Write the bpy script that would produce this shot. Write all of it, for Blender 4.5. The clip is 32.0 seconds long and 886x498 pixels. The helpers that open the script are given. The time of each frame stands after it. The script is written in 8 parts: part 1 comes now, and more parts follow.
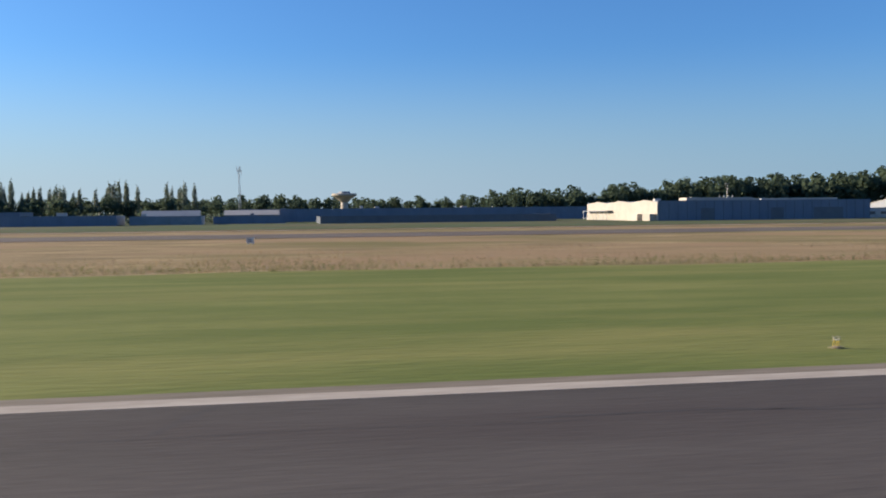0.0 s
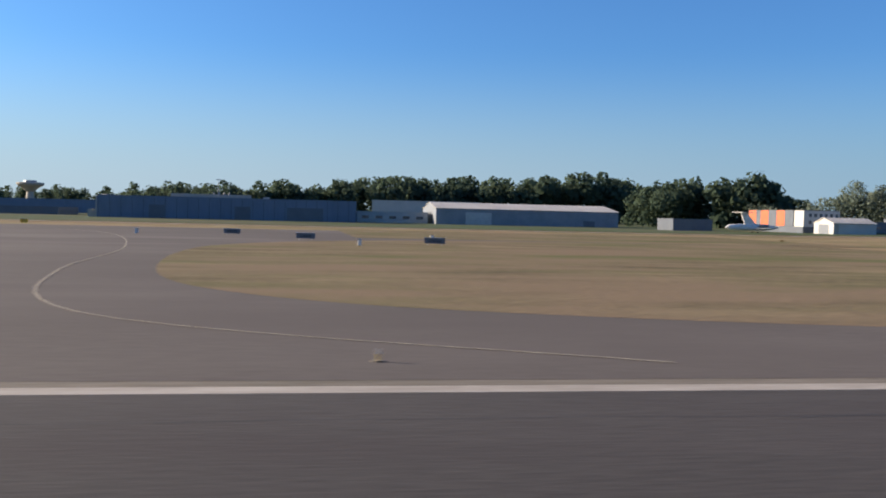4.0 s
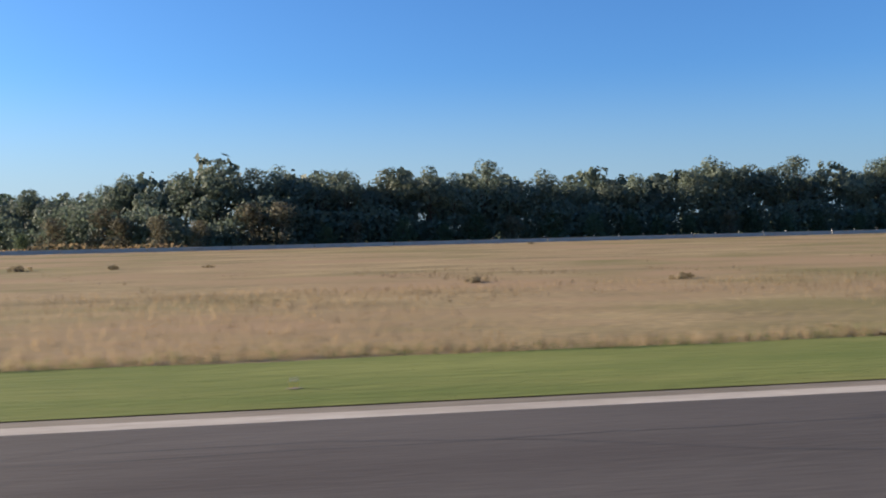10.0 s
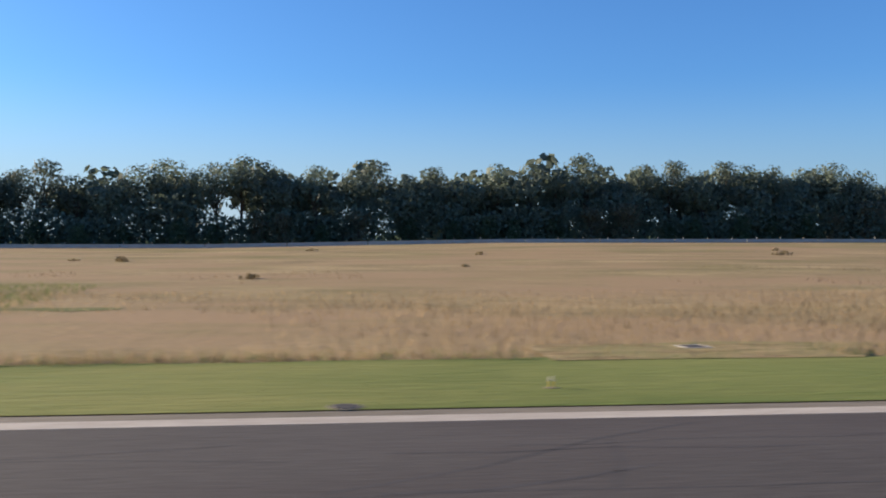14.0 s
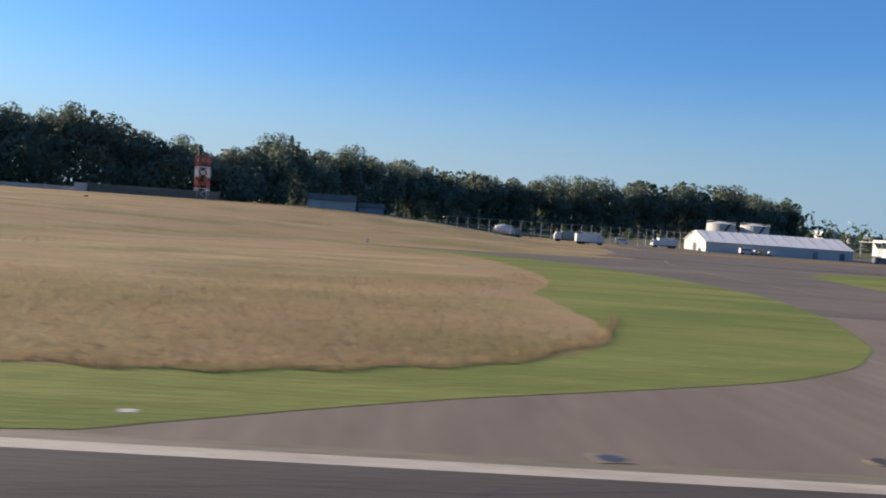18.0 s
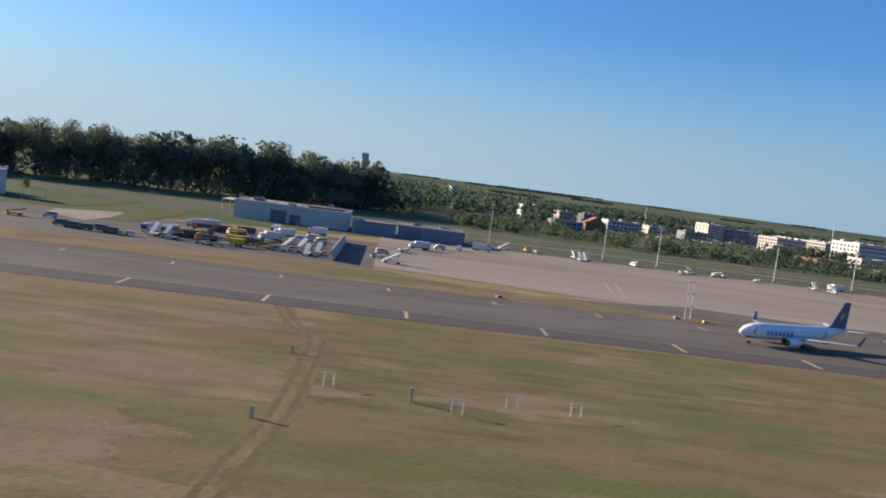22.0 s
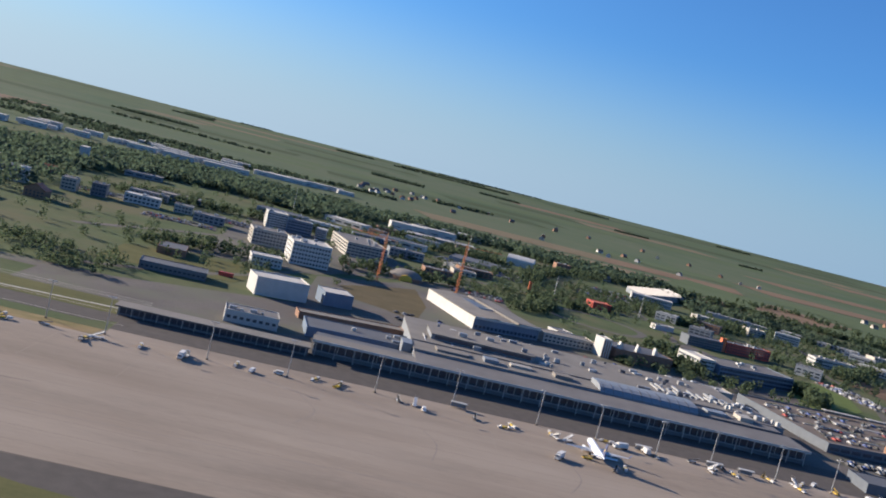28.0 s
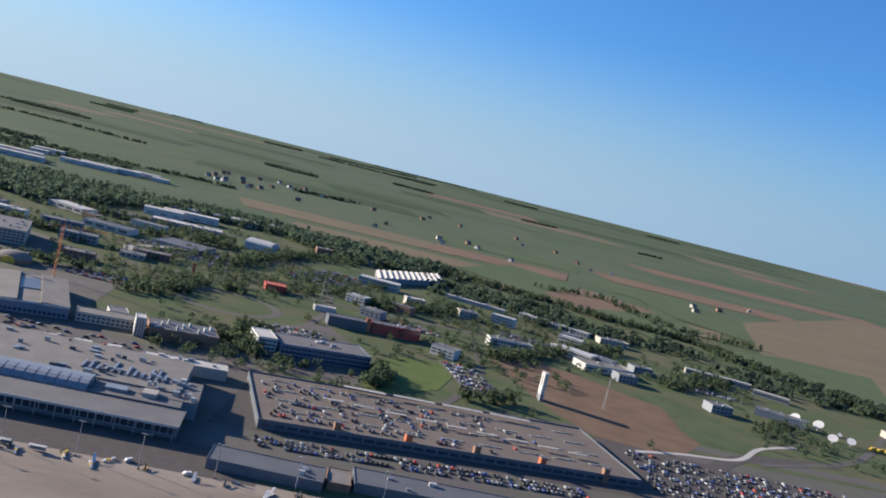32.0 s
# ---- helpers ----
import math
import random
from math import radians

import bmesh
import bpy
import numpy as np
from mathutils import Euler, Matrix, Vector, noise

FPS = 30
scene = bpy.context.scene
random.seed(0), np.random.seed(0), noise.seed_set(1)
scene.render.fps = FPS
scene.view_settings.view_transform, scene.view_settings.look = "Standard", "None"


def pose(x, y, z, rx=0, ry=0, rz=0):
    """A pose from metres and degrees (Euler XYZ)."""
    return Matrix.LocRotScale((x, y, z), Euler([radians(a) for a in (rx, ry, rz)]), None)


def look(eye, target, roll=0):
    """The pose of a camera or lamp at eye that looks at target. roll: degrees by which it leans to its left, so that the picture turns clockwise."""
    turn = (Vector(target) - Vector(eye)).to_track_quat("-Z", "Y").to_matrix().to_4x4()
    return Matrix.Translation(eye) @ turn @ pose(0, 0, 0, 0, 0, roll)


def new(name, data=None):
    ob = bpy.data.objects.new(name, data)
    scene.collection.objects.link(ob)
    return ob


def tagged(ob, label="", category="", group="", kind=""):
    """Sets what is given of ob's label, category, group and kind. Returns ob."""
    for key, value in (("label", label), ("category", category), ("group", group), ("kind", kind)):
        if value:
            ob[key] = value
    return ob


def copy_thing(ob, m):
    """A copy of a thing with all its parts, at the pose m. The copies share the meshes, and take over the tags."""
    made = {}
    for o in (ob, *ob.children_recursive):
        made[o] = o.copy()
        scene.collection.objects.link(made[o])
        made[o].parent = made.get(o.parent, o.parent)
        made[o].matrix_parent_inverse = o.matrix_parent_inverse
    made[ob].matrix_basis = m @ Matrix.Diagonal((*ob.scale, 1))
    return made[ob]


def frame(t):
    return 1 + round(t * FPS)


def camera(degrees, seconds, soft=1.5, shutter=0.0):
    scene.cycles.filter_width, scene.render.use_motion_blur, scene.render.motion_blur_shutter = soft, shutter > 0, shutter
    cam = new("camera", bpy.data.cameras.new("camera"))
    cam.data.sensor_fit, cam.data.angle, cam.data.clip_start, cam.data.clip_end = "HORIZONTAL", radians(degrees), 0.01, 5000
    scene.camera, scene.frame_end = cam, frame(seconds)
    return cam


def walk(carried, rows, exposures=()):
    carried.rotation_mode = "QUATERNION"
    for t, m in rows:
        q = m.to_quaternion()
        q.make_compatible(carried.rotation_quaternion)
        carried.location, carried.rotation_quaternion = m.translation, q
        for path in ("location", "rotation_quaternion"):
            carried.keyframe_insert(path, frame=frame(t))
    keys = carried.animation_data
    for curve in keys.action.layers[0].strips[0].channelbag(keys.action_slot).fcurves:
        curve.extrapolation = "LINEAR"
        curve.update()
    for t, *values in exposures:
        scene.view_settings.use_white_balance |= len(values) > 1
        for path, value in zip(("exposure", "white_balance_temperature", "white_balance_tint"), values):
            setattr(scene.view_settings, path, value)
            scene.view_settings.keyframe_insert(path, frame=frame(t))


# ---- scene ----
# One airfield seen from a jet that takes off. Places below are in units of the plan;
# S turns a unit of the plan into metres of the scene.
S = 0.48
PATH = [  # seconds, x, y, z, three turns in degrees
    (0.0, 0.000, 0.119, 1.887, 87.862, 0.596, -10.091),
    (0.5, 13.694, 0.089, 1.884, 88.006, 0.613, -10.048),
    (1.0, 27.404, 0.061, 1.885, 87.954, 0.447, -10.118),
    (1.5, 41.133, 0.035, 1.882, 88.000, -0.269, -10.099),
    (2.0, 54.885, 0.013, 1.866, 87.925, -0.934, -10.005),
    (2.5, 68.665, 0.006, 1.868, 87.890, -1.989, -9.843),
    (3.0, 82.478, 0.010, 1.882, 87.752, -1.777, -9.696),
    (3.5, 96.328, 0.007, 1.870, 87.838, -1.748, -9.526),
    (4.0, 110.223, 0.008, 1.871, 87.931, -1.392, -9.308),
    (4.5, 124.169, 0.011, 1.872, 88.000, -0.899, -9.082),
    (5.0, 138.175, 0.015, 1.873, 88.029, -0.436, -8.907),
    (5.5, 152.248, 0.016, 1.879, 87.988, -0.183, -8.823),
    (6.0, 166.396, 0.005, 1.883, 87.857, -0.327, -8.887),
    (6.5, 180.628, -0.024, 1.866, 87.857, -0.349, -8.962),
    (7.0, 194.952, -0.049, 1.860, 88.029, -0.160, -9.102),
    (7.5, 209.376, -0.058, 1.864, 88.160, -0.017, -9.077),
    (8.0, 223.904, -0.050, 1.862, 88.361, 0.315, -9.075),
    (8.5, 238.543, -0.034, 1.865, 88.281, 0.613, -8.979),
    (9.0, 253.298, -0.017, 1.875, 88.355, 0.940, -8.913),
    (9.5, 268.173, -0.013, 1.876, 88.619, 1.146, -8.860),
    (10.0, 283.170, -0.021, 1.864, 89.244, 1.169, -9.328),
    (10.5, 298.293, -0.028, 1.864, 89.524, 0.756, -9.428),
    (11.0, 313.542, -0.034, 1.868, 89.565, 0.275, -9.610),
    (11.5, 328.917, -0.044, 1.862, 89.645, -0.166, -9.676),
    (12.0, 344.419, -0.050, 1.869, 89.639, -0.453, -9.477),
    (12.5, 360.048, -0.059, 1.870, 89.668, -0.453, -9.181),
    (13.0, 375.802, -0.067, 1.858, 89.708, -0.630, -8.653),
    (13.5, 391.680, -0.058, 1.860, 89.673, -0.693, -8.142),
    (14.0, 407.678, -0.029, 1.858, 89.708, -0.281, -7.607),
    (14.5, 423.793, 0.018, 1.869, 89.742, 0.327, -6.928),
    (15.0, 440.021, 0.070, 1.878, 89.794, 1.135, -6.371),
    (15.5, 456.357, 0.109, 1.909, 89.857, 1.903, -5.853),
    (16.0, 472.799, 0.101, 1.869, 89.834, 1.301, -5.346),
    (16.5, 489.342, 0.082, 1.887, 89.673, -0.126, -4.830),
    (17.0, 505.983, 0.062, 2.154, 89.329, -1.845, -4.309),
    (17.5, 522.720, 0.032, 2.482, 88.743, -3.319, -3.781),
    (18.0, 539.552, -0.035, 2.683, 87.869, -4.014, -3.235),
    (18.5, 556.479, -0.115, 3.092, 86.896, -4.336, -2.205),
    (19.0, 573.501, -0.218, 3.746, 86.176, -4.330, -1.669),
    (19.5, 590.617, -0.346, 4.624, 85.634, -4.439, -1.644),
    (20.0, 607.827, -0.499, 5.718, 85.458, -4.950, -1.803),
    (20.5, 625.126, -0.676, 7.027, 85.504, -5.653, -2.138),
    (21.0, 642.512, -0.877, 8.588, 85.609, -6.333, -2.504),
    (21.5, 659.979, -1.110, 10.425, 85.828, -7.095, -3.174),
    (22.0, 677.570, -1.381, 12.475, 85.859, -7.476, -2.975),
    (22.5, 695.210, -1.690, 14.872, 85.797, -8.299, -3.483),
    (23.0, 712.893, -2.026, 17.525, 85.829, -9.120, -3.690),
    (23.5, 730.632, -2.379, 20.298, 85.825, -9.783, -3.745),
    (24.0, 748.435, -2.743, 23.166, 85.760, -10.701, -3.814),
    (24.5, 766.304, -3.117, 26.163, 85.655, -11.659, -3.767),
    (25.0, 784.229, -3.500, 29.300, 85.556, -12.295, -3.686),
    (25.5, 802.168, -3.896, 32.624, 85.393, -12.965, -3.606),
    (26.0, 820.087, -4.303, 36.200, 85.264, -13.503, -3.552),
    (26.5, 838.035, -4.710, 39.941, 85.180, -13.931, -3.528),
    (27.0, 856.056, -5.102, 43.766, 85.129, -14.206, -3.559),
    (27.5, 874.168, -5.488, 47.591, 85.105, -14.317, -3.659),
    (28.0, 892.397, -5.883, 51.321, 85.118, -14.232, -3.837),
    (28.5, 910.735, -6.286, 54.982, 85.058, -14.153, -3.966),
    (29.0, 929.166, -6.690, 58.641, 85.017, -14.040, -4.225),
    (29.5, 947.691, -7.090, 62.320, 85.062, -13.973, -4.694),
    (30.0, 966.307, -7.484, 66.032, 85.119, -14.049, -5.197),
    (30.5, 985.014, -7.874, 69.787, 85.150, -13.968, -5.518),
    (31.0, 1003.816, -8.265, 73.591, 85.196, -13.851, -5.709),
    (31.5, 1022.716, -8.660, 77.443, 85.207, -13.769, -5.779),
    (32.0, 1041.813, -8.891, 81.230, 85.200, -13.898, -5.950),
]
cam = camera(50.40, 32.0, soft=1.9, shutter=0.12)
walk(cam, [(t, pose(x, y, z, rx, ry, rz)) for t, x, y, z, rx, ry, rz in PATH], exposures=[(0.0, 1.05, 6800, 10), (0.9, 0.84, 6800, 10), (1.3, 0.84, 6800, 10), (2.2, 1.05, 6800, 10), (3.5, 1.08, 6800, 10), (7.0, 1.14, 6800, 10), (15.0, 1.2, 6800, 10), (18.5, 1.06, 6750, 10), (25.0, 1.05, 6600, 10), (32.0, 1.12, 6250, 9)])

# ---- light: clear evening, low sun on the far left ----
SUN_EL, SUN_AZ = 17.5, 66.0  # degrees; azimuth from straight ahead towards the left
world = bpy.data.worlds.new("evening_sky")
scene.world = world
world.use_nodes = True
wn, wl = world.node_tree.nodes, world.node_tree.links
sky = wn.new("ShaderNodeTexSky")
sky.sky_type = "NISHITA"
sky.sun_disc = False
sky.sun_elevation = radians(SUN_EL)
sky.sun_rotation = radians(-SUN_AZ)
sky.air_density, sky.dust_density, sky.ozone_density = 1.0, 0.9, 3.0
tint = wn.new("ShaderNodeMix")
tint.data_type, tint.blend_type = "RGBA", "MULTIPLY"
tint.inputs[0].default_value = 1.0
tint.inputs[7].default_value = (0.47, 0.86, 1.36, 1)
wl.new(sky.outputs[0], tint.inputs[6])
up = wn.new("ShaderNodeTexCoord")
split = wn.new("ShaderNodeSeparateXYZ")
wl.new(up.outputs["Generated"], split.inputs[0])
low = wn.new("ShaderNodeMapRange")  # the air whitens towards the horizon, all round
low.interpolation_type = "SMOOTHSTEP"
low.inputs["From Min"].default_value, low.inputs["From Max"].default_value = 0.0, 0.18
low.inputs["To Min"].default_value, low.inputs["To Max"].default_value = 0.9, 0.0
wl.new(split.outputs["Z"], low.inputs["Value"])
pale = wn.new("ShaderNodeMix")
pale.data_type = "RGBA"
wl.new(low.outputs[0], pale.inputs[0])
wl.new(tint.outputs[2], pale.inputs[6])
side = wn.new("ShaderNodeVectorMath")  # how near to the sun's side the way looks
side.operation = "DOT_PRODUCT"
side.inputs[1].default_value = (-math.sin(radians(SUN_AZ)), math.cos(radians(SUN_AZ)), 0)
wl.new(up.outputs["Generated"], side.inputs[0])
sunward = wn.new("ShaderNodeMapRange")
sunward.inputs["From Min"].default_value, sunward.inputs["From Max"].default_value = -0.2, 1.0
wl.new(side.outputs["Value"], sunward.inputs["Value"])
rim = wn.new("ShaderNodeMix")
rim.data_type = "RGBA"
rim.inputs[6].default_value = (2.25, 3.45, 4.75, 1)
rim.inputs[7].default_value = (4.15, 5.15, 6.1, 1)
wl.new(sunward.outputs[0], rim.inputs[0])
wl.new(rim.outputs[2], pale.inputs[7])
wl.new(pale.outputs[2], wn["Background"].inputs[0])
wn["Background"].inputs[1].default_value = 0.064
sun = new("sun", bpy.data.lights.new("sun", "SUN"))
sun.data.energy, sun.data.angle, sun.data.color = 5.0, radians(0.6), (1.0, 0.85, 0.68)
az, el = radians(SUN_AZ), radians(SUN_EL)
TO_SUN = Vector((-math.sin(az) * math.cos(el), math.cos(az) * math.cos(el), math.sin(el)))
sun.matrix_world = look((0, 0, 300), Vector((0, 0, 300)) - TO_SUN)

# ---- materials ----
MATS = {}


def mat(name, c1, c2=None, scale=1.0, rough=0.8, metal=0.0, bump=0.0, fine=8.0, stretch=(1, 1, 1), vary=0.0, big=None, bigscale=0.05, spec=0.3, soft=0.08, big2=None, big2scale=0.1):
    """Two colours mixed by noise at two scales, with bump; vary: change from piece to piece; big and big2: further colours in large patches."""
    if name in MATS:
        return MATS[name]
    m = bpy.data.materials.new(name)
    MATS[name] = m
    m.use_nodes = True
    n, l = m.node_tree.nodes, m.node_tree.links
    b = n["Principled BSDF"]
    b.inputs["Roughness"].default_value = rough
    b.inputs["Metallic"].default_value = metal
    b.inputs["Specular IOR Level"].default_value = spec
    c2 = c2 or tuple(v * 0.8 for v in c1)
    tc = n.new("ShaderNodeTexCoord")
    mp = n.new("ShaderNodeMapping")
    mp.inputs["Scale"].default_value = stretch
    l.new(tc.outputs["Object"], mp.inputs["Vector"])
    a = n.new("ShaderNodeTexNoise")
    a.inputs["Scale"].default_value = scale
    a.inputs["Detail"].default_value = 5
    f = n.new("ShaderNodeTexNoise")
    f.inputs["Scale"].default_value = scale * fine
    f.inputs["Detail"].default_value = 4
    for t in (a, f):
        l.new(mp.outputs[0], t.inputs["Vector"])
    add = n.new("ShaderNodeMath")
    add.operation = "MULTIPLY_ADD"
    l.new(f.outputs["Fac"], add.inputs[0])
    add.inputs[1].default_value = 0.6
    l.new(a.outputs["Fac"], add.inputs[2])
    ramp = n.new("ShaderNodeMapRange")
    ramp.inputs["From Min"].default_value = 0.58
    ramp.inputs["From Max"].default_value = 1.02
    l.new(add.outputs[0], ramp.inputs["Value"])
    mix = n.new("ShaderNodeMix")
    mix.data_type = "RGBA"
    l.new(ramp.outputs[0], mix.inputs[0])
    mix.inputs[6].default_value = (*c1, 1)
    mix.inputs[7].default_value = (*c2, 1)
    out = mix.outputs[2]
    for k, (patch, size) in enumerate(((big, bigscale), (big2, big2scale))):
        if not patch:
            continue
        g = n.new("ShaderNodeTexNoise")
        g.noise_dimensions = "4D"
        g.inputs["W"].default_value = 3.7 * k
        g.inputs["Scale"].default_value = size
        g.inputs["Detail"].default_value = 6
        g.inputs["Roughness"].default_value = 0.6
        l.new(mp.outputs[0], g.inputs["Vector"])
        r2 = n.new("ShaderNodeMapRange")
        r2.inputs["From Min"].default_value = 0.54 - soft
        r2.inputs["From Max"].default_value = 0.54 + soft
        l.new(g.outputs["Fac"], r2.inputs["Value"])
        m2 = n.new("ShaderNodeMix")
        m2.data_type = "RGBA"
        l.new(r2.outputs[0], m2.inputs[0])
        l.new(out, m2.inputs[6])
        m2.inputs[7].default_value = (*patch, 1)
        out = m2.outputs[2]
    if vary:
        oi = n.new("ShaderNodeObjectInfo")
        hs = n.new("ShaderNodeHueSaturation")
        mr = n.new("ShaderNodeMapRange")
        mr.inputs["To Min"].default_value = 1 - vary
        mr.inputs["To Max"].default_value = 1 + vary
        l.new(oi.outputs["Random"], mr.inputs["Value"])
        l.new(mr.outputs[0], hs.inputs["Value"])
        l.new(out, hs.inputs["Color"])
        out = hs.outputs["Color"]
    l.new(out, b.inputs["Base Color"])
    if bump:
        bp = n.new("ShaderNodeBump")
        bp.inputs["Strength"].default_value = bump
        bp.inputs["Distance"].default_value = 0.05
        l.new(f.outputs["Fac"], bp.inputs["Height"])
        l.new(bp.outputs[0], b.inputs["Normal"])
    return m


def leafy(name, c1, c2, scale=0.35, lo=0.7, hi=1.3, through_leaf=0.3, rough=0.75, spec=0.2):
    """Foliage: colour from leaf to leaf and from clump to clump, a little light through the leaf."""
    m = mat(name, c1, c2, scale=scale, rough=rough, fine=5, vary=0.22, spec=spec)
    n, l = m.node_tree.nodes, m.node_tree.links
    b = n["Principled BSDF"]
    tr = n.new("ShaderNodeBsdfTranslucent")
    src = b.inputs["Base Color"].links[0].from_socket
    geo = n.new("ShaderNodeNewGeometry")
    hs = n.new("ShaderNodeHueSaturation")
    mr = n.new("ShaderNodeMapRange")
    mr.inputs["To Min"].default_value = lo
    mr.inputs["To Max"].default_value = hi
    l.new(geo.outputs["Random Per Island"], mr.inputs["Value"])
    l.new(mr.outputs[0], hs.inputs["Value"])
    l.new(src, hs.inputs["Color"])
    l.new(hs.outputs[0], b.inputs["Base Color"])
    l.new(hs.outputs[0], tr.inputs["Color"])
    ms = n.new("ShaderNodeMixShader")
    ms.inputs[0].default_value = through_leaf
    l.new(b.outputs[0], ms.inputs[1])
    l.new(tr.outputs[0], ms.inputs[2])
    l.new(ms.outputs[0], n["Material Output"].inputs[0])
    return m


meadow = mat("dry_meadow", (0.350, 0.264, 0.146), (0.180, 0.140, 0.078), scale=0.13, fine=16, rough=0.95, bump=0.9, stretch=(0.55, 1, 1), big=(0.176, 0.154, 0.070), bigscale=0.035, spec=0.05, big2=(0.285, 0.200, 0.118), big2scale=0.055)
verge = mat("mown_grass", (0.186, 0.202, 0.068), (0.124, 0.147, 0.047), scale=0.26, fine=9, rough=0.95, bump=0.7, stretch=(0.3, 1.3, 1), big=(0.205, 0.200, 0.072), bigscale=0.05, spec=0.05, big2=(0.118, 0.146, 0.045), big2scale=0.11)
meadow_mixed = mat("mixed_meadow", (0.252, 0.194, 0.113), (0.114, 0.091, 0.053), scale=0.2, fine=11, rough=0.95, bump=1.0, stretch=(0.42, 1.15, 1), big=(0.132, 0.130, 0.056), bigscale=0.055, spec=0.05, soft=0.07, big2=(0.212, 0.154, 0.097), big2scale=0.08)
meadow_olive = mat("olive_meadow", (0.196, 0.160, 0.082), (0.098, 0.088, 0.044), scale=0.2, fine=11, rough=0.95, bump=1.0, stretch=(0.42, 1.15, 1), big=(0.122, 0.124, 0.050), bigscale=0.06, spec=0.05, soft=0.07, big2=(0.178, 0.126, 0.074), big2scale=0.09)
asphalt = mat("asphalt", (0.080, 0.072, 0.067), (0.058, 0.052, 0.049), scale=0.14, fine=40, rough=0.95, bump=0.2, stretch=(0.25, 1, 1), big=(0.098, 0.087, 0.081), bigscale=0.06, spec=0.12, big2=(0.066, 0.057, 0.054), big2scale=0.18)
asphalt_old = mat("old_asphalt", (0.132, 0.113, 0.099), (0.102, 0.086, 0.076), scale=0.10, fine=30, rough=0.95, bump=0.15, stretch=(0.4, 1, 1), big=(0.150, 0.128, 0.112), bigscale=0.03, spec=0.12, big2=(0.110, 0.093, 0.082), big2scale=0.09)
asphalt_dark = mat("dark_asphalt", (0.102, 0.090, 0.082), (0.080, 0.071, 0.065), scale=0.2, fine=20, rough=0.95, bump=0.1, spec=0.12)
concrete = mat("concrete_paving", (0.292, 0.238, 0.190), (0.185, 0.152, 0.124), scale=0.06, fine=14, rough=0.95, bump=0.1, stretch=(0.22, 1.1, 1), big=(0.215, 0.172, 0.136), bigscale=0.03, spec=0.12, soft=0.14, big2=(0.300, 0.250, 0.205), big2scale=0.02)
concrete_worn = mat("worn_concrete", (0.215, 0.178, 0.146), (0.112, 0.091, 0.075), scale=0.16, fine=8, rough=0.95, bump=0.15, stretch=(1, 0.16, 1), big=(0.165, 0.135, 0.112), bigscale=0.03, spec=0.12)
edge_paint = mat("worn_line_paint", (0.43, 0.38, 0.32), (0.30, 0.26, 0.215), scale=0.9, fine=9, rough=0.85, stretch=(0.3, 1, 1))
pale_wall = mat("pale_concrete", (0.46, 0.43, 0.39), (0.37, 0.345, 0.31), scale=0.4, fine=7, rough=0.9)
white_paint = mat("white_road_paint", (0.52, 0.47, 0.42), (0.40, 0.36, 0.32), scale=0.8, fine=9, rough=0.8)
yellow_paint = mat("yellow_road_paint", (0.50, 0.38, 0.17), (0.38, 0.29, 0.14), scale=0.8, fine=9, rough=0.8)
pale_paint = mat("pale_road_paint", (0.40, 0.34, 0.24), (0.28, 0.235, 0.175), scale=0.8, fine=9, rough=0.8)
kerb_grey = mat("kerb_concrete", (0.21, 0.175, 0.135), (0.13, 0.11, 0.08), scale=0.5, fine=8, rough=0.9, stretch=(0.2, 1, 1))
rubber = mat("tyre_rubber_marks", (0.035, 0.032, 0.032), (0.055, 0.05, 0.05), scale=0.5, rough=0.9)
scrub = mat("scrubland", (0.100, 0.122, 0.060), (0.070, 0.092, 0.046), scale=0.03, fine=12, rough=0.95, bump=0.3, big=(0.124, 0.116, 0.068), bigscale=0.012, spec=0.05, soft=0.1)
lawn = mat("lawn", (0.128, 0.122, 0.055), (0.094, 0.095, 0.043), scale=0.05, fine=12, rough=0.95, spec=0.05)
soil = mat("bare_soil", (0.185, 0.125, 0.085), (0.14, 0.095, 0.065), scale=0.04, fine=12, rough=0.95, spec=0.05)
yard_paving = mat("town_paving", (0.118, 0.102, 0.09), (0.078, 0.069, 0.062), scale=0.03, fine=18, rough=0.9, big=(0.10, 0.10, 0.07), bigscale=0.02)
white_clad = mat("white_cladding", (0.47, 0.455, 0.43), (0.40, 0.39, 0.37), scale=0.25, fine=6, rough=0.6, vary=0.08)
cream_clad = mat("cream_cladding", (0.40, 0.365, 0.315), (0.33, 0.30, 0.26), scale=0.3, fine=6, rough=0.6, vary=0.08)
grey_clad = mat("grey_cladding", (0.23, 0.245, 0.265), (0.18, 0.195, 0.215), scale=0.3, fine=6, rough=0.45, vary=0.08)
blue_clad = mat("blue_grey_cladding", (0.145, 0.185, 0.245), (0.115, 0.15, 0.205), scale=0.15, fine=8, rough=0.45, stretch=(1, 1, 0.2))
dark_clad = mat("dark_cladding", (0.128, 0.142, 0.162), (0.100, 0.112, 0.130), scale=0.3, fine=6, rough=0.4)
orange_clad = mat("orange_cladding", (0.50, 0.14, 0.06), (0.42, 0.11, 0.05), scale=0.4, fine=6, rough=0.55)
red_clad = mat("red_cladding", (0.40, 0.07, 0.05), (0.32, 0.05, 0.04), scale=0.4, fine=6, rough=0.55)
brick = mat("brown_brickwork", (0.26, 0.15, 0.10), (0.19, 0.11, 0.075), scale=0.5, fine=8, rough=0.9)
roof_white = mat("pale_roof", (0.50, 0.465, 0.415), (0.40, 0.37, 0.335), scale=0.12, fine=10, rough=0.75)
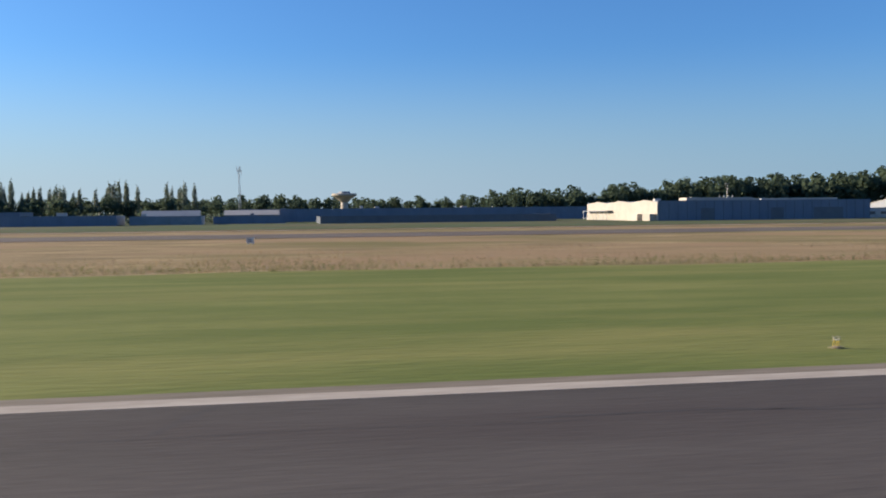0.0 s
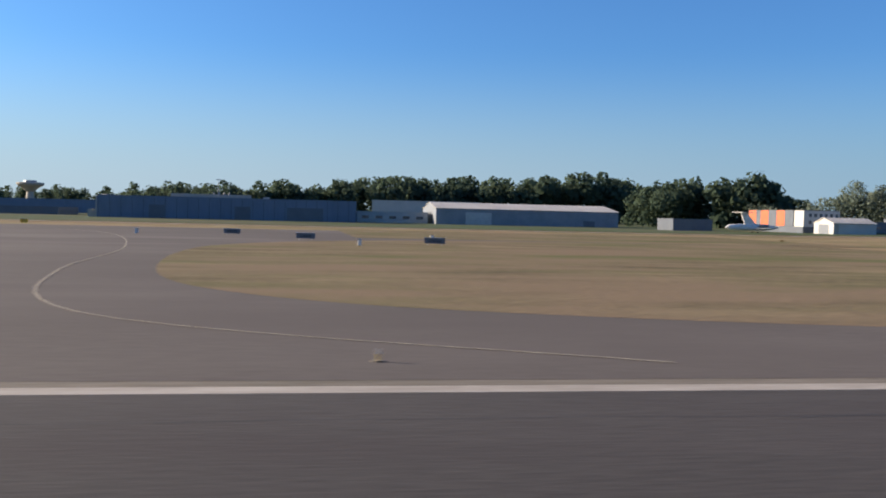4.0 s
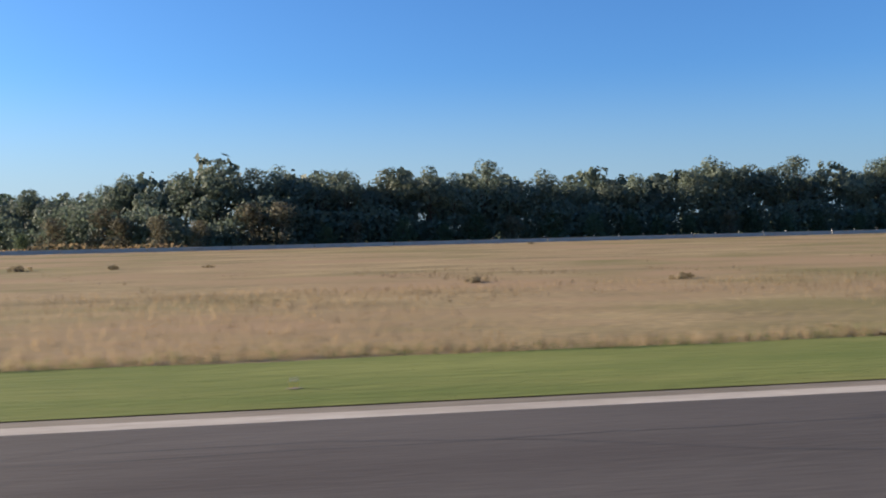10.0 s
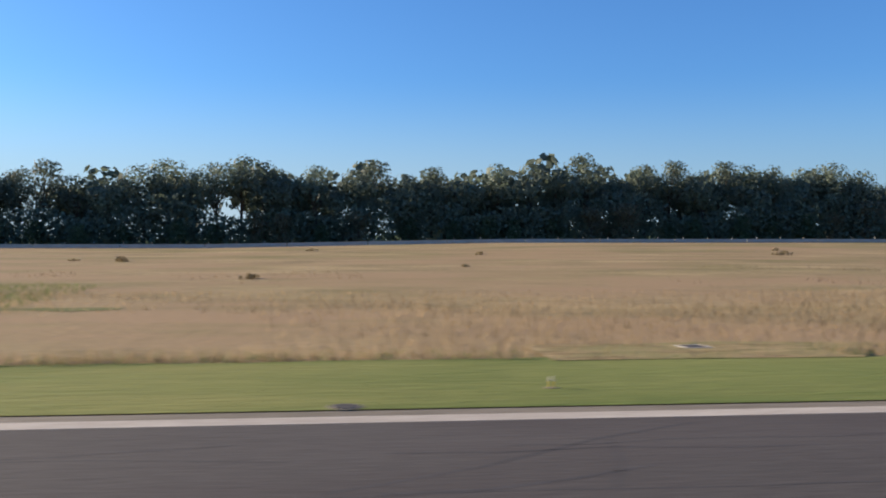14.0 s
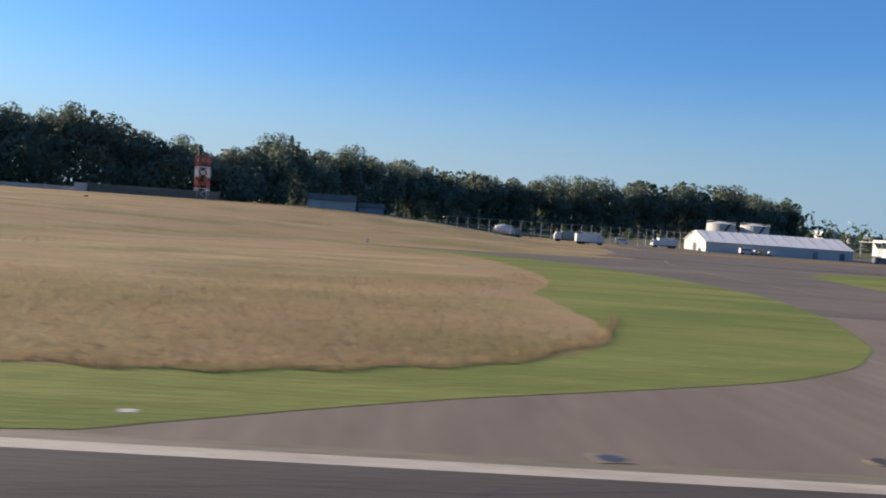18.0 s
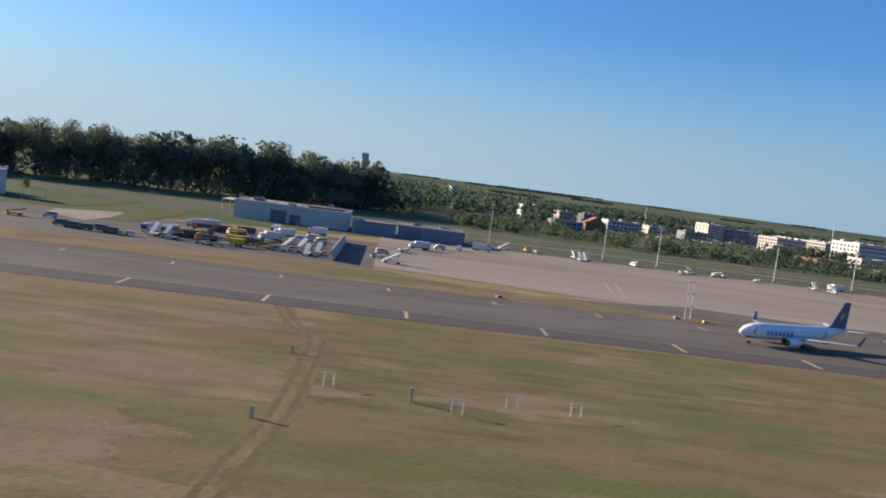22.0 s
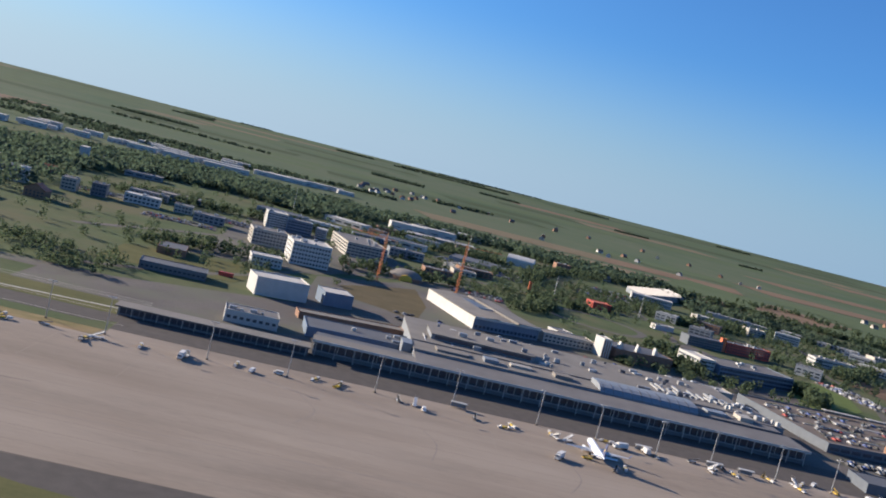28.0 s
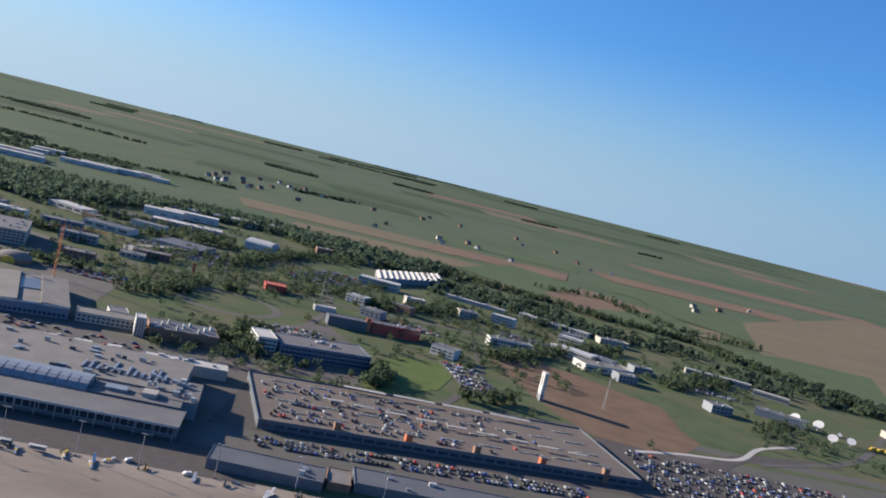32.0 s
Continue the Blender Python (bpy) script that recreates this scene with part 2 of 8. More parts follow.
roof_grey = mat("grey_roof_felt", (0.16, 0.15, 0.145), (0.12, 0.112, 0.11), scale=0.08, fine=12, rough=0.85)
roof_tan = mat("gravel_roof", (0.205, 0.185, 0.165), (0.155, 0.142, 0.128), scale=0.08, fine=16, rough=0.9)
roof_dark = mat("dark_roof", (0.118, 0.120, 0.128), (0.092, 0.094, 0.102), scale=0.1, fine=10, rough=0.75)
glass = mat("window_glass", (0.050, 0.066, 0.088), (0.036, 0.048, 0.066), scale=0.4, rough=0.1, spec=0.7)
steel = mat("galvanised_steel", (0.42, 0.42, 0.42), (0.34, 0.34, 0.35), scale=0.6, rough=0.45, metal=0.6)
dark_steel = mat("dark_steel", (0.10, 0.10, 0.11), (0.07, 0.07, 0.08), scale=0.6, rough=0.5, metal=0.4)
red_steel = mat("red_painted_steel", (0.36, 0.10, 0.08), (0.29, 0.08, 0.065), scale=0.6, rough=0.6)
crane_orange = mat("orange_painted_steel", (0.60, 0.22, 0.08), (0.50, 0.18, 0.07), scale=0.5, rough=0.6)
yellow_steel = mat("yellow_painted_steel", (0.62, 0.42, 0.06), (0.52, 0.34, 0.05), scale=0.6, rough=0.5)
white_steel = mat("white_painted_steel", (0.62, 0.60, 0.57), (0.50, 0.48, 0.46), scale=0.5, rough=0.45, vary=0.08)
bark = mat("bark", (0.10, 0.075, 0.055), (0.065, 0.05, 0.038), scale=1.2, rough=0.95, bump=0.4)
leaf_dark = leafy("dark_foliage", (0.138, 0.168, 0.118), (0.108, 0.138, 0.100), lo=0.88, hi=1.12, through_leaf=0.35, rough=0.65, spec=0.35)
leaf_mid = leafy("foliage", (0.098, 0.128, 0.070), (0.070, 0.098, 0.056), lo=0.88, hi=1.12, through_leaf=0.45, spec=0.08)
leaf_brown = leafy("brownish_foliage", (0.160, 0.138, 0.085), (0.122, 0.110, 0.070))
hedge = leafy("far_foliage", (0.082, 0.112, 0.072), (0.062, 0.090, 0.060), scale=0.05, lo=0.92, hi=1.08, through_leaf=0.5, spec=0.05)
straw = leafy("straw_grass", (0.328, 0.243, 0.150), (0.228, 0.174, 0.104), scale=0.09, lo=0.95, hi=1.05, through_leaf=0.5, rough=0.8, spec=0.1)
green_tuft = leafy("green_tufts", (0.142, 0.162, 0.060), (0.096, 0.118, 0.043), scale=0.06, lo=0.85, hi=1.12, through_leaf=0.5, rough=0.75, spec=0.2)
heather = leafy("brown_heath", (0.180, 0.130, 0.082), (0.130, 0.098, 0.060), scale=0.06, lo=0.9, hi=1.1, through_leaf=0.5, rough=0.8, spec=0.1)
weed = leafy("weed_foliage", (0.270, 0.212, 0.124), (0.205, 0.165, 0.095), through_leaf=0.5)
aero_white = mat("aircraft_white", (0.78, 0.78, 0.78), (0.72, 0.72, 0.73), scale=0.2, rough=0.3, spec=0.5)
aero_navy = mat("aircraft_navy", (0.070, 0.086, 0.165), (0.056, 0.070, 0.138), scale=0.3, rough=0.3, spec=0.5)
aero_yellow = mat("aircraft_yellow", (0.62, 0.42, 0.05), (0.55, 0.37, 0.05), scale=0.3, rough=0.35)
aero_grey = mat("aircraft_grey", (0.42, 0.43, 0.45), (0.36, 0.37, 0.39), scale=0.3, rough=0.35, metal=0.2)
tyre = mat("tyre", (0.025, 0.025, 0.025), (0.018, 0.018, 0.018), rough=0.9)

# ---- mesh helpers ----


def hgt(x, y):
    """Height of the ground."""
    h = np.interp(x, [300, 380, 480, 570, 820, 900, 1010, 1105, 1135, 1165], [0, 0.2, 1.3, 1.4, 2.5, 4.4, 5.0, 5.0, 3.0, 0])
    y0 = np.interp(x, [900, 1050, 1110], [60, 100, 150])
    k = np.clip((y - y0) / (240 - y0), 0, 1)
    k = k * np.clip((900 - y) / 500, 0, 1)
    far = np.clip((y - 3500) / 6500, 0, 1.2) * 47
    return h * k + far


def box(bm, x0, x1, y0, y1, z0, z1):
    v = [bm.verts.new((x, y, z)) for z in (z0, z1) for x, y in ((x0, y0), (x1, y0), (x1, y1), (x0, y1))]
    for f in ((3, 2, 1, 0), (4, 5, 6, 7), (0, 1, 5, 4), (1, 2, 6, 5), (2, 3, 7, 6), (3, 0, 4, 7)):
        bm.faces.new([v[i] for i in f])
    return bm


def prism(bm, pts, axis, a0, a1):
    """A profile of (u, v) points swept along an axis: x takes (y, z), y takes (x, z), z takes (x, y)."""
    def at(u, v, a):
        return {"x": (a, u, v), "y": (u, a, v), "z": (u, v, a)}[axis]
    lo = [bm.verts.new(at(u, v, a0)) for u, v in pts]
    hi = [bm.verts.new(at(u, v, a1)) for u, v in pts]
    n = len(pts)
    bm.faces.new(lo[::-1])
    bm.faces.new(hi)
    for i in range(n):
        bm.faces.new((lo[i], lo[(i + 1) % n], hi[(i + 1) % n], hi[i]))
    return bm


def tube(bm, a, b, r0, r1=None, n=8, cap=True):
    """A round bar from a to b."""
    a, b = Vector(a), Vector(b)
    r1 = r0 if r1 is None else r1
    d = (b - a).normalized()
    u = d.cross(Vector((0, 0, 1)) if abs(d.z) < 0.9 else Vector((1, 0, 0))).normalized()
    w = d.cross(u)
    rings = []
    for p, r in ((a, r0), (b, r1)):
        rings.append([bm.verts.new(p + (u * math.cos(k * math.tau / n) + w * math.sin(k * math.tau / n)) * r) for k in range(n)])
    for k in range(n):
        bm.faces.new((rings[0][k], rings[0][(k + 1) % n], rings[1][(k + 1) % n], rings[1][k]))
    if cap:
        bm.faces.new(rings[0][::-1])
        bm.faces.new(rings[1])
    return bm


def loft(bm, rings):
    """Skin through rings of equal length, closed at both ends."""
    vs = [[bm.verts.new(p) for p in r] for r in rings]
    n = len(vs[0])
    for a, b in zip(vs, vs[1:]):
        for k in range(n):
            bm.faces.new((a[k], a[(k + 1) % n], b[(k + 1) % n], b[k]))
    bm.faces.new(vs[0][::-1])
    bm.faces.new(vs[-1])
    return bm


def mesh_of(name, bm, material, smooth=False):
    bmesh.ops.recalc_face_normals(bm, faces=bm.faces)
    me = bpy.data.meshes.new(name)
    bm.to_mesh(me)
    bm.free()
    me.materials.append(material)
    if smooth:
        for p in me.polygons:
            p.use_smooth = True
    return me


def part(name, bm, material, parent, label="", smooth=False):
    ob = new(name, mesh_of(name, bm, material, smooth))
    ob.parent = parent
    return tagged(ob, label) if label else ob


def town(x, y):
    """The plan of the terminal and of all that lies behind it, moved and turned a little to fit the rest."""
    u, v = (x - 2000) / 1000, (y - 700) / 1000
    w = max(min(max((x - 1740) / 60, 0), 1) * min(max((y - 395) / 40, 0), 1), min(max((y - 600) / 200, 0), 1) * min(max((x - 1000) / 200, 0), 1))
    v = min(v, 1.4)
    return x + w * (-7.1 - 3.3 * u - 4.6 * v), y + w * (8.4 - 36.5 * u + 6 * v - 43 * u * v)


def at(x, y, z=0.0, rz=0.0, k=1.0):
    """A pose in the plan, with the plan's scale."""
    x, y = town(x, y)
    return Matrix.LocRotScale((x * S, y * S, z * S), Euler((0, 0, radians(rz))), (k, k, k))


def thing(name, x, y, z=0.0, rz=0.0, label="", category="", group="", kind=""):
    ob = new(name)
    ob.matrix_basis = at(x, y, z, rz, S)
    return tagged(ob, label, category, group, kind)


def solid(name, bm, material, label="", category="", group="", kind="", smooth=False):
    """A thing or a piece of the setting of one mesh, drawn in the plan's own coordinates."""
    ob = new(name, mesh_of(name, bm, material, smooth))
    ob.scale = (S, S, S)
    return tagged(ob, label, category, group, kind)


def raw(name, verts, faces, material, label="", category="", kind="", group=""):
    me = bpy.data.meshes.new(name)
    me.from_pydata([tuple(map(float, v)) for v in verts], [], faces)
    me.materials.append(material)
    ob = new(name, me)
    ob.scale = (S, S, S)
    return tagged(ob, label, category, group, kind)


def grid_sheet(name, x0, x1, ya, yb, nx, ny, dz, material, label):
    """A sheet over the ground between two curves ya(x) and yb(x)."""
    vs, fs = [], []
    for i in range(nx + 1):
        x = x0 + (x1 - x0) * i / nx
        a, b = ya(x), yb(x)
        for j in range(ny + 1):
            y = a + (b - a) * j / ny
            vs.append((x, y, float(hgt(x, y)) + dz))
    for i in range(nx):
        for j in range(ny):
            q = i * (ny + 1) + j
            fs.append((q, q + ny + 1, q + ny + 2, q + 1))
    return raw(name, vs, fs, material, label, kind="structure")


def flat(name, pts, z, material, label, thick=0.0):
    """A flat sheet with the outline pts."""
    pts = [town(*p) for p in pts]
    bm = bmesh.new()
    if thick:
        prism(bm, pts, "z", z - thick, z)
    else:
        if (Vector(pts[0]) - Vector(pts[-1])).length < 1e-6:
            pts = pts[:-1]
        face = bm.faces.new([bm.verts.new((x, y, z)) for x, y in pts])
        face.normal_update()
        if face.normal.z < 0:
            face.normal_flip()
        bmesh.ops.triangulate(bm, faces=[face])
        me = bpy.data.meshes.new(name)
        bm.to_mesh(me)
        bm.free()
        me.materials.append(material)
        ob = new(name, me)
        ob.scale = (S, S, S)
        return tagged(ob, label, kind="structure")
    return solid(name, bm, material, label, kind="structure")


def ribbon(name, pts, width, z, material, label):
    """A painted line or path along points, lying on the ground."""
    pts = [town(*p) for p in pts]
    vs, fs = [], []
    for i, p in enumerate(pts):
        a, b = Vector(pts[max(i - 1, 0)]), Vector(pts[min(i + 1, len(pts) - 1)])
        d = (b - a).normalized()
        nrm = Vector((-d.y, d.x)) * width / 2
        for s in (-1, 1):
            q = Vector(p) + nrm * s
            vs.append((q.x, q.y, z + float(hgt(q.x, q.y))))
    for i in range(len(pts) - 1):
        fs.append((2 * i, 2 * i + 2, 2 * i + 3, 2 * i + 1))
    return raw(name, vs, fs, material, label, kind="structure")


def band(name, a, b, z, material, label):
    """A sheet between two lines of equally many points."""
    n = len(a)
    return raw(name, [(*p, z) for p in a] + [(*p, z) for p in b], [(i, i + 1, n + i + 1, n + i) for i in range(n - 1)], material, label, kind="structure")


def smooth_line(pts, n=8):
    """A rounder line through points."""
    out = []
    for i in range(len(pts) - 1):
        p0, p1, p2, p3 = (Vector(pts[max(0, min(len(pts) - 1, i + k))]) for k in (-1, 0, 1, 2))
        for k in range(n):
            t = k / n
            out.append(tuple(0.5 * (2 * p1 + (p2 - p0) * t + (2 * p0 - 5 * p1 + 4 * p2 - p3) * t * t + (3 * p1 - p0 - 3 * p2 + p3) * t ** 3)))
    out.append(tuple(pts[-1]))
    return out


def wob(x, k=0.0, a=1.0):
    """Uneven edge."""
    return a * (math.sin(x * 0.11 + k) * 0.5 + math.sin(x * 0.29 + 2 * k) * 0.3 + math.sin(x * 0.83 + 3 * k) * 0.2)

# ---- ground ----
gx = np.unique(np.concatenate([np.linspace(-4200, -300, 12), np.arange(-300, 1300, 20.0), np.arange(1300, 3000, 85.0), np.linspace(3000, 10400, 16)]))
gy = np.unique(np.concatenate([np.array([-900, -300, 0.0]), np.arange(20, 330, 12.0), np.arange(330, 1000, 60.0), np.linspace(1000, 3500, 9), np.linspace(3500, 10150, 16)]))
gv = [(x, y, float(hgt(x, y))) for x in gx for y in gy]
ng = len(gy)
gf = [(i * ng + j, (i + 1) * ng + j, (i + 1) * ng + j + 1, i * ng + j + 1) for i in range(len(gx) - 1) for j in range(ng - 1)]
raw("ground", gv, gf, meadow, "dry straw-coloured meadow reaching to the horizon", kind="structure")

# green land beyond the airfield
grid_sheet("scrubland", -1500, 4200, lambda x: 262 if x < 1000 else np.interp(x, [1000, 1120, 1180, 1260, 1450, 1700, 2600], [275, 330, 300, 300, 395, 412, 412]), lambda x: 1750, 140, 30, 0.06, scrub, "dark green rough grass and scrub behind the airfield")
grid_sheet("far_land", -4200, 10300, lambda x: 1750, lambda x: 10140, 40, 40, 0.10, mat("far_fields", (0.092, 0.118, 0.068), (0.112, 0.124, 0.078), scale=0.004, fine=6, rough=0.95, big=(0.076, 0.108, 0.060), bigscale=0.0016, spec=0.05), "patchwork of distant green farmland")

# runway
solid("runway", box(bmesh.new(), -700, 3200, -26, 20.03, -0.3, 0.05), asphalt, "worn grey-brown asphalt runway", kind="structure")
solid("runway_edge_line", box(bmesh.new(), -700, 3200, 20.04, 20.82, -0.3, 0.055), edge_paint, "broad white painted runway edge line", kind="structure")
solid("runway_shoulder", box(bmesh.new(), -700, 3200, 20.83, 21.6, -0.3, 0.045), kerb_grey, "narrow pale concrete runway shoulder", kind="structure")
for x0, x1, y0, y1 in ((24, 88.5, 8, 16.6), (190, 213, 8, 13.2), (349, 371.3, 8, 13.2)):
    solid("runway_marking", box(bmesh.new(), x0, x1, y0, y1, 0.0, 0.062), white_paint, "large white painted touchdown marking", kind="structure")
random.seed(5)
cracks = bmesh.new()
for i in range(260):
    x, y = random.uniform(-60, 1400), random.choice((random.uniform(9, 19.6), 17.3 + random.uniform(-.3, .3), 14.2 + random.uniform(-.2, .2)))
    ln, w = random.uniform(3, 13), random.uniform(0.02, 0.085)
    ang = random.choice((0, 0, 0, 0.05, -0.06, 1.2, 0.5))
    p = Vector((x, y))
    for k in range(random.randint(2, 5)):
        d = Vector((math.cos(ang), math.sin(ang))) * ln / 3
        q = p + d
        if q.y > 20 or q.y < 8:
            break
        nrm = Vector((-d.y, d.x)).normalized() * w
        cracks.faces.new([cracks.verts.new((c.x, c.y, 0.0525)) for c in (p - nrm, q - nrm * 0.6, q + nrm * 0.6, p + nrm)])
        p, ang = q, ang + random.uniform(-0.3, 0.3)
seams = bmesh.new()
for y0, x0, x1, w in ((17.25, 560, 842, 0.035), (17.4, 180, 470, 0.03), (14.15, 620, 1100, 0.03), (11.4, 150, 1100, 0.03), (17.3, 930, 1500, 0.03)):
    xs = np.arange(x0, x1, 2.0)
    ring = [(seams.verts.new((x, y0 + 0.07 * math.sin(x * .31 + y0) + 0.06 * math.sin(x * 1.1) - w, 0.0522)), seams.verts.new((x, y0 + 0.07 * math.sin(x * .31 + y0) + 0.06 * math.sin(x * 1.1) + w, 0.0522))) for x in xs]
    for p, q in zip(ring, ring[1:]):
        seams.faces.new((p[0], q[0], q[1], p[1]))
tagged(solid("paving_seams", seams, rubber, "long dark wavy seams between asphalt lanes"), kind="stuff")
tagged(solid("crack_repairs", cracks, rubber, "dark sealed cracks and tyre marks in the asphalt"), kind="stuff")

# mown verge along the runway: wide at the start, narrow later
grid_sheet("grass_verge", -500, 158, lambda x: 21.58, lambda x: 66 + wob(x, 1, 1.6), 160, 6, 0.035, verge, "mown yellow-green grass beside the runway")
L1 = smooth_line([(132, 21.6), (150, 25.8), (163.4, 30.8), (168, 36.4), (173.2, 44), (179, 56), (183, 67.4), (187.7, 105.8), (185.6, 138), (175, 152), (150, 160), (88, 165)])
flat("grass_island", [(88, 66), (88, 21.58), *L1], 0.056, verge, "mown yellow-green grass with a rounded end beside the taxiway")
flat("meadow_patch", smooth_line([(88, 67), (122, 69), (130, 62), (132, 45), (131.5, 37), (140, 38.5), (145, 46), (149, 57), (151, 76), (152, 112), (147, 142), (88, 163)], 5), 0.064, meadow, "dry meadow inside the mown grass island")
R1 = smooth_line([(300, 29), (262, 31), (240, 36), (228, 44), (222, 58), (220, 86), (223, 108), (236, 128), (262, 142), (320, 146)])
flat("grass_island", R1[:-1] + [(318, 145), (318, 30)], 0.056, meadow_mixed, "dry and green grass beside the taxiway mouth")
def ramp(x0, z0, x1, z1, y0, y1, material, label):
    """A gently sloping strip of grass where a raised sheet runs out into the ground."""
    bm = bmesh.new()
    bm.faces.new([bm.verts.new(c) for c in ((x0, y0, z0), (x1, y0, z1), (x1, y1, z1), (x0, y1, z0))])
    return tagged(solid("grass_slope", bm, material, label), kind="structure")


ramp(318, 0.056, 328, -0.01, 30, 145, meadow, "dry grass sloping off towards the meadow")
ramp(330, 0.056, 340, -0.01, 146, 215, meadow_mixed, "dry grass sloping off towards the meadow")
ramp(78, -0.01, 88, 0.064, 67, 163, meadow, "dry grass rising gently to the grass island")
ramp(78, 0.033, 88, 0.056, 21.58, 67, verge, "mown grass rising gently to the grass island")


def verge_edge(x):
    """Where the mown strip ends and the tall grass begins."""
    return np.interp(x, [262, 300, 314, 322.6, 327, 334, 340, 346, 356, 398, 430, 445, 800, 1090], [38, 33, 31.8, 32.9, 37.7, 37.9, 35.7, 33.1, 32, 29.3, 30.0, 30.2, 30.4, 30.8])


grid_sheet("green_patch", 262, 520, lambda x: 62 + wob(x, 5, 5), lambda x: 78 + wob(x, 6, 8) - max(0, x - 420) * 0.12, 90, 4, 0.02, mat("green_meadow", (0.20, 0.17, 0.085), (0.135, 0.14, 0.058), scale=0.1, fine=9, rough=0.95, bump=0.5, stretch=(0.4, 1, 1), spec=0.05), "greener patch of grass in the dry meadow")
grid_sheet("green_patch", 668, 838, lambda x: 45 + wob(x, 5, 5) + abs(x - 753) * 0.10, lambda x: 82 + wob(x, 6, 8) - abs(x - 753) * 0.22, 70, 4, 0.02, MATS["green_meadow"], "greener patch of grass in the dry meadow")
grid_sheet("grass_verge", 262, 1100, lambda x: 21.58 if x > 300 else 21.58 + (300 - x) * 0.25, lambda x: verge_edge(x) + wob(x, 2, 0.6), 420, 4, 0.07, verge, "narrow mown green grass strip beside the runway")

# first taxiway exit and the taxiway beyond it
flat("taxiway", [(130, 21.58), (310, 21.58), (310, 200), (-600, 200), (-600, 164), (130, 164)], 0.05, asphalt_old, "wide grey-brown asphalt taxiway turning off the runway")
grid_sheet("meadow_far_side", 240, 330, lambda x: 146, lambda x: 215, 10, 4, 0.056, meadow_mixed, "dry grass beyond the taxiway")
ribbon("taxi_line", smooth_line([(150, 9.5), (168, 13.2), (177, 21.3), (184, 29.7), (192, 43.7), (197, 58), (197, 90), (190, 120)]), 0.10, 0.068, mat("taxi_yellow", (0.56, 0.36, 0.055), (0.44, 0.285, 0.06), scale=0.8, fine=9, rough=0.8), "thin yellow painted taxiway guide line")
ribbon("wheel_track", smooth_line([(160.6, 40.7), (163.4, 43.1), (166.4, 48.4), (170.3, 58.0), (174.6, 76.3), (176.8, 90.7)]), 0.5, 0.0625, mat("worn_turf", (0.115, 0.105, 0.048), (0.085, 0.080, 0.038), scale=0.6, rough=0.95, spec=0.05), "dark wheel track worn into the grass")
ribbon("taxi_line", [(x + 0.9, y - 0.3) for x, y in L1[1:-4]], 0.12, 0.066, pale_paint, "thin pale line along the rim of the grass")
ribbon("taxi_line", smooth_line([(-500, 182), (100, 182), (160, 180), (190, 168), (205, 140), (214, 95), (216, 60), (222, 36), (240, 24)]), 0.12, 0.068, pale_paint, "thin faded taxiway guide line")

# service track along the perimeter
ribbon("service_road", [(x, 246) for x in range(-600, 1130, 20)], 5.5, 0.10, mat("pale_track", (0.33, 0.275, 0.215), (0.25, 0.21, 0.165), scale=0.3, rough=0.9), "narrow pale service road along the airfield edge")

# second exit
L2 = [(1085, 21.58), (1108, 21.58), (1115.7, 21.6), (1119, 23.3), (1123, 26.1), (1128.2, 29), (1137.3, 33.9), (1142.1, 37.3), (1147, 43.2), (1151.6, 52), (1157, 71), (1158.5, 90), (1154, 114), (1142, 136), (1125, 146), (1090, 152), (1040, 156)]
R2 = [(1240, 163), (1215, 158), (1196, 150), (1186, 132), (1183.5, 100), (1185, 70), (1189, 55.3), (1194.4, 46.4), (1201.4, 36.9), (1212, 31), (1250, 25.5), (1290, 21.58)]
L2s, R2s = ([(x + wob(y, 4, 0.25), y + (wob(x, 7, 0.2) if y > 22 else 0)) for x, y in smooth_line(q, 6)] for q in (L2, R2))
flat("taxiway", [(1090, 21.58), (1296, 21.58), (1296, 67), (1090, 67)], 0.047, concrete_worn, "streaked pale concrete at the runway mouth of the taxiway")
flat("taxiway", [(1087, 67), (1296, 67), (1296, 170), (1087, 170)], 0.047, asphalt_old, "grey-brown asphalt taxiway")
near = [p for p in L2s if p[1] < 150]
flat("grass_island", [(1085, 21.58), *near[1:], (1085, 152)], 0.054, meadow, "dry meadow with a rounded end beside the taxiway")
inner = [(max(1085.5, x - np.interp(y, [22, 29, 34, 43, 51, 71, 110, 150], [2, 4, 7, 11, 15, 22, 16, 8])) + wob(y, 12, 0.5), y + np.interp(y, [22, 29, 34, 43, 51, 71], [8.5, 4.5, 3.5, 4, 5, 0]) + wob(x, 13, 0.35)) for x, y in near]
band("grass_verge", near, inner, 0.061, verge, "mown green rim of the meadow along the taxiway")
flat("grass_island", [*R2s, (1292, 21.6), (1760, 21.6), (1760, 167.5), (1260, 167)], 0.054, meadow_mixed, "large meadow of dry and green grass between runway and taxiway")
rim2 = [p for p in R2s if p[1] < 163]
inner2 = [(x + np.interp(y, [22, 34, 70, 130, 160], [10, 13, 8, 8, 14]), y + np.interp(y, [22, 30, 45, 60, 130, 160], [8, 8, 6, 0, -6, -8])) for x, y in rim2]
band("grass_verge", rim2, inner2, 0.061, verge, "mown green rim of the meadow along the taxiway")
grid_sheet("meadow_strip", 1760, 3200, lambda x: 21.6, lambda x: 228, 20, 6, 0.08, meadow_mixed, "dry and green grass between runway and taxiway")
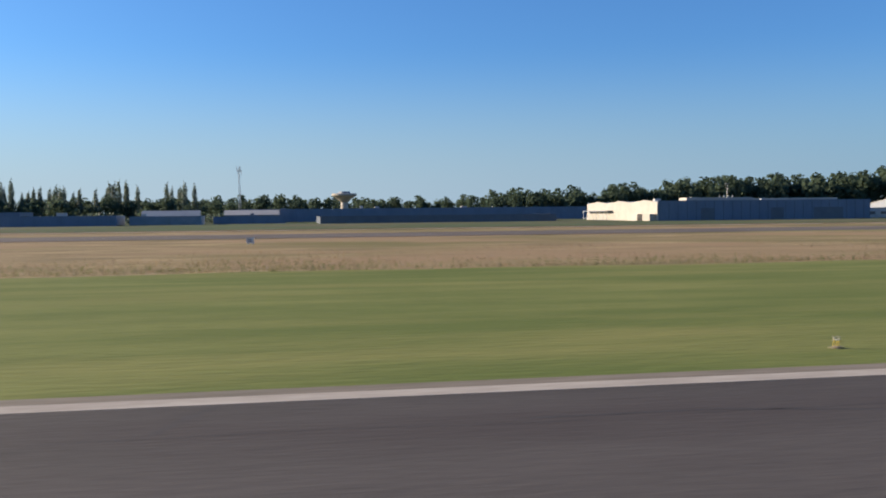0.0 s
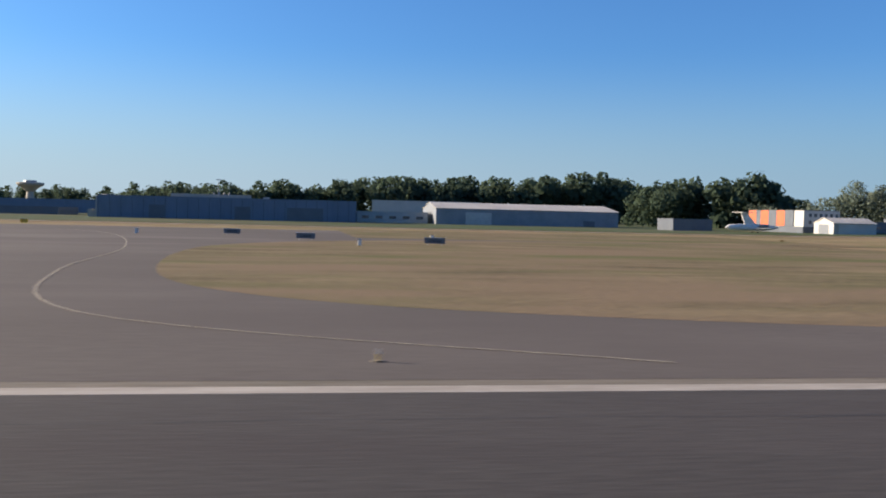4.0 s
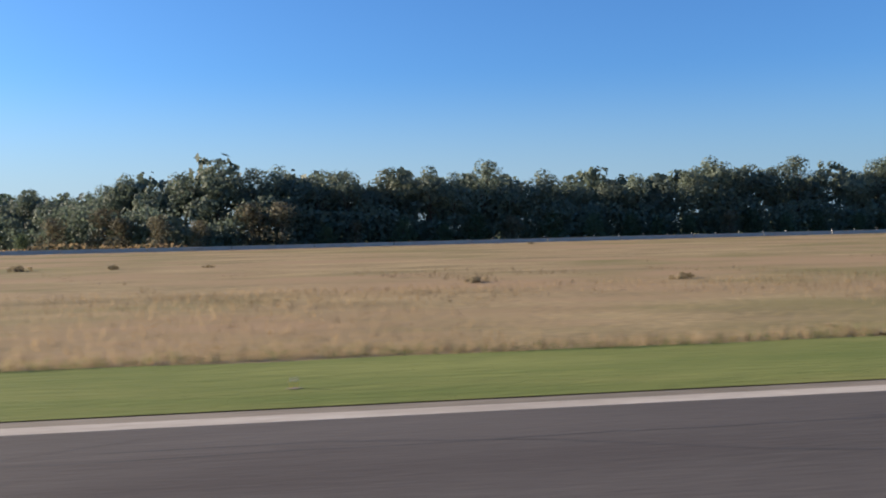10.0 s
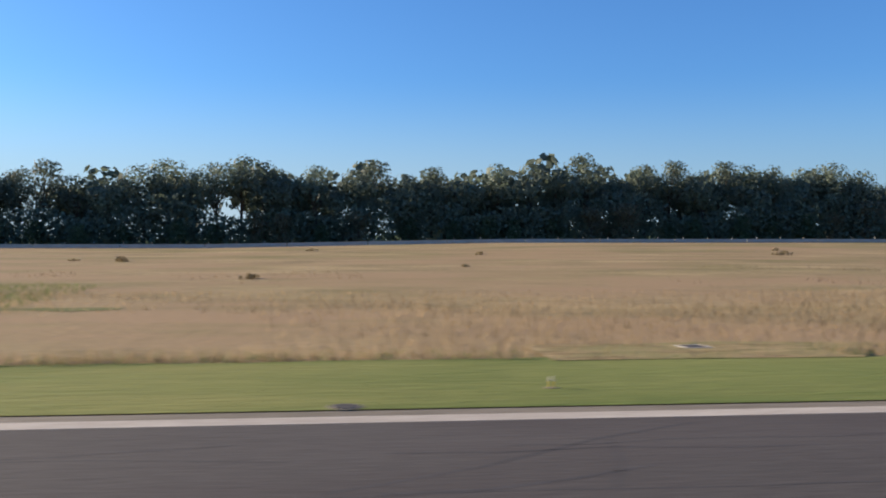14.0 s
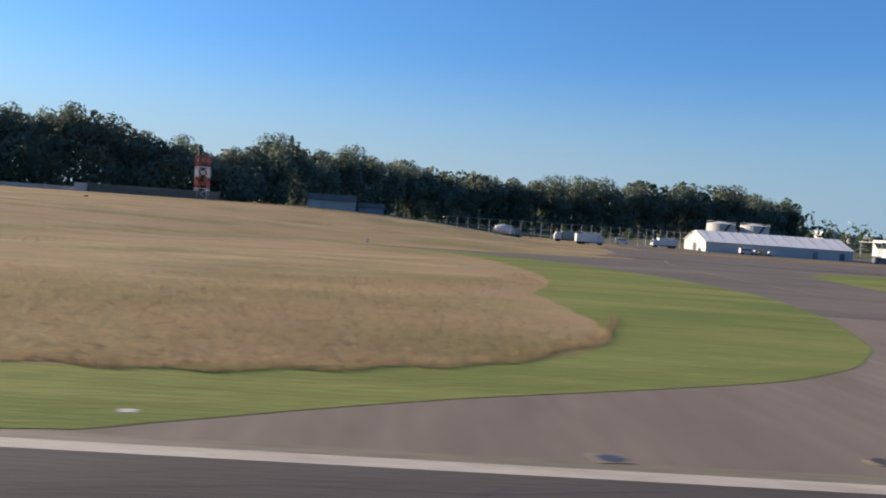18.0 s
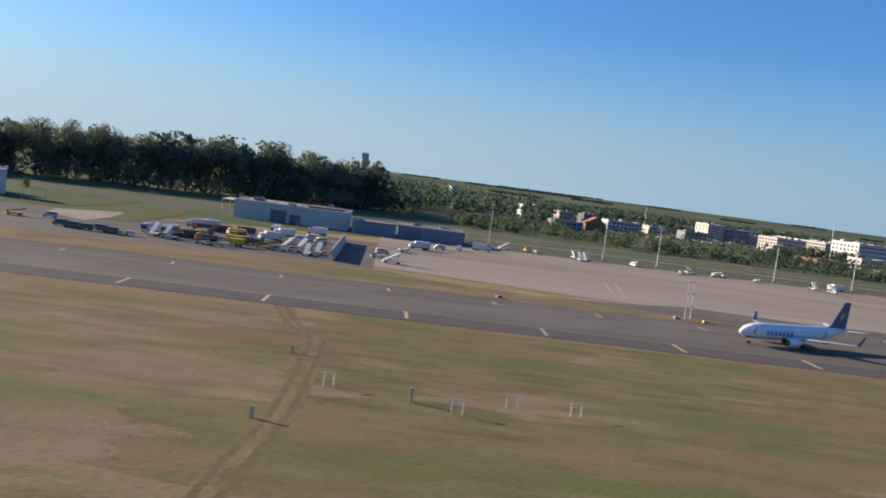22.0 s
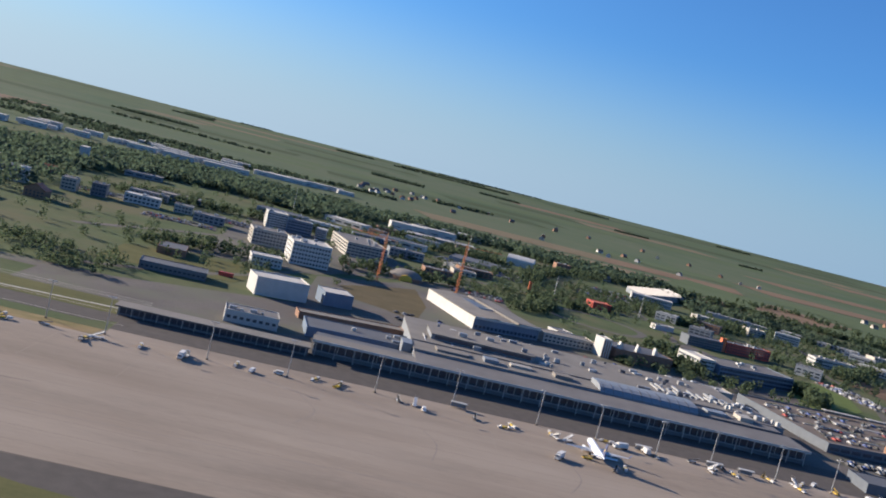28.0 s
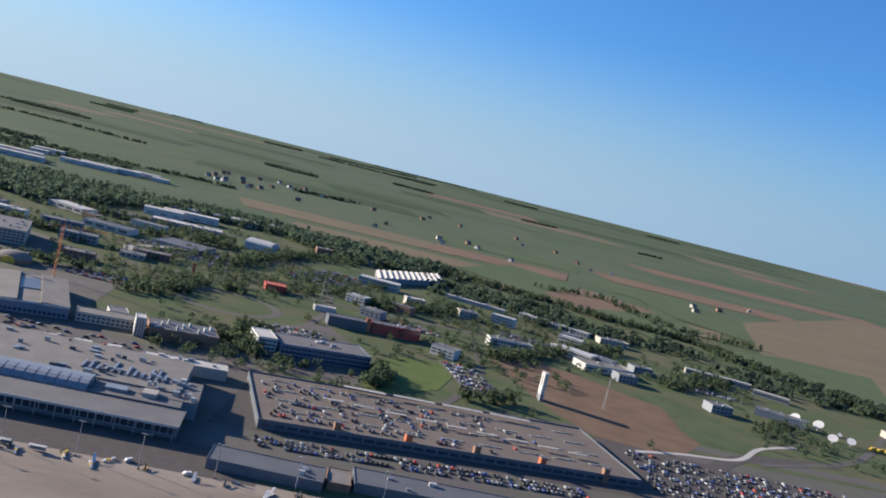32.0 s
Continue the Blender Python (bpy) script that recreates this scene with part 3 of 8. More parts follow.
ribbon("taxi_line", smooth_line([(1190.2, 23.4), (1185.6, 30.2), (1180, 40.2), (1173, 58), (1169.5, 76), (1167.5, 120), (1172, 160), (1190, 185), (1240, 192), (2400, 190)]), 0.15, 0.075, mat("worn_yellow_line", (0.33, 0.265, 0.14), (0.24, 0.195, 0.12), scale=0.8, rough=0.9), "faded yellow taxiway guide line")
west = [(1397 + 9 * math.sin(y * 0.13) + 6 * math.sin(y * 0.31 + 1) + 3 * math.sin(y * 0.83 + 2), y) for y in np.arange(26.0, 166.0, 2.0)]
flat("meadow_strip", [(1758, 26), (1758, 166), *west[::-1]], 0.062, meadow_olive, "olive and straw-coloured grass between runway and taxiway")
rp = random.Random(61)
for i in range(15):
    cx, cy = rp.uniform(1330, 1392) if i % 3 == 0 else rp.uniform(1410, 1560), rp.uniform(40, 150)
    rx_, ry_, ph = rp.uniform(5, 16), rp.uniform(2.5, 7), rp.uniform(0, 6)
    blob = []
    for k in range(30):
        a_ = k * math.tau / 30
        r_ = 1 + 0.25 * math.sin(3 * a_ + ph) + 0.16 * math.sin(7 * a_ + 2 * ph) + 0.1 * math.sin(12 * a_ + ph)
        blob.append((cx + rx_ * r_ * math.cos(a_), cy + ry_ * r_ * math.sin(a_)))
    flat("grass_patch", blob, 0.0655 + 0.0005 * i, meadow_olive if i % 3 == 0 else meadow_mixed, "patch of shorter grass in the meadow")
for x, y, r_, m_, lb in ((1117.8, 24.0, 0.2, pale_wall, "small pale square drain cover in the mown grass"), (1129.7, 21.9, 0.34, dark_steel, "dark round manhole cover beside the runway line")):
    t = thing("drain_cover", x, y, 0.05, 8, lb, "drain cover", "drain covers")
    part("cover", box(bmesh.new(), -r_, r_, -r_, r_, -0.05, 0.02) if m_ is pale_wall else tube(bmesh.new(), (0, 0, -0.05), (0, 0, 0.02), r_, n=16), m_, t)
    part("rim", box(bmesh.new(), -r_ * 1.3, r_ * 1.3, -r_ * 1.3, r_ * 1.3, -0.06, 0.012), kerb_grey, t)
ribbon("runway_joint", [(1155.5, 67), (1184.5, 67.2)], 0.3, 0.056, rubber, "dark joint between concrete and asphalt")

# parallel taxiway, its borders and the apron
flat("taxiway", [(1040, 167), (2000, 167), (2000, 252), (1760, 252), (1650, 246), (1585, 253), (1529, 247), (1496, 252), (1470, 238), (1440, 232), (1040, 232)], 0.10, asphalt_old, "long parallel taxiway of grey-brown asphalt")
grid_sheet("grass_strip", 1190, 1505, lambda x: 216 + (0 if x < 1480 else (x - 1480) * 0.3), lambda x: np.interp(x, [1190, 1281, 1340, 1381, 1407, 1425, 1470, 1505], [238, 240, 241, 252, 252, 239, 231, 226]) + wob(x, 3, 0.5), 60, 3, 0.14, meadow_mixed, "narrow strip of dry grass beside the taxiway")
flat("island_border", smooth_line([(1536, 221), (1545, 232), (1580, 239), (1640, 241), (1672, 232), (1675, 222), (1660, 211), (1600, 203), (1556, 206), (1536, 221)], 5), 0.13, asphalt_dark, "dark asphalt border round a grass island")
flat("grass_island", smooth_line([(1550, 229), (1580, 236), (1635, 236), (1664, 228), (1654, 215), (1600, 207), (1565, 215), (1550, 229)], 5), 0.17, lawn, "long green grass island between taxiway and apron")
flat("island_border", smooth_line([(1703, 229), (1712, 238), (1760, 250), (1900, 251), (1960, 248), (1960, 205), (1790, 214), (1730, 220), (1703, 229)], 5), 0.13, asphalt_dark, "dark asphalt border round a grass island")
flat("grass_island", smooth_line([(1716, 230), (1760, 240), (1800, 232), (1900, 230), (1950, 226), (1950, 205), (1790, 220), (1740, 224), (1716, 230)], 5), 0.17, lawn, "green grass island between taxiway and apron")
flat("apron", [(1409, 258), (1470, 244), (1530, 241), (1700, 241), (1760, 250), (2000, 251), (3000, 251), (3000, 400), (2170, 428), (1900, 455), (1760, 436), (1760, 399), (1409, 396)], 0.08, concrete, "broad pale concrete apron")
# one dark strip serves as service road and as the terminal's painted shade
flat("apron_road", [(1760, 414), (2170, 424), (2170, 452), (1760, 452)], 0.12, asphalt_dark, "dark strip of service road and painted terminal shade in front of the terminal")
flat("yard", [(1190, 236), (1409, 236), (1409, 345), (1190, 300)], 0.07, asphalt_old, "grey asphalt yard behind the taxiway")
random.seed(8)
for k in range(-7, 18):
    solid("taxi_tick", box(bmesh.new(), -0.34, 0.34, -4.2, 4.2, 0, 0.02), yellow_paint if k % 3 else pale_paint, "yellow painted bar on the taxiway shoulder", kind="structure").matrix_basis = at(1443.5 + 26.35 * k, 172.9 - 0.008 * k, 0.125, random.uniform(-1, 1), S)
for k in range(-8, 12):
    if 1500 < 1462 + 24.2 * k < 1536:
        continue
    solid("taxi_tick", box(bmesh.new(), -0.28, 0.28, -2.4, 2.4, 0, 0.02), pale_paint if k % 2 else yellow_paint, "short pale painted taxiway edge bar", kind="structure").matrix_basis = at(1462 + 24.2 * k, 208.5, 0.125, 6 + random.uniform(-3, 3), S)
solid("taxiway_shoulder", box(bmesh.new(), 1300, 2000, 166.6, 177.2, 0.0, 0.113), asphalt_dark, "darker asphalt shoulder of the taxiway", kind="structure")
for y in (177.4, 206.0):
    ribbon("taxi_line", [(1240, y), (1540, y), (2000, y)], 0.25, 0.13, pale_paint, "thin pale taxiway edge line")
for pts in ([(1538, 221), (1548, 234), (1600, 240.5), (1650, 240)], [(1673, 232), (1677, 222), (1662, 209.5)], [(1701, 229), (1711, 240), (1740, 247)]):
    ribbon("taxi_line", smooth_line(pts), 0.3, 0.16, pale_paint, "thin pale line round the grass island")
for i, (x, y, a) in enumerate(((1566, 238, 40), (1552, 225, 80), (1640, 238, 60), (1668, 226, -70), (1666, 216, -35), (1716, 240, 70), (1724, 246, 55), (1745, 249, 60))):
    solid("taxi_tick", box(bmesh.new(), -2.6, 2.6, -0.22, 0.22, 0, 0.02), pale_paint, "pale painted bar at the island", kind="structure").matrix_basis = at(x, y, 0.15, a, S)
for k in range(9):
    solid("taxi_tick", box(bmesh.new(), -.3, .3, -.55, .55, 0, .02), pale_paint, "small pale dash of a taxiway holding line", kind="structure").matrix_basis = at(1563.4, 182 + k * 3.5, 0.135, 0, S)
# curved tyre marks and stand lines on the apron
for pts in ([(1640, 262), (1650, 280), (1672, 286), (1700, 279), (1760, 268)], [(1560, 255), (1540, 270), (1530, 290), (1550, 310)], [(1700, 258), (1693, 280), (1705, 300), (1730, 312)], [(1960, 330), (1968, 350), (1966, 372)], [(1905, 330), (1908, 352), (1902, 372)], [(1480, 250), (1600, 275), (1900, 300)], [(1852, 340), (1858, 360), (1850, 380)]):
    ribbon("tyre_mark", smooth_line(pts), 0.4, 0.10, mat("tyre_trace", (0.19, 0.16, 0.138), (0.225, 0.19, 0.163), scale=0.3, rough=0.9), "faint dark curved tyre mark on the apron")
for x in range(1440, 2160, 38):
    ribbon("stand_line", [(x, 345), (x + 1, 392)], 0.16, 0.10, mat("faded_line", (0.30, 0.25, 0.20), (0.24, 0.20, 0.165), scale=0.8, rough=0.9), "pale stand guide line on the apron")
for x in (1478, 1640, 1735):
    for dx in (0, 3.2):
        ribbon("apron_marking", [(x + dx, 262), (x + dx + 6, 300)], 0.5, 0.105, pale_paint, "pale ladder marking on the apron")

arc = mat("tyre_arc", (0.138, 0.114, 0.098), (0.200, 0.165, 0.138), scale=0.3, rough=0.9, spec=0.1)
for pts, w in (([(1684, 303), (1683, 288), (1686, 273), (1685, 252), (1684, 230)], 1.0), ([(1686, 281), (1692, 289), (1700, 294), (1713, 303), (1730, 306)], 0.8), ([(1684, 262), (1690, 275), (1697, 284), (1700, 292)], 0.8), ([(1686, 246), (1693, 253), (1704, 258), (1722, 258), (1745, 252)], 1.0), ([(1640, 300), (1684, 304), (1714, 311), (1760, 318)], 0.7), ([(1500, 262), (1560, 268), (1640, 270), (1684, 268)], 0.9), ([(1649, 272), (1652, 300), (1656, 334), (1652, 380)], 0.8)):
    ribbon("tyre_mark", smooth_line(pts), w, 0.104, arc, "dark curved tyre mark on the apron")
joint = mat("apron_joint", (0.232, 0.190, 0.154), (0.196, 0.161, 0.132), scale=0.4, rough=0.95, spec=0.1)
for y in range(262, 396, 12):
    ribbon("apron_joint", [(x, y) for x in range(1412, 2172, 40)], 0.28, 0.093, joint, "narrow dark joint between apron slabs")

# roads, parking and open land behind the apron
ribbon("kerb_strip", [(1380, 458), (1470, 454), (1533, 453), (1645, 449), (1757, 457)], 2.0, 0.17, pale_wall, "long pale kerb between grass and road")
grid_sheet("road", 1180, 2800, lambda x: 424 if x < 1760 else 452, lambda x: 446 if x < 1760 else 470, 40, 2, 0.09, asphalt_dark, "dark asphalt road behind the apron")
grid_sheet("grass_strip", 1400, 1765, lambda x: 447, lambda x: 478, 10, 2, 0.11, lawn, "strip of green grass beside the road")
grid_sheet("road", 1400, 2900, lambda x: np.interp(x, [1400, 1840, 2040, 2200, 2500, 2900], [492, 530, 632, 628, 690, 700]), lambda x: np.interp(x, [1400, 1840, 2040, 2200, 2500, 2900], [512, 548, 656, 648, 710, 722]), 60, 2, 0.14, yard_paving, "grey access road past the terminal")
grid_sheet("town_paving", 1690, 2700, lambda x: 470, lambda x: np.interp(x, [1690, 1840, 2130, 2700], [520, 600, 640, 690]), 30, 6, 0.10, yard_paving, "grey paving and forecourts round the terminal")
flat("parking_area", [(2136, 505), (2400, 540), (2640, 560), (2640, 650), (2420, 672), (2150, 612)], 0.17, asphalt_dark, "dark asphalt car park")
flat("brown_field", [(1859, 700), (1887, 742), (1923, 781), (1928, 695), (1916, 618), (1894, 638), (1871, 650)], 0.2, mat("site_ground", (0.128, 0.102, 0.062), (0.098, 0.082, 0.048), scale=0.06, fine=12, rough=0.95, spec=0.05), "bare brown construction ground")
flat("lawn", [(2229, 737), (2271, 805), (2305, 810), (2311, 767), (2292, 707), (2251, 662), (2229, 653)], 0.27, mat("bright_lawn", (0.118, 0.150, 0.052), (0.092, 0.122, 0.044), scale=0.05, fine=12, rough=0.95, spec=0.05), "mown green lawn beside the office")
flat("brown_field", [(2363, 887), (2418, 928), (2457, 915), (2496, 869), (2526, 843), (2515, 762), (2519, 726), (2489, 679), (2460, 664), (2412, 673), (2392, 719), (2377, 789)], 0.2, soil, "bare brown ploughed ground")
flat("lawn", [(1700, 590), (1790, 600), (1800, 640), (1790, 690), (1700, 660)], 0.18, lawn, "rough green grass plot")
flat("brown_field", [(1408, 864), (1452, 824), (1493, 835), (1526, 841), (1530, 700), (1514, 661), (1486, 714), (1445, 763)], 0.25, soil, "bare reddish-brown field")
oval = [(2105 + 46 * math.cos(k * math.tau / 32), 868 + 50 * math.sin(k * math.tau / 32)) for k in range(33)]
ribbon("road", oval, 9, 0.22, yard_paving, "oval loop road round rough grass")
for pts, w in (([(1700, 560), (1790, 640), (1850, 760), (1990, 900)], 8), ([(2130, 650), (2180, 840), (2200, 1000), (2190, 1250)], 8), ([(1650, 700), (1800, 870), (2000, 960), (2300, 1010), (2700, 1040)], 9), ([(2290, 660), (2340, 800), (2360, 1000)], 7), ([(1500, 1250), (1900, 1330), (2400, 1560), (3000, 1850)], 9), ([(2560, 700), (2700, 800), (2850, 1000)], 8)):
    ribbon("road", smooth_line(pts), w, 0.24, yard_paving, "grey asphalt road through the business park")
flat("town_paving", [(1835, 556), (1960, 600), (2150, 642), (2150, 700), (2012, 692), (2010, 842), (1935, 850), (1900, 785), (1840, 720)], 0.185, yard_paving, "grey paving and yards between halls and offices")
flat("town_paving", [(1740, 690), (1838, 722), (1920, 900), (1905, 1000), (1740, 1040)], 0.185, yard_paving, "grey paving between tall office blocks")
flat("town_paving", [(2150, 652), (2230, 660), (2240, 760), (2200, 870), (2140, 800)], 0.185, yard_paving, "grey paving round the glass office")
ribbon("road", smooth_line([(2440, 655), (2486, 678), (2540, 700), (2587, 759), (2640, 800)]), 5, 0.25, pale_wall, "pale curved access road beside the car park")
ribbon("road", smooth_line([(2470, 600), (2486, 629), (2530, 690), (2569, 721), (2660, 760)]), 14, 0.23, asphalt_dark, "dark asphalt road to the car park")
for y in (423.4, 446.6, 478.6, 484.0):
    ribbon("kerb_line", [(1300, y - 6 if y > 470 else y), (1500, y), (1764, y)], 0.45, 0.16, pale_wall, "long pale kerb along the road")
# far fields
random.seed(21)
field_mats = [mat("field_green", (0.104, 0.130, 0.068), (0.088, 0.114, 0.060), scale=0.01, fine=9, rough=0.95, spec=0.05), mat("field_pale", (0.190, 0.152, 0.098), (0.160, 0.130, 0.085), scale=0.01, fine=9, rough=0.95, spec=0.05), mat("field_soil", (0.20, 0.14, 0.095), (0.165, 0.115, 0.08), scale=0.01, fine=9, rough=0.95, spec=0.05), mat("field_wood", (0.075, 0.095, 0.05), (0.06, 0.078, 0.042), scale=0.03, fine=6, rough=0.95, spec=0.05)]
field_names = ("green crop field", "pale stubble field", "bare brown ploughed field", "dark green wooded land")
lot = 0
for row in range(15):
    y0 = 1500 + row * 170 * (1 + row * 0.16)
    y1 = y0 + 150 * (1 + row * 0.20)
    x = -2500 if row > 1 else 1900
    while x < 9000:
        w = random.uniform(180, 520) * (1 + row * 0.10)
        k = random.choices((0, 1, 2, 3), (6, 1.2, 1, 3))[0]
        if x > 2400 and row < 3:
            k = random.choices((0, 1, 2), (3, 1, 2))[0]
        if random.random() < 0.62 and y1 < 9900:
            sk = random.uniform(-60, 60)
            zz = [(x + sk, y0 + random.uniform(-20, 20)), (x + w - 15 + sk, y0 + random.uniform(-20, 20)), (x + w - 15, y1 - 12), (x, y1 - 12 + random.uniform(-15, 15))]
            raw("field", [(px_, py_, float(hgt(px_, py_)) + 0.5 + row * 0.03 + 0.14 * (lot % 3)) for px_, py_ in zz], [(0, 1, 2, 3)], field_mats[k], "distant " + field_names[k], kind="structure")
        x += w
        lot += 1

# ---- trees ----


def leaf_quads(P, N, q, rng):
    """A small four-cornered clump at each place of P that faces about the way N; q: its size."""
    N = N / (np.linalg.norm(N, axis=1)[:, None] + 1e-9)
    u = np.cross(N, rng.normal(size=P.shape))
    u /= np.linalg.norm(u, axis=1)[:, None] + 1e-9
    w = np.cross(N, u)
    return np.stack([P + u * q, P + w * q * 0.7, P - u * q * 0.9, P - w * q * 0.75], 1).reshape(-1, 3)


def crown_mesh(name, lobes, n, size, material, seed, flatten=1.0):
    """Leaf clumps scattered over and in uneven lobes (x, y, z, r), each facing outwards from its lobe."""
    rng = np.random.default_rng(seed)
    V = []
    tot = sum(r * r for *_, r in lobes)
    for lx, ly, lz, r in lobes:
        m = max(6, int(n * r * r / tot))
        d = rng.normal(size=(m, 3))
        d /= np.linalg.norm(d, axis=1)[:, None]
        rad = r * (0.62 + 0.42 * rng.random(m) ** 0.5) * (1 + 0.10 * np.sin(5 * d[:, 0] + 7 * d[:, 2] + seed))
        P = np.stack([lx + d[:, 0] * rad, ly + d[:, 1] * rad, lz + d[:, 2] * rad * flatten], 1)
        V.append(leaf_quads(P, d + rng.normal(size=d.shape) * 0.28, size * rng.uniform(0.55, 1.3, (m, 1)), rng))
    V = np.concatenate(V)
    me = bpy.data.meshes.new(name)
    me.from_pydata(V.tolist(), [], [(4 * k, 4 * k + 1, 4 * k + 2, 4 * k + 3) for k in range(len(V) // 4)])
    me.materials.append(material)
    return me


def make_tree(name, label, h, spread, seed, material, leaves=1500, size=0.55, low=0.3, poplar=False):
    rng = random.Random(seed)
    t = thing(name, 0, -400, -80, label=label, category="tree")
    bm = bmesh.new()
    top = Vector((rng.uniform(-.5, .5), rng.uniform(-.5, .5), h * 0.62))
    tube(bm, (0, 0, -0.6), (top.x * .4, top.y * .4, h * 0.3), h * 0.022, h * 0.016, 7)
    tube(bm, (top.x * .4, top.y * .4, h * 0.3), top, h * 0.016, h * 0.007, 6)
    lobes = []
    if poplar:
        for k in range(17):
            z = h * (low + (0.96 - low) * k / 16)
            wide = math.sin(math.pi * min(1, 0.22 + 0.74 * k / 16)) ** 0.7
            lobes.append((rng.uniform(-.45, .45), rng.uniform(-.45, .45), z, spread * wide * rng.uniform(.75, 1.1)))
    else:
        for k in range(13):
            a = rng.uniform(0, math.tau)
            z = h * rng.uniform(low, 0.86)
            q = (z / h - low) / (0.9 - low)
            rr = spread * (0.35 + 0.75 * math.sin(math.pi * min(1, 0.2 + 0.75 * q))) * rng.uniform(0.35, 0.85)
            lr = spread * rng.uniform(0.34, 0.62) * (1.12 if q > 0.6 else 1.0)
            lobes.append((rr * math.cos(a), rr * math.sin(a), z, lr))
            st = Vector((top.x * .5, top.y * .5, h * rng.uniform(.25, .5)))
            tube(bm, st, (rr * math.cos(a), rr * math.sin(a), z), h * 0.007, h * 0.002, 5, cap=False)
        lobes.append((0, 0, h * 0.88, spread * 0.42))
        lobes.append((0, 0, h * 0.6, spread * 0.55))
    part("trunk", bm, bark, t)
    c = new("crown", crown_mesh("crown", lobes, leaves, size, material, seed))
    c.parent = t
    return t


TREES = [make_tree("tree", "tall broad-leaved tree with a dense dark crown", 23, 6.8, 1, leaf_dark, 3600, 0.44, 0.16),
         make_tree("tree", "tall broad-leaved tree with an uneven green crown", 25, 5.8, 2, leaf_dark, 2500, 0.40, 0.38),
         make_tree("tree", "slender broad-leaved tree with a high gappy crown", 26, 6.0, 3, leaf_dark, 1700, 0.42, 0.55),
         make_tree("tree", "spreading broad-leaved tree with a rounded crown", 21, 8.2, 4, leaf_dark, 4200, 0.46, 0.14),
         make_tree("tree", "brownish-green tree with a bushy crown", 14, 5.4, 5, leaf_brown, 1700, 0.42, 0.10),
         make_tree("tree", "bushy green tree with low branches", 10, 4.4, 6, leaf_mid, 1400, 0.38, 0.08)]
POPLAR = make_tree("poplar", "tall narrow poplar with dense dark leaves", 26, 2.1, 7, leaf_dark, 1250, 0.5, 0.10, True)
tagged(POPLAR, group="row of poplars")
for t_ in TREES:
    tagged(t_, group="wood along the airfield")


def plant(kind, x, y, h_rel=1.0, rz=None):
    """A copy of a tree on the ground."""
    return copy_thing(kind, at(x, y, float(hgt(x, y)) - 0.2, random.uniform(0, 360) if rz is None else rz, h_rel))


def tree_mass(name, label, spots, thin=1, material=None):
    """Many trees joined into one mass: spots of (kind, x, y, size)."""
    V, F, n = [], [], 0
    for kind, x, y, k in spots:
        me = [o for o in kind.children if o.name.startswith("crown")][0].data
        co = np.empty(len(me.vertices) * 3, dtype=np.float32)
        me.vertices.foreach_get("co", co)
        q = co.reshape(-1, 4, 3)[random.randrange(thin)::thin]
        c = q.mean(axis=1, keepdims=True)
        q = c + (q - c) * thin ** 0.5
        a = random.uniform(0, math.tau)
        r = np.array([[math.cos(a), -math.sin(a), 0], [math.sin(a), math.cos(a), 0], [0, 0, 1]])
        V.append(q.reshape(-1, 3) @ r.T * k + np.array([x, y, float(hgt(x, y)) - 0.2]))
    V = np.concatenate(V)
    return raw(name, V.tolist(), [(4 * i, 4 * i + 1, 4 * i + 2, 4 * i + 3) for i in range(len(V) // 4)], material or leaf_dark, label, "wood", "stuff")


def undergrowth(name, pts, h, depth, n, material, label, seed, size=0.9):
    """A thick belt of brushwood along a line, as one mass of leaf clumps."""
    rng = np.random.default_rng(seed)
    vs, fs = [], []
    pts = np.array(pts, float)
    seg = np.linalg.norm(np.diff(pts, axis=0), axis=1)
    cum = np.concatenate([[0], np.cumsum(seg)])
    for s in rng.uniform(0, cum[-1], n):
        x, y = np.interp(s, cum, pts[:, 0]), np.interp(s, cum, pts[:, 1])
        x += rng.normal() * depth * 0.2
        y += rng.uniform(-.5, .5) * depth
        top = h * (0.68 + 0.32 * math.sin(s * 0.13 + seed) * math.sin(s * 0.041 + 1))
        z = float(hgt(x, y)) + max(0.1, top) * rng.random() ** 0.7
        u = rng.normal(size=3)
        u /= np.linalg.norm(u)
        w = np.cross(u, rng.normal(size=3))
        w /= np.linalg.norm(w) + 1e-9
        q = size * rng.uniform(0.6, 1.3)
        p = np.array((x, y, z))
        k = len(vs)
        vs += [p + u * q, p + w * q * .7, p - u * q, p - w * q * .7]
        fs.append((k, k + 1, k + 2, k + 3))
    return raw(name, vs, fs, material, label, "undergrowth", "stuff")


random.seed(11)
mass_b, mass_c, mass_a = [], [], []
# wall of trees beside the second part of the runway
for row, (y0, step) in enumerate(((303, 8.6), (312, 7.5), (324, 8.5))):
    x = 470 + row * 4
    while x < 1075:
        tall = np.interp(x, [470, 540, 600, 640, 700, 820, 880, 960, 1010, 1075], [0.80, 1.06, 1.16, 1.02, 1.05, 1.08, 1.16, 1.20, 1.05, 0.76])
        k = random.choices((0, 1, 2, 3), (3, 2, 2 if 740 < x < 900 else 1, 3 if x < 740 else 1.2))[0]
        yy = y0 + np.interp(x, [470, 560, 620], [70, 10, 0]) + random.uniform(-2.5, 2.5)
        size_ = tall * random.uniform(0.82, 1.07) * (1 + 0.06 * math.sin(x * 0.07) + 0.04 * math.sin(x * 0.19 + 1))
        if row == 0:
            plant(TREES[k], x, yy, size_)
        elif random.random() < (0.72 if x > 740 else 0.85):
            mass_b.append((TREES[k], x, yy, size_))
        x += step * random.uniform(0.75, 1.35)
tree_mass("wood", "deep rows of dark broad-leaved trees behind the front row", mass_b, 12)
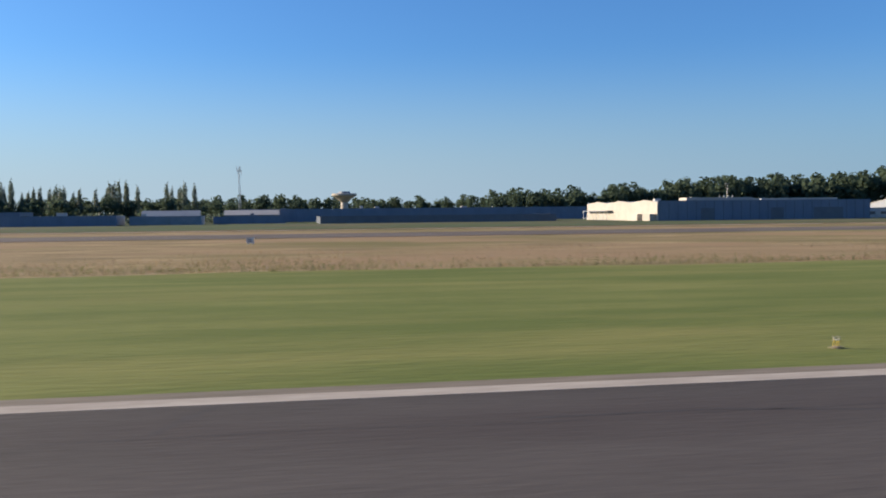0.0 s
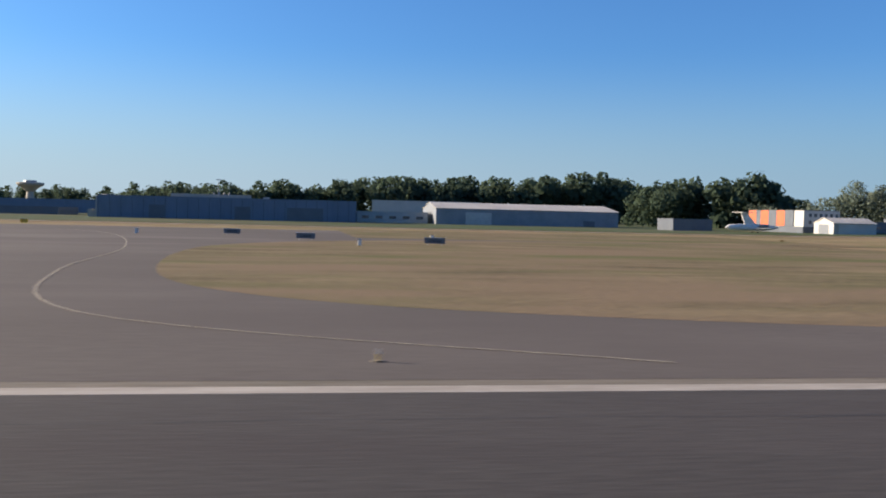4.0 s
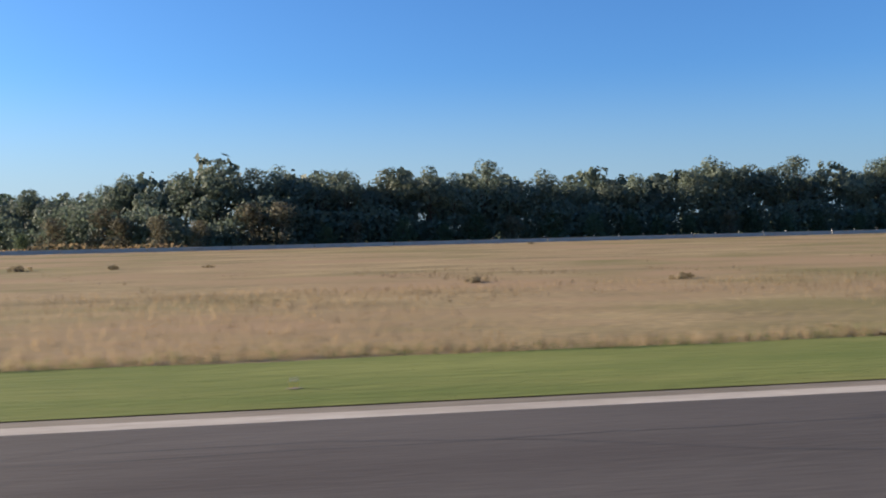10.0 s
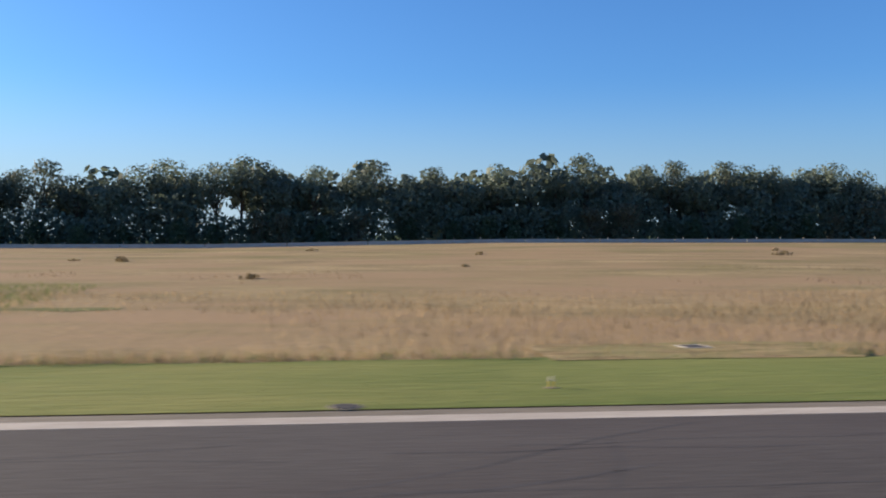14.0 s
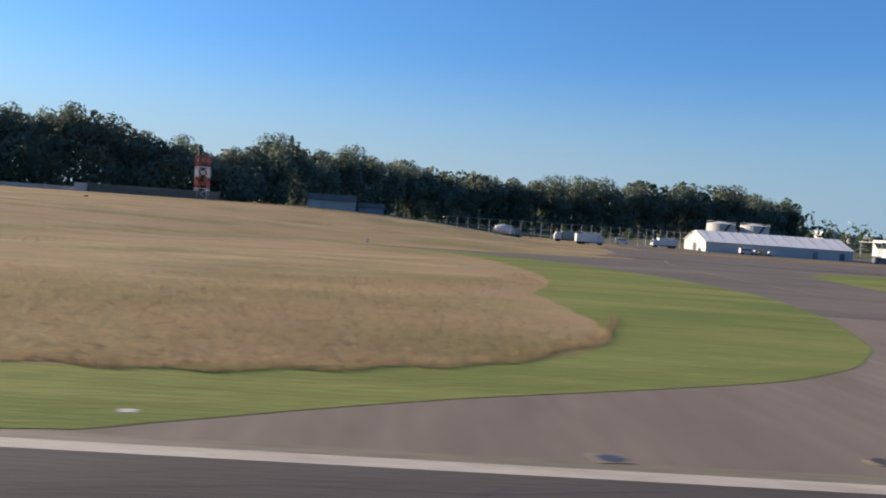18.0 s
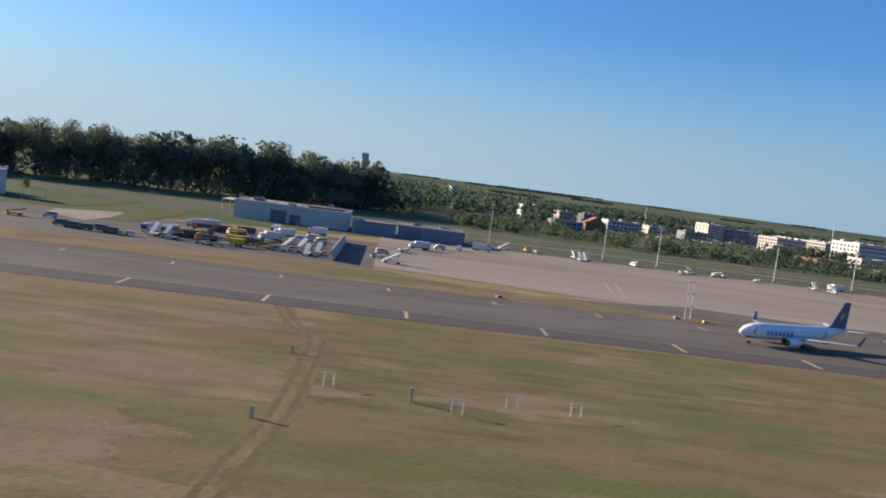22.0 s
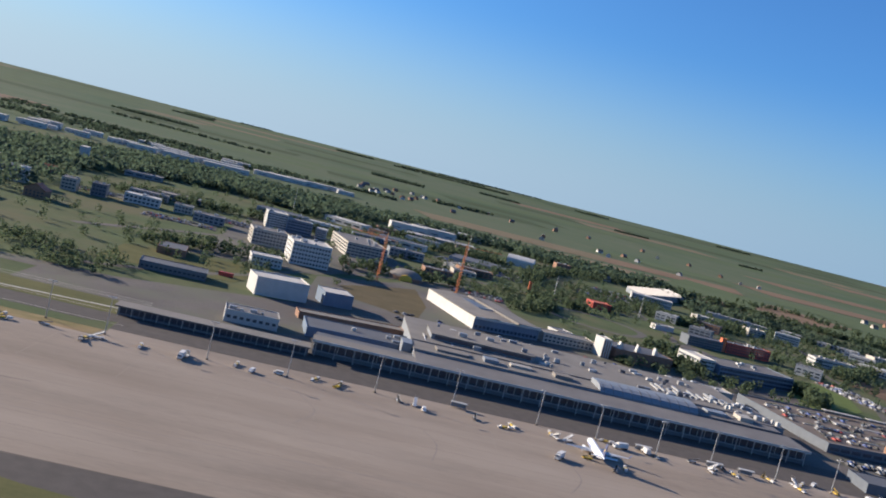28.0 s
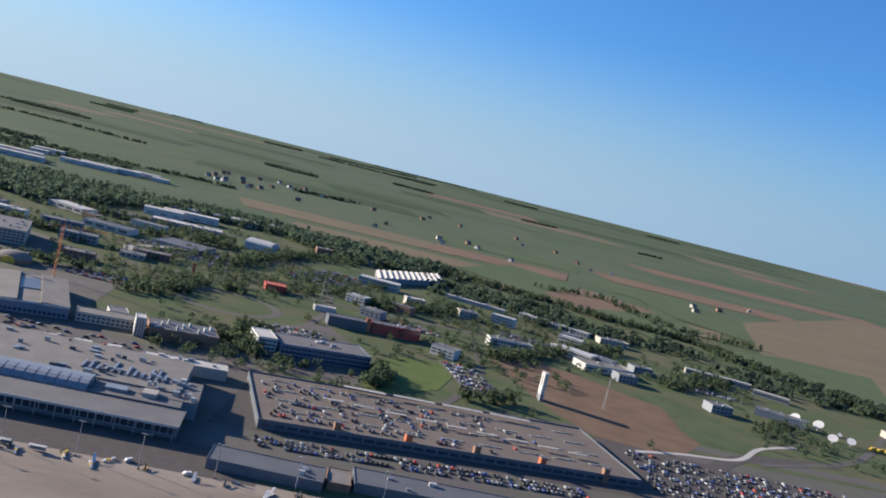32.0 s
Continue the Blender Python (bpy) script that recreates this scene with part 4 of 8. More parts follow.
for x in range(505, 1070, 12):
    plant(TREES[4 if random.random() < (0.75 if x < 620 else 0.3) else 5], x + random.uniform(-3, 3), 293 + np.interp(x, [500, 560], [40, 0]) + random.uniform(-3, 3), random.uniform(0.55, 1.0))
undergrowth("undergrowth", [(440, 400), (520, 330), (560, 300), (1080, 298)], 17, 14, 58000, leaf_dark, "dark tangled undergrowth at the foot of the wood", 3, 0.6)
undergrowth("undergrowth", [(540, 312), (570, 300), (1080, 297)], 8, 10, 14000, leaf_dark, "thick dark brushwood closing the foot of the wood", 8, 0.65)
undergrowth("bramble_bank", [(495, 318), (535, 300), (560, 288)], 3.0, 4, 500, straw, "bank of pale flowering brambles", 4, 0.5)
# wood that falls back behind the tank farm
line = [(1075, 305), (1100, 380), (1125, 460), (1180, 510), (1250, 545), (1330, 580), (1400, 635)]
for i in range(72):
    s = i / 71 * (len(line) - 1)
    a, b = line[int(min(s, 5))], line[int(min(s, 5)) + 1]
    f_ = s - int(min(s, 5))
    for dy in (0, 10, 24):
        size_ = random.uniform(0.8, 1.2) * np.interp(s, [0, 1.5, 4, 5, 6], [0.8, 0.95, 1.15, 1.26, 1.22])
        x, y = a[0] + (b[0] - a[0]) * f_ + random.uniform(-4, 4), a[1] + (b[1] - a[1]) * f_ + dy + random.uniform(-4, 4)
        kind_ = TREES[random.choice((0, 1, 2, 3, 0, 2))]
        if dy == 0:
            plant(kind_, x, y, size_)
        elif random.random() < 0.85:
            mass_c.append((kind_, x, y, size_))
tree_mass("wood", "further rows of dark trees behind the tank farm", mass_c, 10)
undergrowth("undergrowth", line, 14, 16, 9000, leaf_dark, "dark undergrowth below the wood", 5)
for i in range(9):
    x = random.uniform(1110, 1330)
    plant(TREES[5], x, np.interp(x, [1110, 1330], [340, 440]) + random.uniform(-8, 12), random.uniform(0.3, 0.55))
# hangar side: woods and rows of trees
for i in range(170):
    x = 140 + i * 1.9 + random.uniform(-4, 4)
    mass_a.append((TREES[random.choice((0, 1, 1, 3))], x, 585 + random.uniform(-15, 40), random.uniform(0.75, 1.05) * np.interp(x, [140, 250, 260, 330, 400, 460], [0.85, 0.95, 1.05, 1.2, 1.35, 1.4])))
for i in range(40):
    x = 398 + i * 2.2 + random.uniform(-3, 3)
    mass_a.append((TREES[random.choice((0, 3, 3, 1))], x, 430 + random.uniform(-18, 25), random.uniform(0.85, 1.05) * np.interp(x, [400, 420, 450, 475], [0.85, 1.1, 1.15, 0.7])))
for i in range(210):
    x = -420 + i * 3.4 + random.uniform(-4, 4)
    mass_a.append((TREES[random.choice((0, 1, 3))], x, 900 + random.uniform(-50, 80), random.uniform(0.66, 1.0)))
for i in range(70):
    x = -300 + i * 4.6 + random.uniform(-3, 3)
    mass_a.append((TREES[random.choice((0, 5, 3))], x, 610 + random.uniform(-20, 30), random.uniform(0.5, 0.85)))
tree_mass("wood", "woods and rows of trees behind the hangars", mass_a, 9, hedge)
for x0, x1, n, hh in ((-225, -205, 5, 1.25), (-205, -165, 14, 1.12), (-160, -120, 13, 1.0), (-112, -88, 8, 1.05), (-70, -50, 6, 1.0), (-10, -4, 2, 0.7)):
    for i in range(n):
        plant(POPLAR, x0 + (x1 - x0) * i / n + random.uniform(-1, 1), 640 + random.uniform(-15, 15), hh * random.uniform(0.8, 1.1))
undergrowth("undergrowth", [(-330, 560), (0, 570), (130, 600)], 7, 14, 2500, leaf_dark, "dark hedges and undergrowth", 6)


def woods(name, areas, label, seed, material, h=15.0, spread=5.0, clumps=34, size=1.5):
    """Far woodland as one mass: areas of (x0, x1, y0, y1, trees)."""
    rng = np.random.default_rng(seed)
    V, n = [], 0
    for x0, x1, y0, y1, m in areas:
        cx, cy = rng.uniform(x0, x1, m), rng.uniform(y0, y1, m)
        hh = h * rng.uniform(0.55, 1.2, m)
        rr = spread * rng.uniform(0.6, 1.2, m)
        c = rng.normal(size=(m, clumps, 3))
        c /= np.linalg.norm(c, axis=2)[:, :, None]
        c *= (0.55 + 0.5 * rng.random((m, clumps, 1)))
        P = np.empty_like(c)
        P[:, :, 0] = cx[:, None] + c[:, :, 0] * rr[:, None]
        P[:, :, 1] = cy[:, None] + c[:, :, 1] * rr[:, None]
        P[:, :, 2] = hgt(cx, cy)[:, None] + hh[:, None] * 0.52 + c[:, :, 2] * hh[:, None] * 0.5
        P = P.reshape(-1, 3)
        q = size * rng.uniform(0.6, 1.35, (len(P), 1)) * (np.linalg.norm(P[:, :2], axis=1)[:, None] / 1500 * 0.35 + 0.75)
        V.append(leaf_quads(P, c.reshape(-1, 3) + rng.normal(size=P.shape) * 0.3, q, rng))
    V = np.concatenate(V)
    return raw(name, V.tolist(), [(4 * k, 4 * k + 1, 4 * k + 2, 4 * k + 3) for k in range(len(V) // 4)], material, label, "wood", "stuff")


woods("woodland", [(1180, 1430, 620, 900, 520), (1100, 1420, 900, 1150, 380), (900, 1300, 700, 1100, 250), (1420, 1560, 800, 1000, 90)], "large dark wood behind the tank farm", 31, hedge, 22, 6.5)
woods("park_trees", [(1455, 1540, 560, 700, 90), (1540, 1720, 530, 600, 120), (1600, 1800, 640, 800, 60), (1560, 1700, 980, 1150, 60), (1900, 2100, 1000, 1120, 70), (2010, 2180, 930, 1180, 130), (2120, 2260, 1020, 1200, 120), (2060, 2130, 640, 720, 40), (2120, 2240, 640, 690, 30), (2250, 2420, 800, 1000, 90), (2300, 2480, 1020, 1200, 90), (2480, 2680, 960, 1120, 70), (2600, 2700, 760, 860, 22), (1960, 2060, 860, 960, 50)], "scattered trees between the buildings of the business park", 32, leaf_mid, 8.5, 4.6, 44, 0.8)
rb = random.Random(77)
belts = [(2300, 2420, 1480, 1600, 60), (2330, 2560, 1260, 1420, 150), (2450, 2720, 1190, 1300, 140), (2700, 3000, 1050, 1180, 120), (900, 1700, 2050, 2300, 420)]
for i in range(11):
    by = 2100 + 7600 * rb.random() ** 1.5
    bx, ang, ln = rb.uniform(-0.15, 0.75) * by + 900, rb.uniform(-0.5, 0.6), rb.uniform(60, 420) * (0.6 + by / 4000)
    for k in range(int(ln / 40) + 1):
        px_, py_ = bx + math.cos(ang) * k * 40, by + math.sin(ang) * k * 40
        belts.append((px_, px_ + 42, py_, py_ + rb.uniform(14, 40), rb.randint(4, 9)))
for i in range(12):
    by = 2300 + 6500 * rb.random() ** 1.3
    bx = rb.uniform(-0.1, 0.7) * by + 900
    for k in range(6):
        ox, oy, w_ = rb.uniform(-130, 130), rb.uniform(-60, 60), rb.uniform(60, 150)
        belts.append((bx + ox, bx + ox + w_, by + oy, by + oy + w_ * .5, int(w_ * .35)))
woods("tree_belts", belts, "hedges, belts of trees and woods in the far farmland", 33, hedge, 9, 8, 9, 3.1)


def inside(poly, n, seed):
    """n places for woods() inside a polygon."""
    rng = np.random.default_rng(seed)
    px, py = np.array(poly, float).T
    out = []
    while len(out) < n:
        x, y = rng.uniform(px.min(), px.max()), rng.uniform(py.min(), py.max())
        hit = False
        for i in range(len(px)):
            j = i - 1
            if (py[i] > y) != (py[j] > y) and x < (px[j] - px[i]) * (y - py[i]) / (py[j] - py[i]) + px[i]:
                hit = not hit
        if hit:
            out.append((x - .5, x + .5, y - .5, y + .5, 1))
    return out


woods("forest", inside([(1290, 1080), (1330, 1330), (1470, 1600), (1690, 1640), (1850, 1620), (2000, 1690), (2200, 1640), (2400, 1600), (2330, 1440), (2190, 1410), (2100, 1540), (1920, 1520), (1850, 1400), (1790, 1260), (1690, 1340), (1560, 1270), (1490, 1000)], 2300, 35), "broad dark forest between the offices and the farmland", 36, hedge, 15, 8.0, 24, 2.1)
woods("horizon_woods", [(-3000, 1200, 1000, 1300, 500), (-800, 900, 1500, 2000, 350)], "distant woods along the horizon", 34, hedge, 14, 7, 20, 2.0)

# ---- tall dry grass beside the mown strip ----


CUT = [448.5, 530.6, 616.5, 701.5, 781.5, 862, 921.5, 1010]  # mown places round the drains


def tall_grass(name, x0, x1, edge, depth, n, label, seed, material=straw, hmin=0.45, hmax=0.95, clump=None):
    rng = np.random.default_rng(seed)
    x = rng.uniform(x0, x1, n)
    y = edge(x) + depth * rng.random(n) ** 1.6
    patch = np.sin(x * 0.031 + y * 0.11) + np.sin(x * 0.083 - y * 0.07 + 1.3) + 0.8 * np.sin(x * 0.19 + 2)
    ok = (rng.random(n) < 0.45 + 0.3 * patch) | (y < edge(x) + 2.0)
    if clump is not None:  # only in patches
        ok &= np.sin(x * 0.21 + 0.4 * np.sin(y * 0.3)) + np.sin(y * 0.17 + x * 0.05) + 0.7 * np.sin(x * 0.47 + y * 0.23 + 1) > clump
    for c in CUT:
        ok &= ~((np.abs(x - c) < 5.6) & (y < edge(x) + 3.2) & (rng.random(n) < 0.93))
    x, y = x[ok], y[ok]
    z = hgt(x, y) + 0.02
    m = len(x)
    a = rng.uniform(0, math.pi, m)
    w = rng.uniform(0.014, 0.032, m)
    h = rng.uniform(hmin, hmax, m)
    lean = rng.normal(size=(m, 2)) * 0.07
    base = np.stack([x, y, z], 1)
    d = np.stack([np.cos(a) * w, np.sin(a) * w, 0 * a], 1)
    tip = base + np.stack([lean[:, 0], lean[:, 1], h], 1)
    V = np.stack([base - d, base + d, tip], 1).reshape(-1, 3)
    return raw(name, V.tolist(), [(3 * k, 3 * k + 1, 3 * k + 2) for k in range(m)], material, label, "grass", "stuff")


tall_grass("tall_grass", 290, 1096, lambda x: verge_edge(x) + 0.1 + 0.4 * np.sin(x * 0.29), 40, 300000, "tall dry straw-coloured grass beside the mown strip", 41, straw, 0.2, 0.56)
tall_grass("green_tufts", 290, 1096, lambda x: verge_edge(x) - 0.1 + 0.4 * np.sin(x * 0.29), 3.0, 26000, "green grass tufts along the edge of the dry meadow", 45, green_tuft, 0.14, 0.4)
tall_grass("heath_tufts", 320, 1090, lambda x: verge_edge(x) + 5 + 3 * np.sin(x * 0.05) + 2 * np.sin(x * 0.17), 70, 150000, "brown heath and seed heads in the dry meadow", 49, heather, 0.22, 0.6, 0.75)
tall_grass("heath_tufts", 118, 152, lambda x: np.interp(x, [118, 128, 134, 146, 152], [66, 60, 41, 50, 66]), 26, 16000, "dark brown seed heads on the grass island", 52, heather, 0.35, 0.95)
tall_grass("tall_grass", 118, 155, lambda x: np.interp(x, [118, 128, 134, 146, 155], [64, 55, 36.6, 45, 60]) + 0.4 * np.sin(x * 1.9), 26, 20000, "tall dry grass on the grass island", 53, straw, 0.3, 0.7)
tall_grass("green_tufts", 672, 832, lambda x: 45 + 0.1 * np.abs(x - 753) + 3 * np.sin(x * 0.2), 26, 40000, "olive grass tufts in the dry meadow", 56, green_tuft, 0.2, 0.5)
tall_grass("mown_blades", 290, 1096, lambda x: 22.0 + 0 * x, 8.6, 60000, "short green blades of the mown strip", 54, green_tuft, 0.04, 0.11)
tall_grass("tall_grass", -300, 140, lambda x: 67 + 0 * x, 40, 26000, "tall dry grass beyond the mown verge", 42, straw, 0.2, 0.5)
tall_grass("green_tufts", -300, 140, lambda x: 66.5 + 0 * x, 14, 16000, "green tufts along the mown verge", 46, green_tuft, 0.2, 0.55)
tall_grass("tall_grass", 1088, 1138, lambda x: np.interp(x, [1088, 1112, 1117, 1122.7, 1129, 1135, 1138], [29.8, 29.8, 30.4, 31.8, 36, 44.2, 56]) - 0.3 + 0.35 * np.sin(x * 1.7) + 0.3 * np.sin(x * 0.6), 44, 52000, "tall dry grass on the rounded end of the meadow", 48, straw, 0.12, 0.4)
tall_grass("tall_grass", 1215, 1700, lambda x: np.interp(x, [1215, 1250, 1700], [46, 36, 32]), 130, 90000, "tall dry grass between runway and taxiway", 43, straw, 0.15, 0.4)
tall_grass("heath_tufts", 1215, 1410, lambda x: np.interp(x, [1215, 1250, 1700], [46, 36, 32]), 120, 70000, "brown heath and seed heads between runway and taxiway", 47, heather, 0.15, 0.4)
tall_grass("green_tufts", 1390, 1700, lambda x: 32 + 0 * x, 125, 50000, "olive tufts between runway and taxiway", 55, green_tuft, 0.15, 0.4)
random.seed(13)
SHRUB = thing("shrub", 0, -400, -80, label="low dark weedy shrub in the dry meadow", category="shrub", group="weeds in the meadow")
c_ = new("foliage", crown_mesh("foliage", [(0, 0, .22, .38), (.7, .2, .18, .3), (-.6, -.2, .16, .3), (1.3, -.1, .12, .22), (-1.2, .2, .14, .26), (.3, -.4, .3, .24)], 170, 0.14, weed, 50))
c_.parent = SHRUB
tube_bm = bmesh.new()
for k in range(6):
    tube(tube_bm, (0, 0, -0.1), (random.uniform(-.6, .6), random.uniform(-.4, .4), random.uniform(.3, .65)), 0.02, 0.01, 5)
part("stem", tube_bm, bark, SHRUB)
for i in range(44):
    x = random.uniform(330, 1080)
    y = random.choice((75, 95, 120, 150, 180)) * random.uniform(0.8, 1.25)
    copy_thing(SHRUB, at(x, y, float(hgt(x, y)), random.uniform(0, 360), random.uniform(0.5, 1.5)))

# ---- buildings ----


def windows(parent, face, a0, a1, z0, z1, off, n, rows, w=0.62, hh=0.5, material=None):
    """Rows of single windows on a wall: face '-y' or '-x', spread from a0 to a1."""
    material = material or glass
    key = None
    for r in range(rows):
        zc = z0 + (z1 - z0) * (r + 0.5) / rows
        dz = (z1 - z0) / rows * hh / 2
        for i in range(n):
            ac = a0 + (a1 - a0) * (i + 0.5) / n
            da = abs(a1 - a0) / n * w / 2
            if key is None:
                bm = bmesh.new()
                if face == "-y":
                    box(bm, -da, da, -0.06, 0.1, -dz, dz)
                else:
                    box(bm, -0.06, 0.1, -da, da, -dz, dz)
                key = mesh_of("window", bm, material)
            ob = new("window", key)
            ob.parent = parent
            ob.location = (ac, off, zc) if face == "-y" else (off, ac, zc)


FOOT = []


def block(name, label, category, x0, x1, y0, y1, h, wall, roof, z0=None, rz=0.0, win=(), group="", parapet=0.5, extras=0, seed=0):
    """A flat-roofed building: wall, roof with a rim, windows, small plant on the roof."""
    cx, cy, w, d = (x0 + x1) / 2, (y0 + y1) / 2, (x1 - x0) / 2, (y1 - y0) / 2
    z0 = float(hgt(cx, y0)) if z0 is None else z0
    FOOT.append((cx, cy, math.hypot(w, d) if abs(rz) > 15 else max(w, d) + 2, w + 4, d + 4))
    t = thing(name, cx, cy, z0, rz, label, category, group)
    part("wall", box(bmesh.new(), -w, w, -d, d, -0.8, h), wall, t)
    part("roof", box(bmesh.new(), -w + 0.3, w - 0.3, -d + 0.3, d - 0.3, h + 0.003, h + 0.12), roof, t)
    if parapet:
        bm = bmesh.new()
        for q in ((-w - .1, w + .1, -d - .1, -d + .25), (-w - .1, w + .1, d - .25, d + .1), (-w - .1, -w + .25, -d + .26, d - .26), (w - .25, w + .1, -d + .26, d - .26)):
            box(bm, *q, h + 0.004, h + parapet)
        part("parapet", bm, wall, t)
    for face, n, rows, zz0, zz1, *rest in win:
        ww = rest[0] if rest else 0.62
        hh = rest[1] if len(rest) > 1 else 0.5
        if face == "-y":
            windows(t, "-y", -w + 0.6, w - 0.6, zz0 * h, zz1 * h, -d, n, rows, ww, hh)
        else:
            windows(t, "-x", -d + 0.6, d - 0.6, zz0 * h, zz1 * h, -w, n, rows, ww, hh)
    rng = random.Random(seed + int(x0))
    for k in range(extras):
        ex, ey = rng.uniform(-w * .8, w * .8), rng.uniform(-d * .7, d * .7)
        s = rng.uniform(0.8, 2.2)
        part("roof_unit", box(bmesh.new(), ex - s, ex + s, ey - s * .7, ey + s * .7, h + 0.1, h + rng.uniform(0.8, 2.2)), rng.choice((grey_clad, white_clad, steel)), t)
    return t


def gable(name, label, category, x0, x1, y0, y1, h, ridge, wall, roof, along="x", z0=None, rz=0.0, group="", doors=(), ribs=0):
    """A pitched-roof hall; the ridge runs along x or y."""
    cx, cy, w, d = (x0 + x1) / 2, (y0 + y1) / 2, (x1 - x0) / 2, (y1 - y0) / 2
    z0 = float(hgt(cx, y0)) if z0 is None else z0
    t = thing(name, cx, cy, z0, rz, label, category, group)
    if along == "x":
        part("wall", prism(bmesh.new(), [(-d, -0.8), (d, -0.8), (d, h), (0, ridge), (-d, h)], "x", -w, w), wall, t)
        k = (ridge - h) / d
        for s in (-1, 1):
            part("roof", prism(bmesh.new(), [(s * (d + .4), h - .4 * k + .02), (s * (d + .4), h - .4 * k + .18), (0.0, ridge + .2), (0.0, ridge + .03)], "x", -w - .3, w + .3), roof, t)
    else:
        part("wall", prism(bmesh.new(), [(-w, -0.8), (w, -0.8), (w, h), (0, ridge), (-w, h)], "y", -d, d), wall, t)
        k = (ridge - h) / w
        for s in (-1, 1):
            part("roof", prism(bmesh.new(), [(s * (w + .4), h - .4 * k + .02), (s * (w + .4), h - .4 * k + .18), (0.0, ridge + .2), (0.0, ridge + .03)], "y", -d - .3, d + .3), roof, t)
    for face, a0, a1, dh, m in doors:
        bm = bmesh.new()
        if face == "-y":
            box(bm, a0, a1, -d - .08, -d + .1, 0, dh)
        else:
            box(bm, -w - .08, -w + .1, a0, a1, 0, dh)
        part("door", bm, m, t)
    for i in range(ribs):
        u = -w + 2 * w * (i + .5) / ribs
        bm = bmesh.new()
        for s in (-1, 1):
            tube(bm, (u, s * d * .98, h + .2), (u, 0, ridge + .26), 0.07, n=5)
        part("rib", bm, steel, t)
    return t


# hangar side
t = block("hangar", "long low blue-grey metal hangar with a white end wall", "hangar", 158, 256, 373, 463, 8.2, blue_clad, roof_grey, parapet=0.3, extras=5, seed=1)
for a, b_ in ((-30, -24), (2, 8), (22, 36)):
    part("door", box(bmesh.new(), a, b_, -45.1, -44.9, 0, 5.2), dark_clad, t, "dark sliding hangar door")
for i in range(24):
    part("wall_seam", box(bmesh.new(), -48.5 + i * 4.1, -48.38 + i * 4.1, -45.06, -44.95, 0, 8), dark_steel, t)
e = part("end_wall", box(bmesh.new(), -49.5, -49.01, -45, 45, -.5, 8.0), cream_clad, t, "sunlit white end wall with three low gables")
for i in range(3):
    part("gable_top", prism(bmesh.new(), [(-45 + 30 * i, 8.01), (-15 + 30 * i, 8.01), (-30 + 30 * i, 9.0)], "x", -49.5, -48.0), cream_clad, e)
for a, b_, hh in ((-44, -36, 3.0), (-30, -18, 3.0)):
    part("porch", box(bmesh.new(), -52.5, -49.52, a, b_, -.3, hh), cream_clad, t, "small lean-to porch")
part("canopy", box(bmesh.new(), -52.6, -49.52, 8, 43, 4.3, 4.7), grey_clad, t, "grey canopy on thin posts")
for i in range(8):
    part("post", tube(bmesh.new(), (-52.3, 8.5 + i * 4.85, -.5), (-52.3, 8.5 + i * 4.85, 4.3), 0.14, n=8), steel, t)
part("canopy_rail", box(bmesh.new(), -52.4, -52.2, 8.2, 43, 1.0, 1.12), steel, t)
part("roof_monitor", box(bmesh.new(), -25, 7, -20, -12, 8.4, 10.1), cream_clad, t, "pale raised roof box")
for i in range(4):
    part("roof_vent", tube(bmesh.new(), (-8 + i * 2.1, -18, 10.1), (-8 + i * 2.1, -18, 11.0), 0.4, 0.3, n=10), grey_clad, t)
part("lamp_pole", tube(bmesh.new(), (-6, -21, 8.2), (-6, -21, 16), 0.14, 0.09, n=8), steel, t)
part("lamp_head", box(bmesh.new(), -6.9, -5.1, -21.3, -20.7, 16, 16.3), grey_clad, t)
block("roof_hall", "pale hall with a sunlit white end behind the hangar", "hall", 285, 345, 524, 660, 11.0, white_clad, roof_white, rz=-8, parapet=0.4)
block("hall", "long dark-blue industrial hall with a low roof", "hall", -20, 190, 560, 600, 7.5, blue_clad, roof_grey, parapet=0.2, extras=6, seed=4)
block("hall", "long low dark shed behind the fence", "hall", 20, 131, 430, 470, 3.2, dark_clad, roof_grey, parapet=0.2)
for x0, x1, y0, h, m in ((-175, -118, 470, 6.5, blue_clad), (-120, -70, 440, 4.5, blue_clad), (-66, -34, 450, 4.0, grey_clad), (-30, 5, 475, 3.5, blue_clad)):
    block("shed", "low blue-grey shed among trees", "shed", x0, x1, y0, y0 + 25, h, m, roof_grey, parapet=0.2, group="sheds beside the poplars", extras=1)
gable("house", "small house with a pale roof", "house", -70, -40, 520, 530, 4, 7, grey_clad, roof_white)
gable("house", "small house with a pale roof", "house", -28, 2, 540, 552, 4.5, 7, grey_clad, roof_white)
gable("hangar", "long grey metal hangar with a white pitched roof", "hangar", 290, 369, 386, 425, 6.6, 9.2, grey_clad, roof_white, doors=(("-y", -27, -16, 5.2, steel), ("-y", -15.8, -5, 5.2, grey_clad), ("-y", 24, 29, 2.6, dark_clad), ("-x", -6, 6, 5, dark_clad)), ribs=10)
block("annex", "low white flat-roofed annex beside the hangar", "annex", 258, 288, 396, 412, 4.5, white_clad, roof_white, parapet=0.3, win=(("-y", 5, 1, .3, .75, .5, .6),))
t = thing("office_building", 417.5, 330, 0, 0, "three-storey office with orange facade panels and a grey front", "office")
part("wall", box(bmesh.new(), -7, 7, -20, 20, -.8, 8.6), white_clad, t)
part("roof", box(bmesh.new(), -6.8, 6.8, -19.8, 19.8, 8.61, 8.8), roof_grey, t)
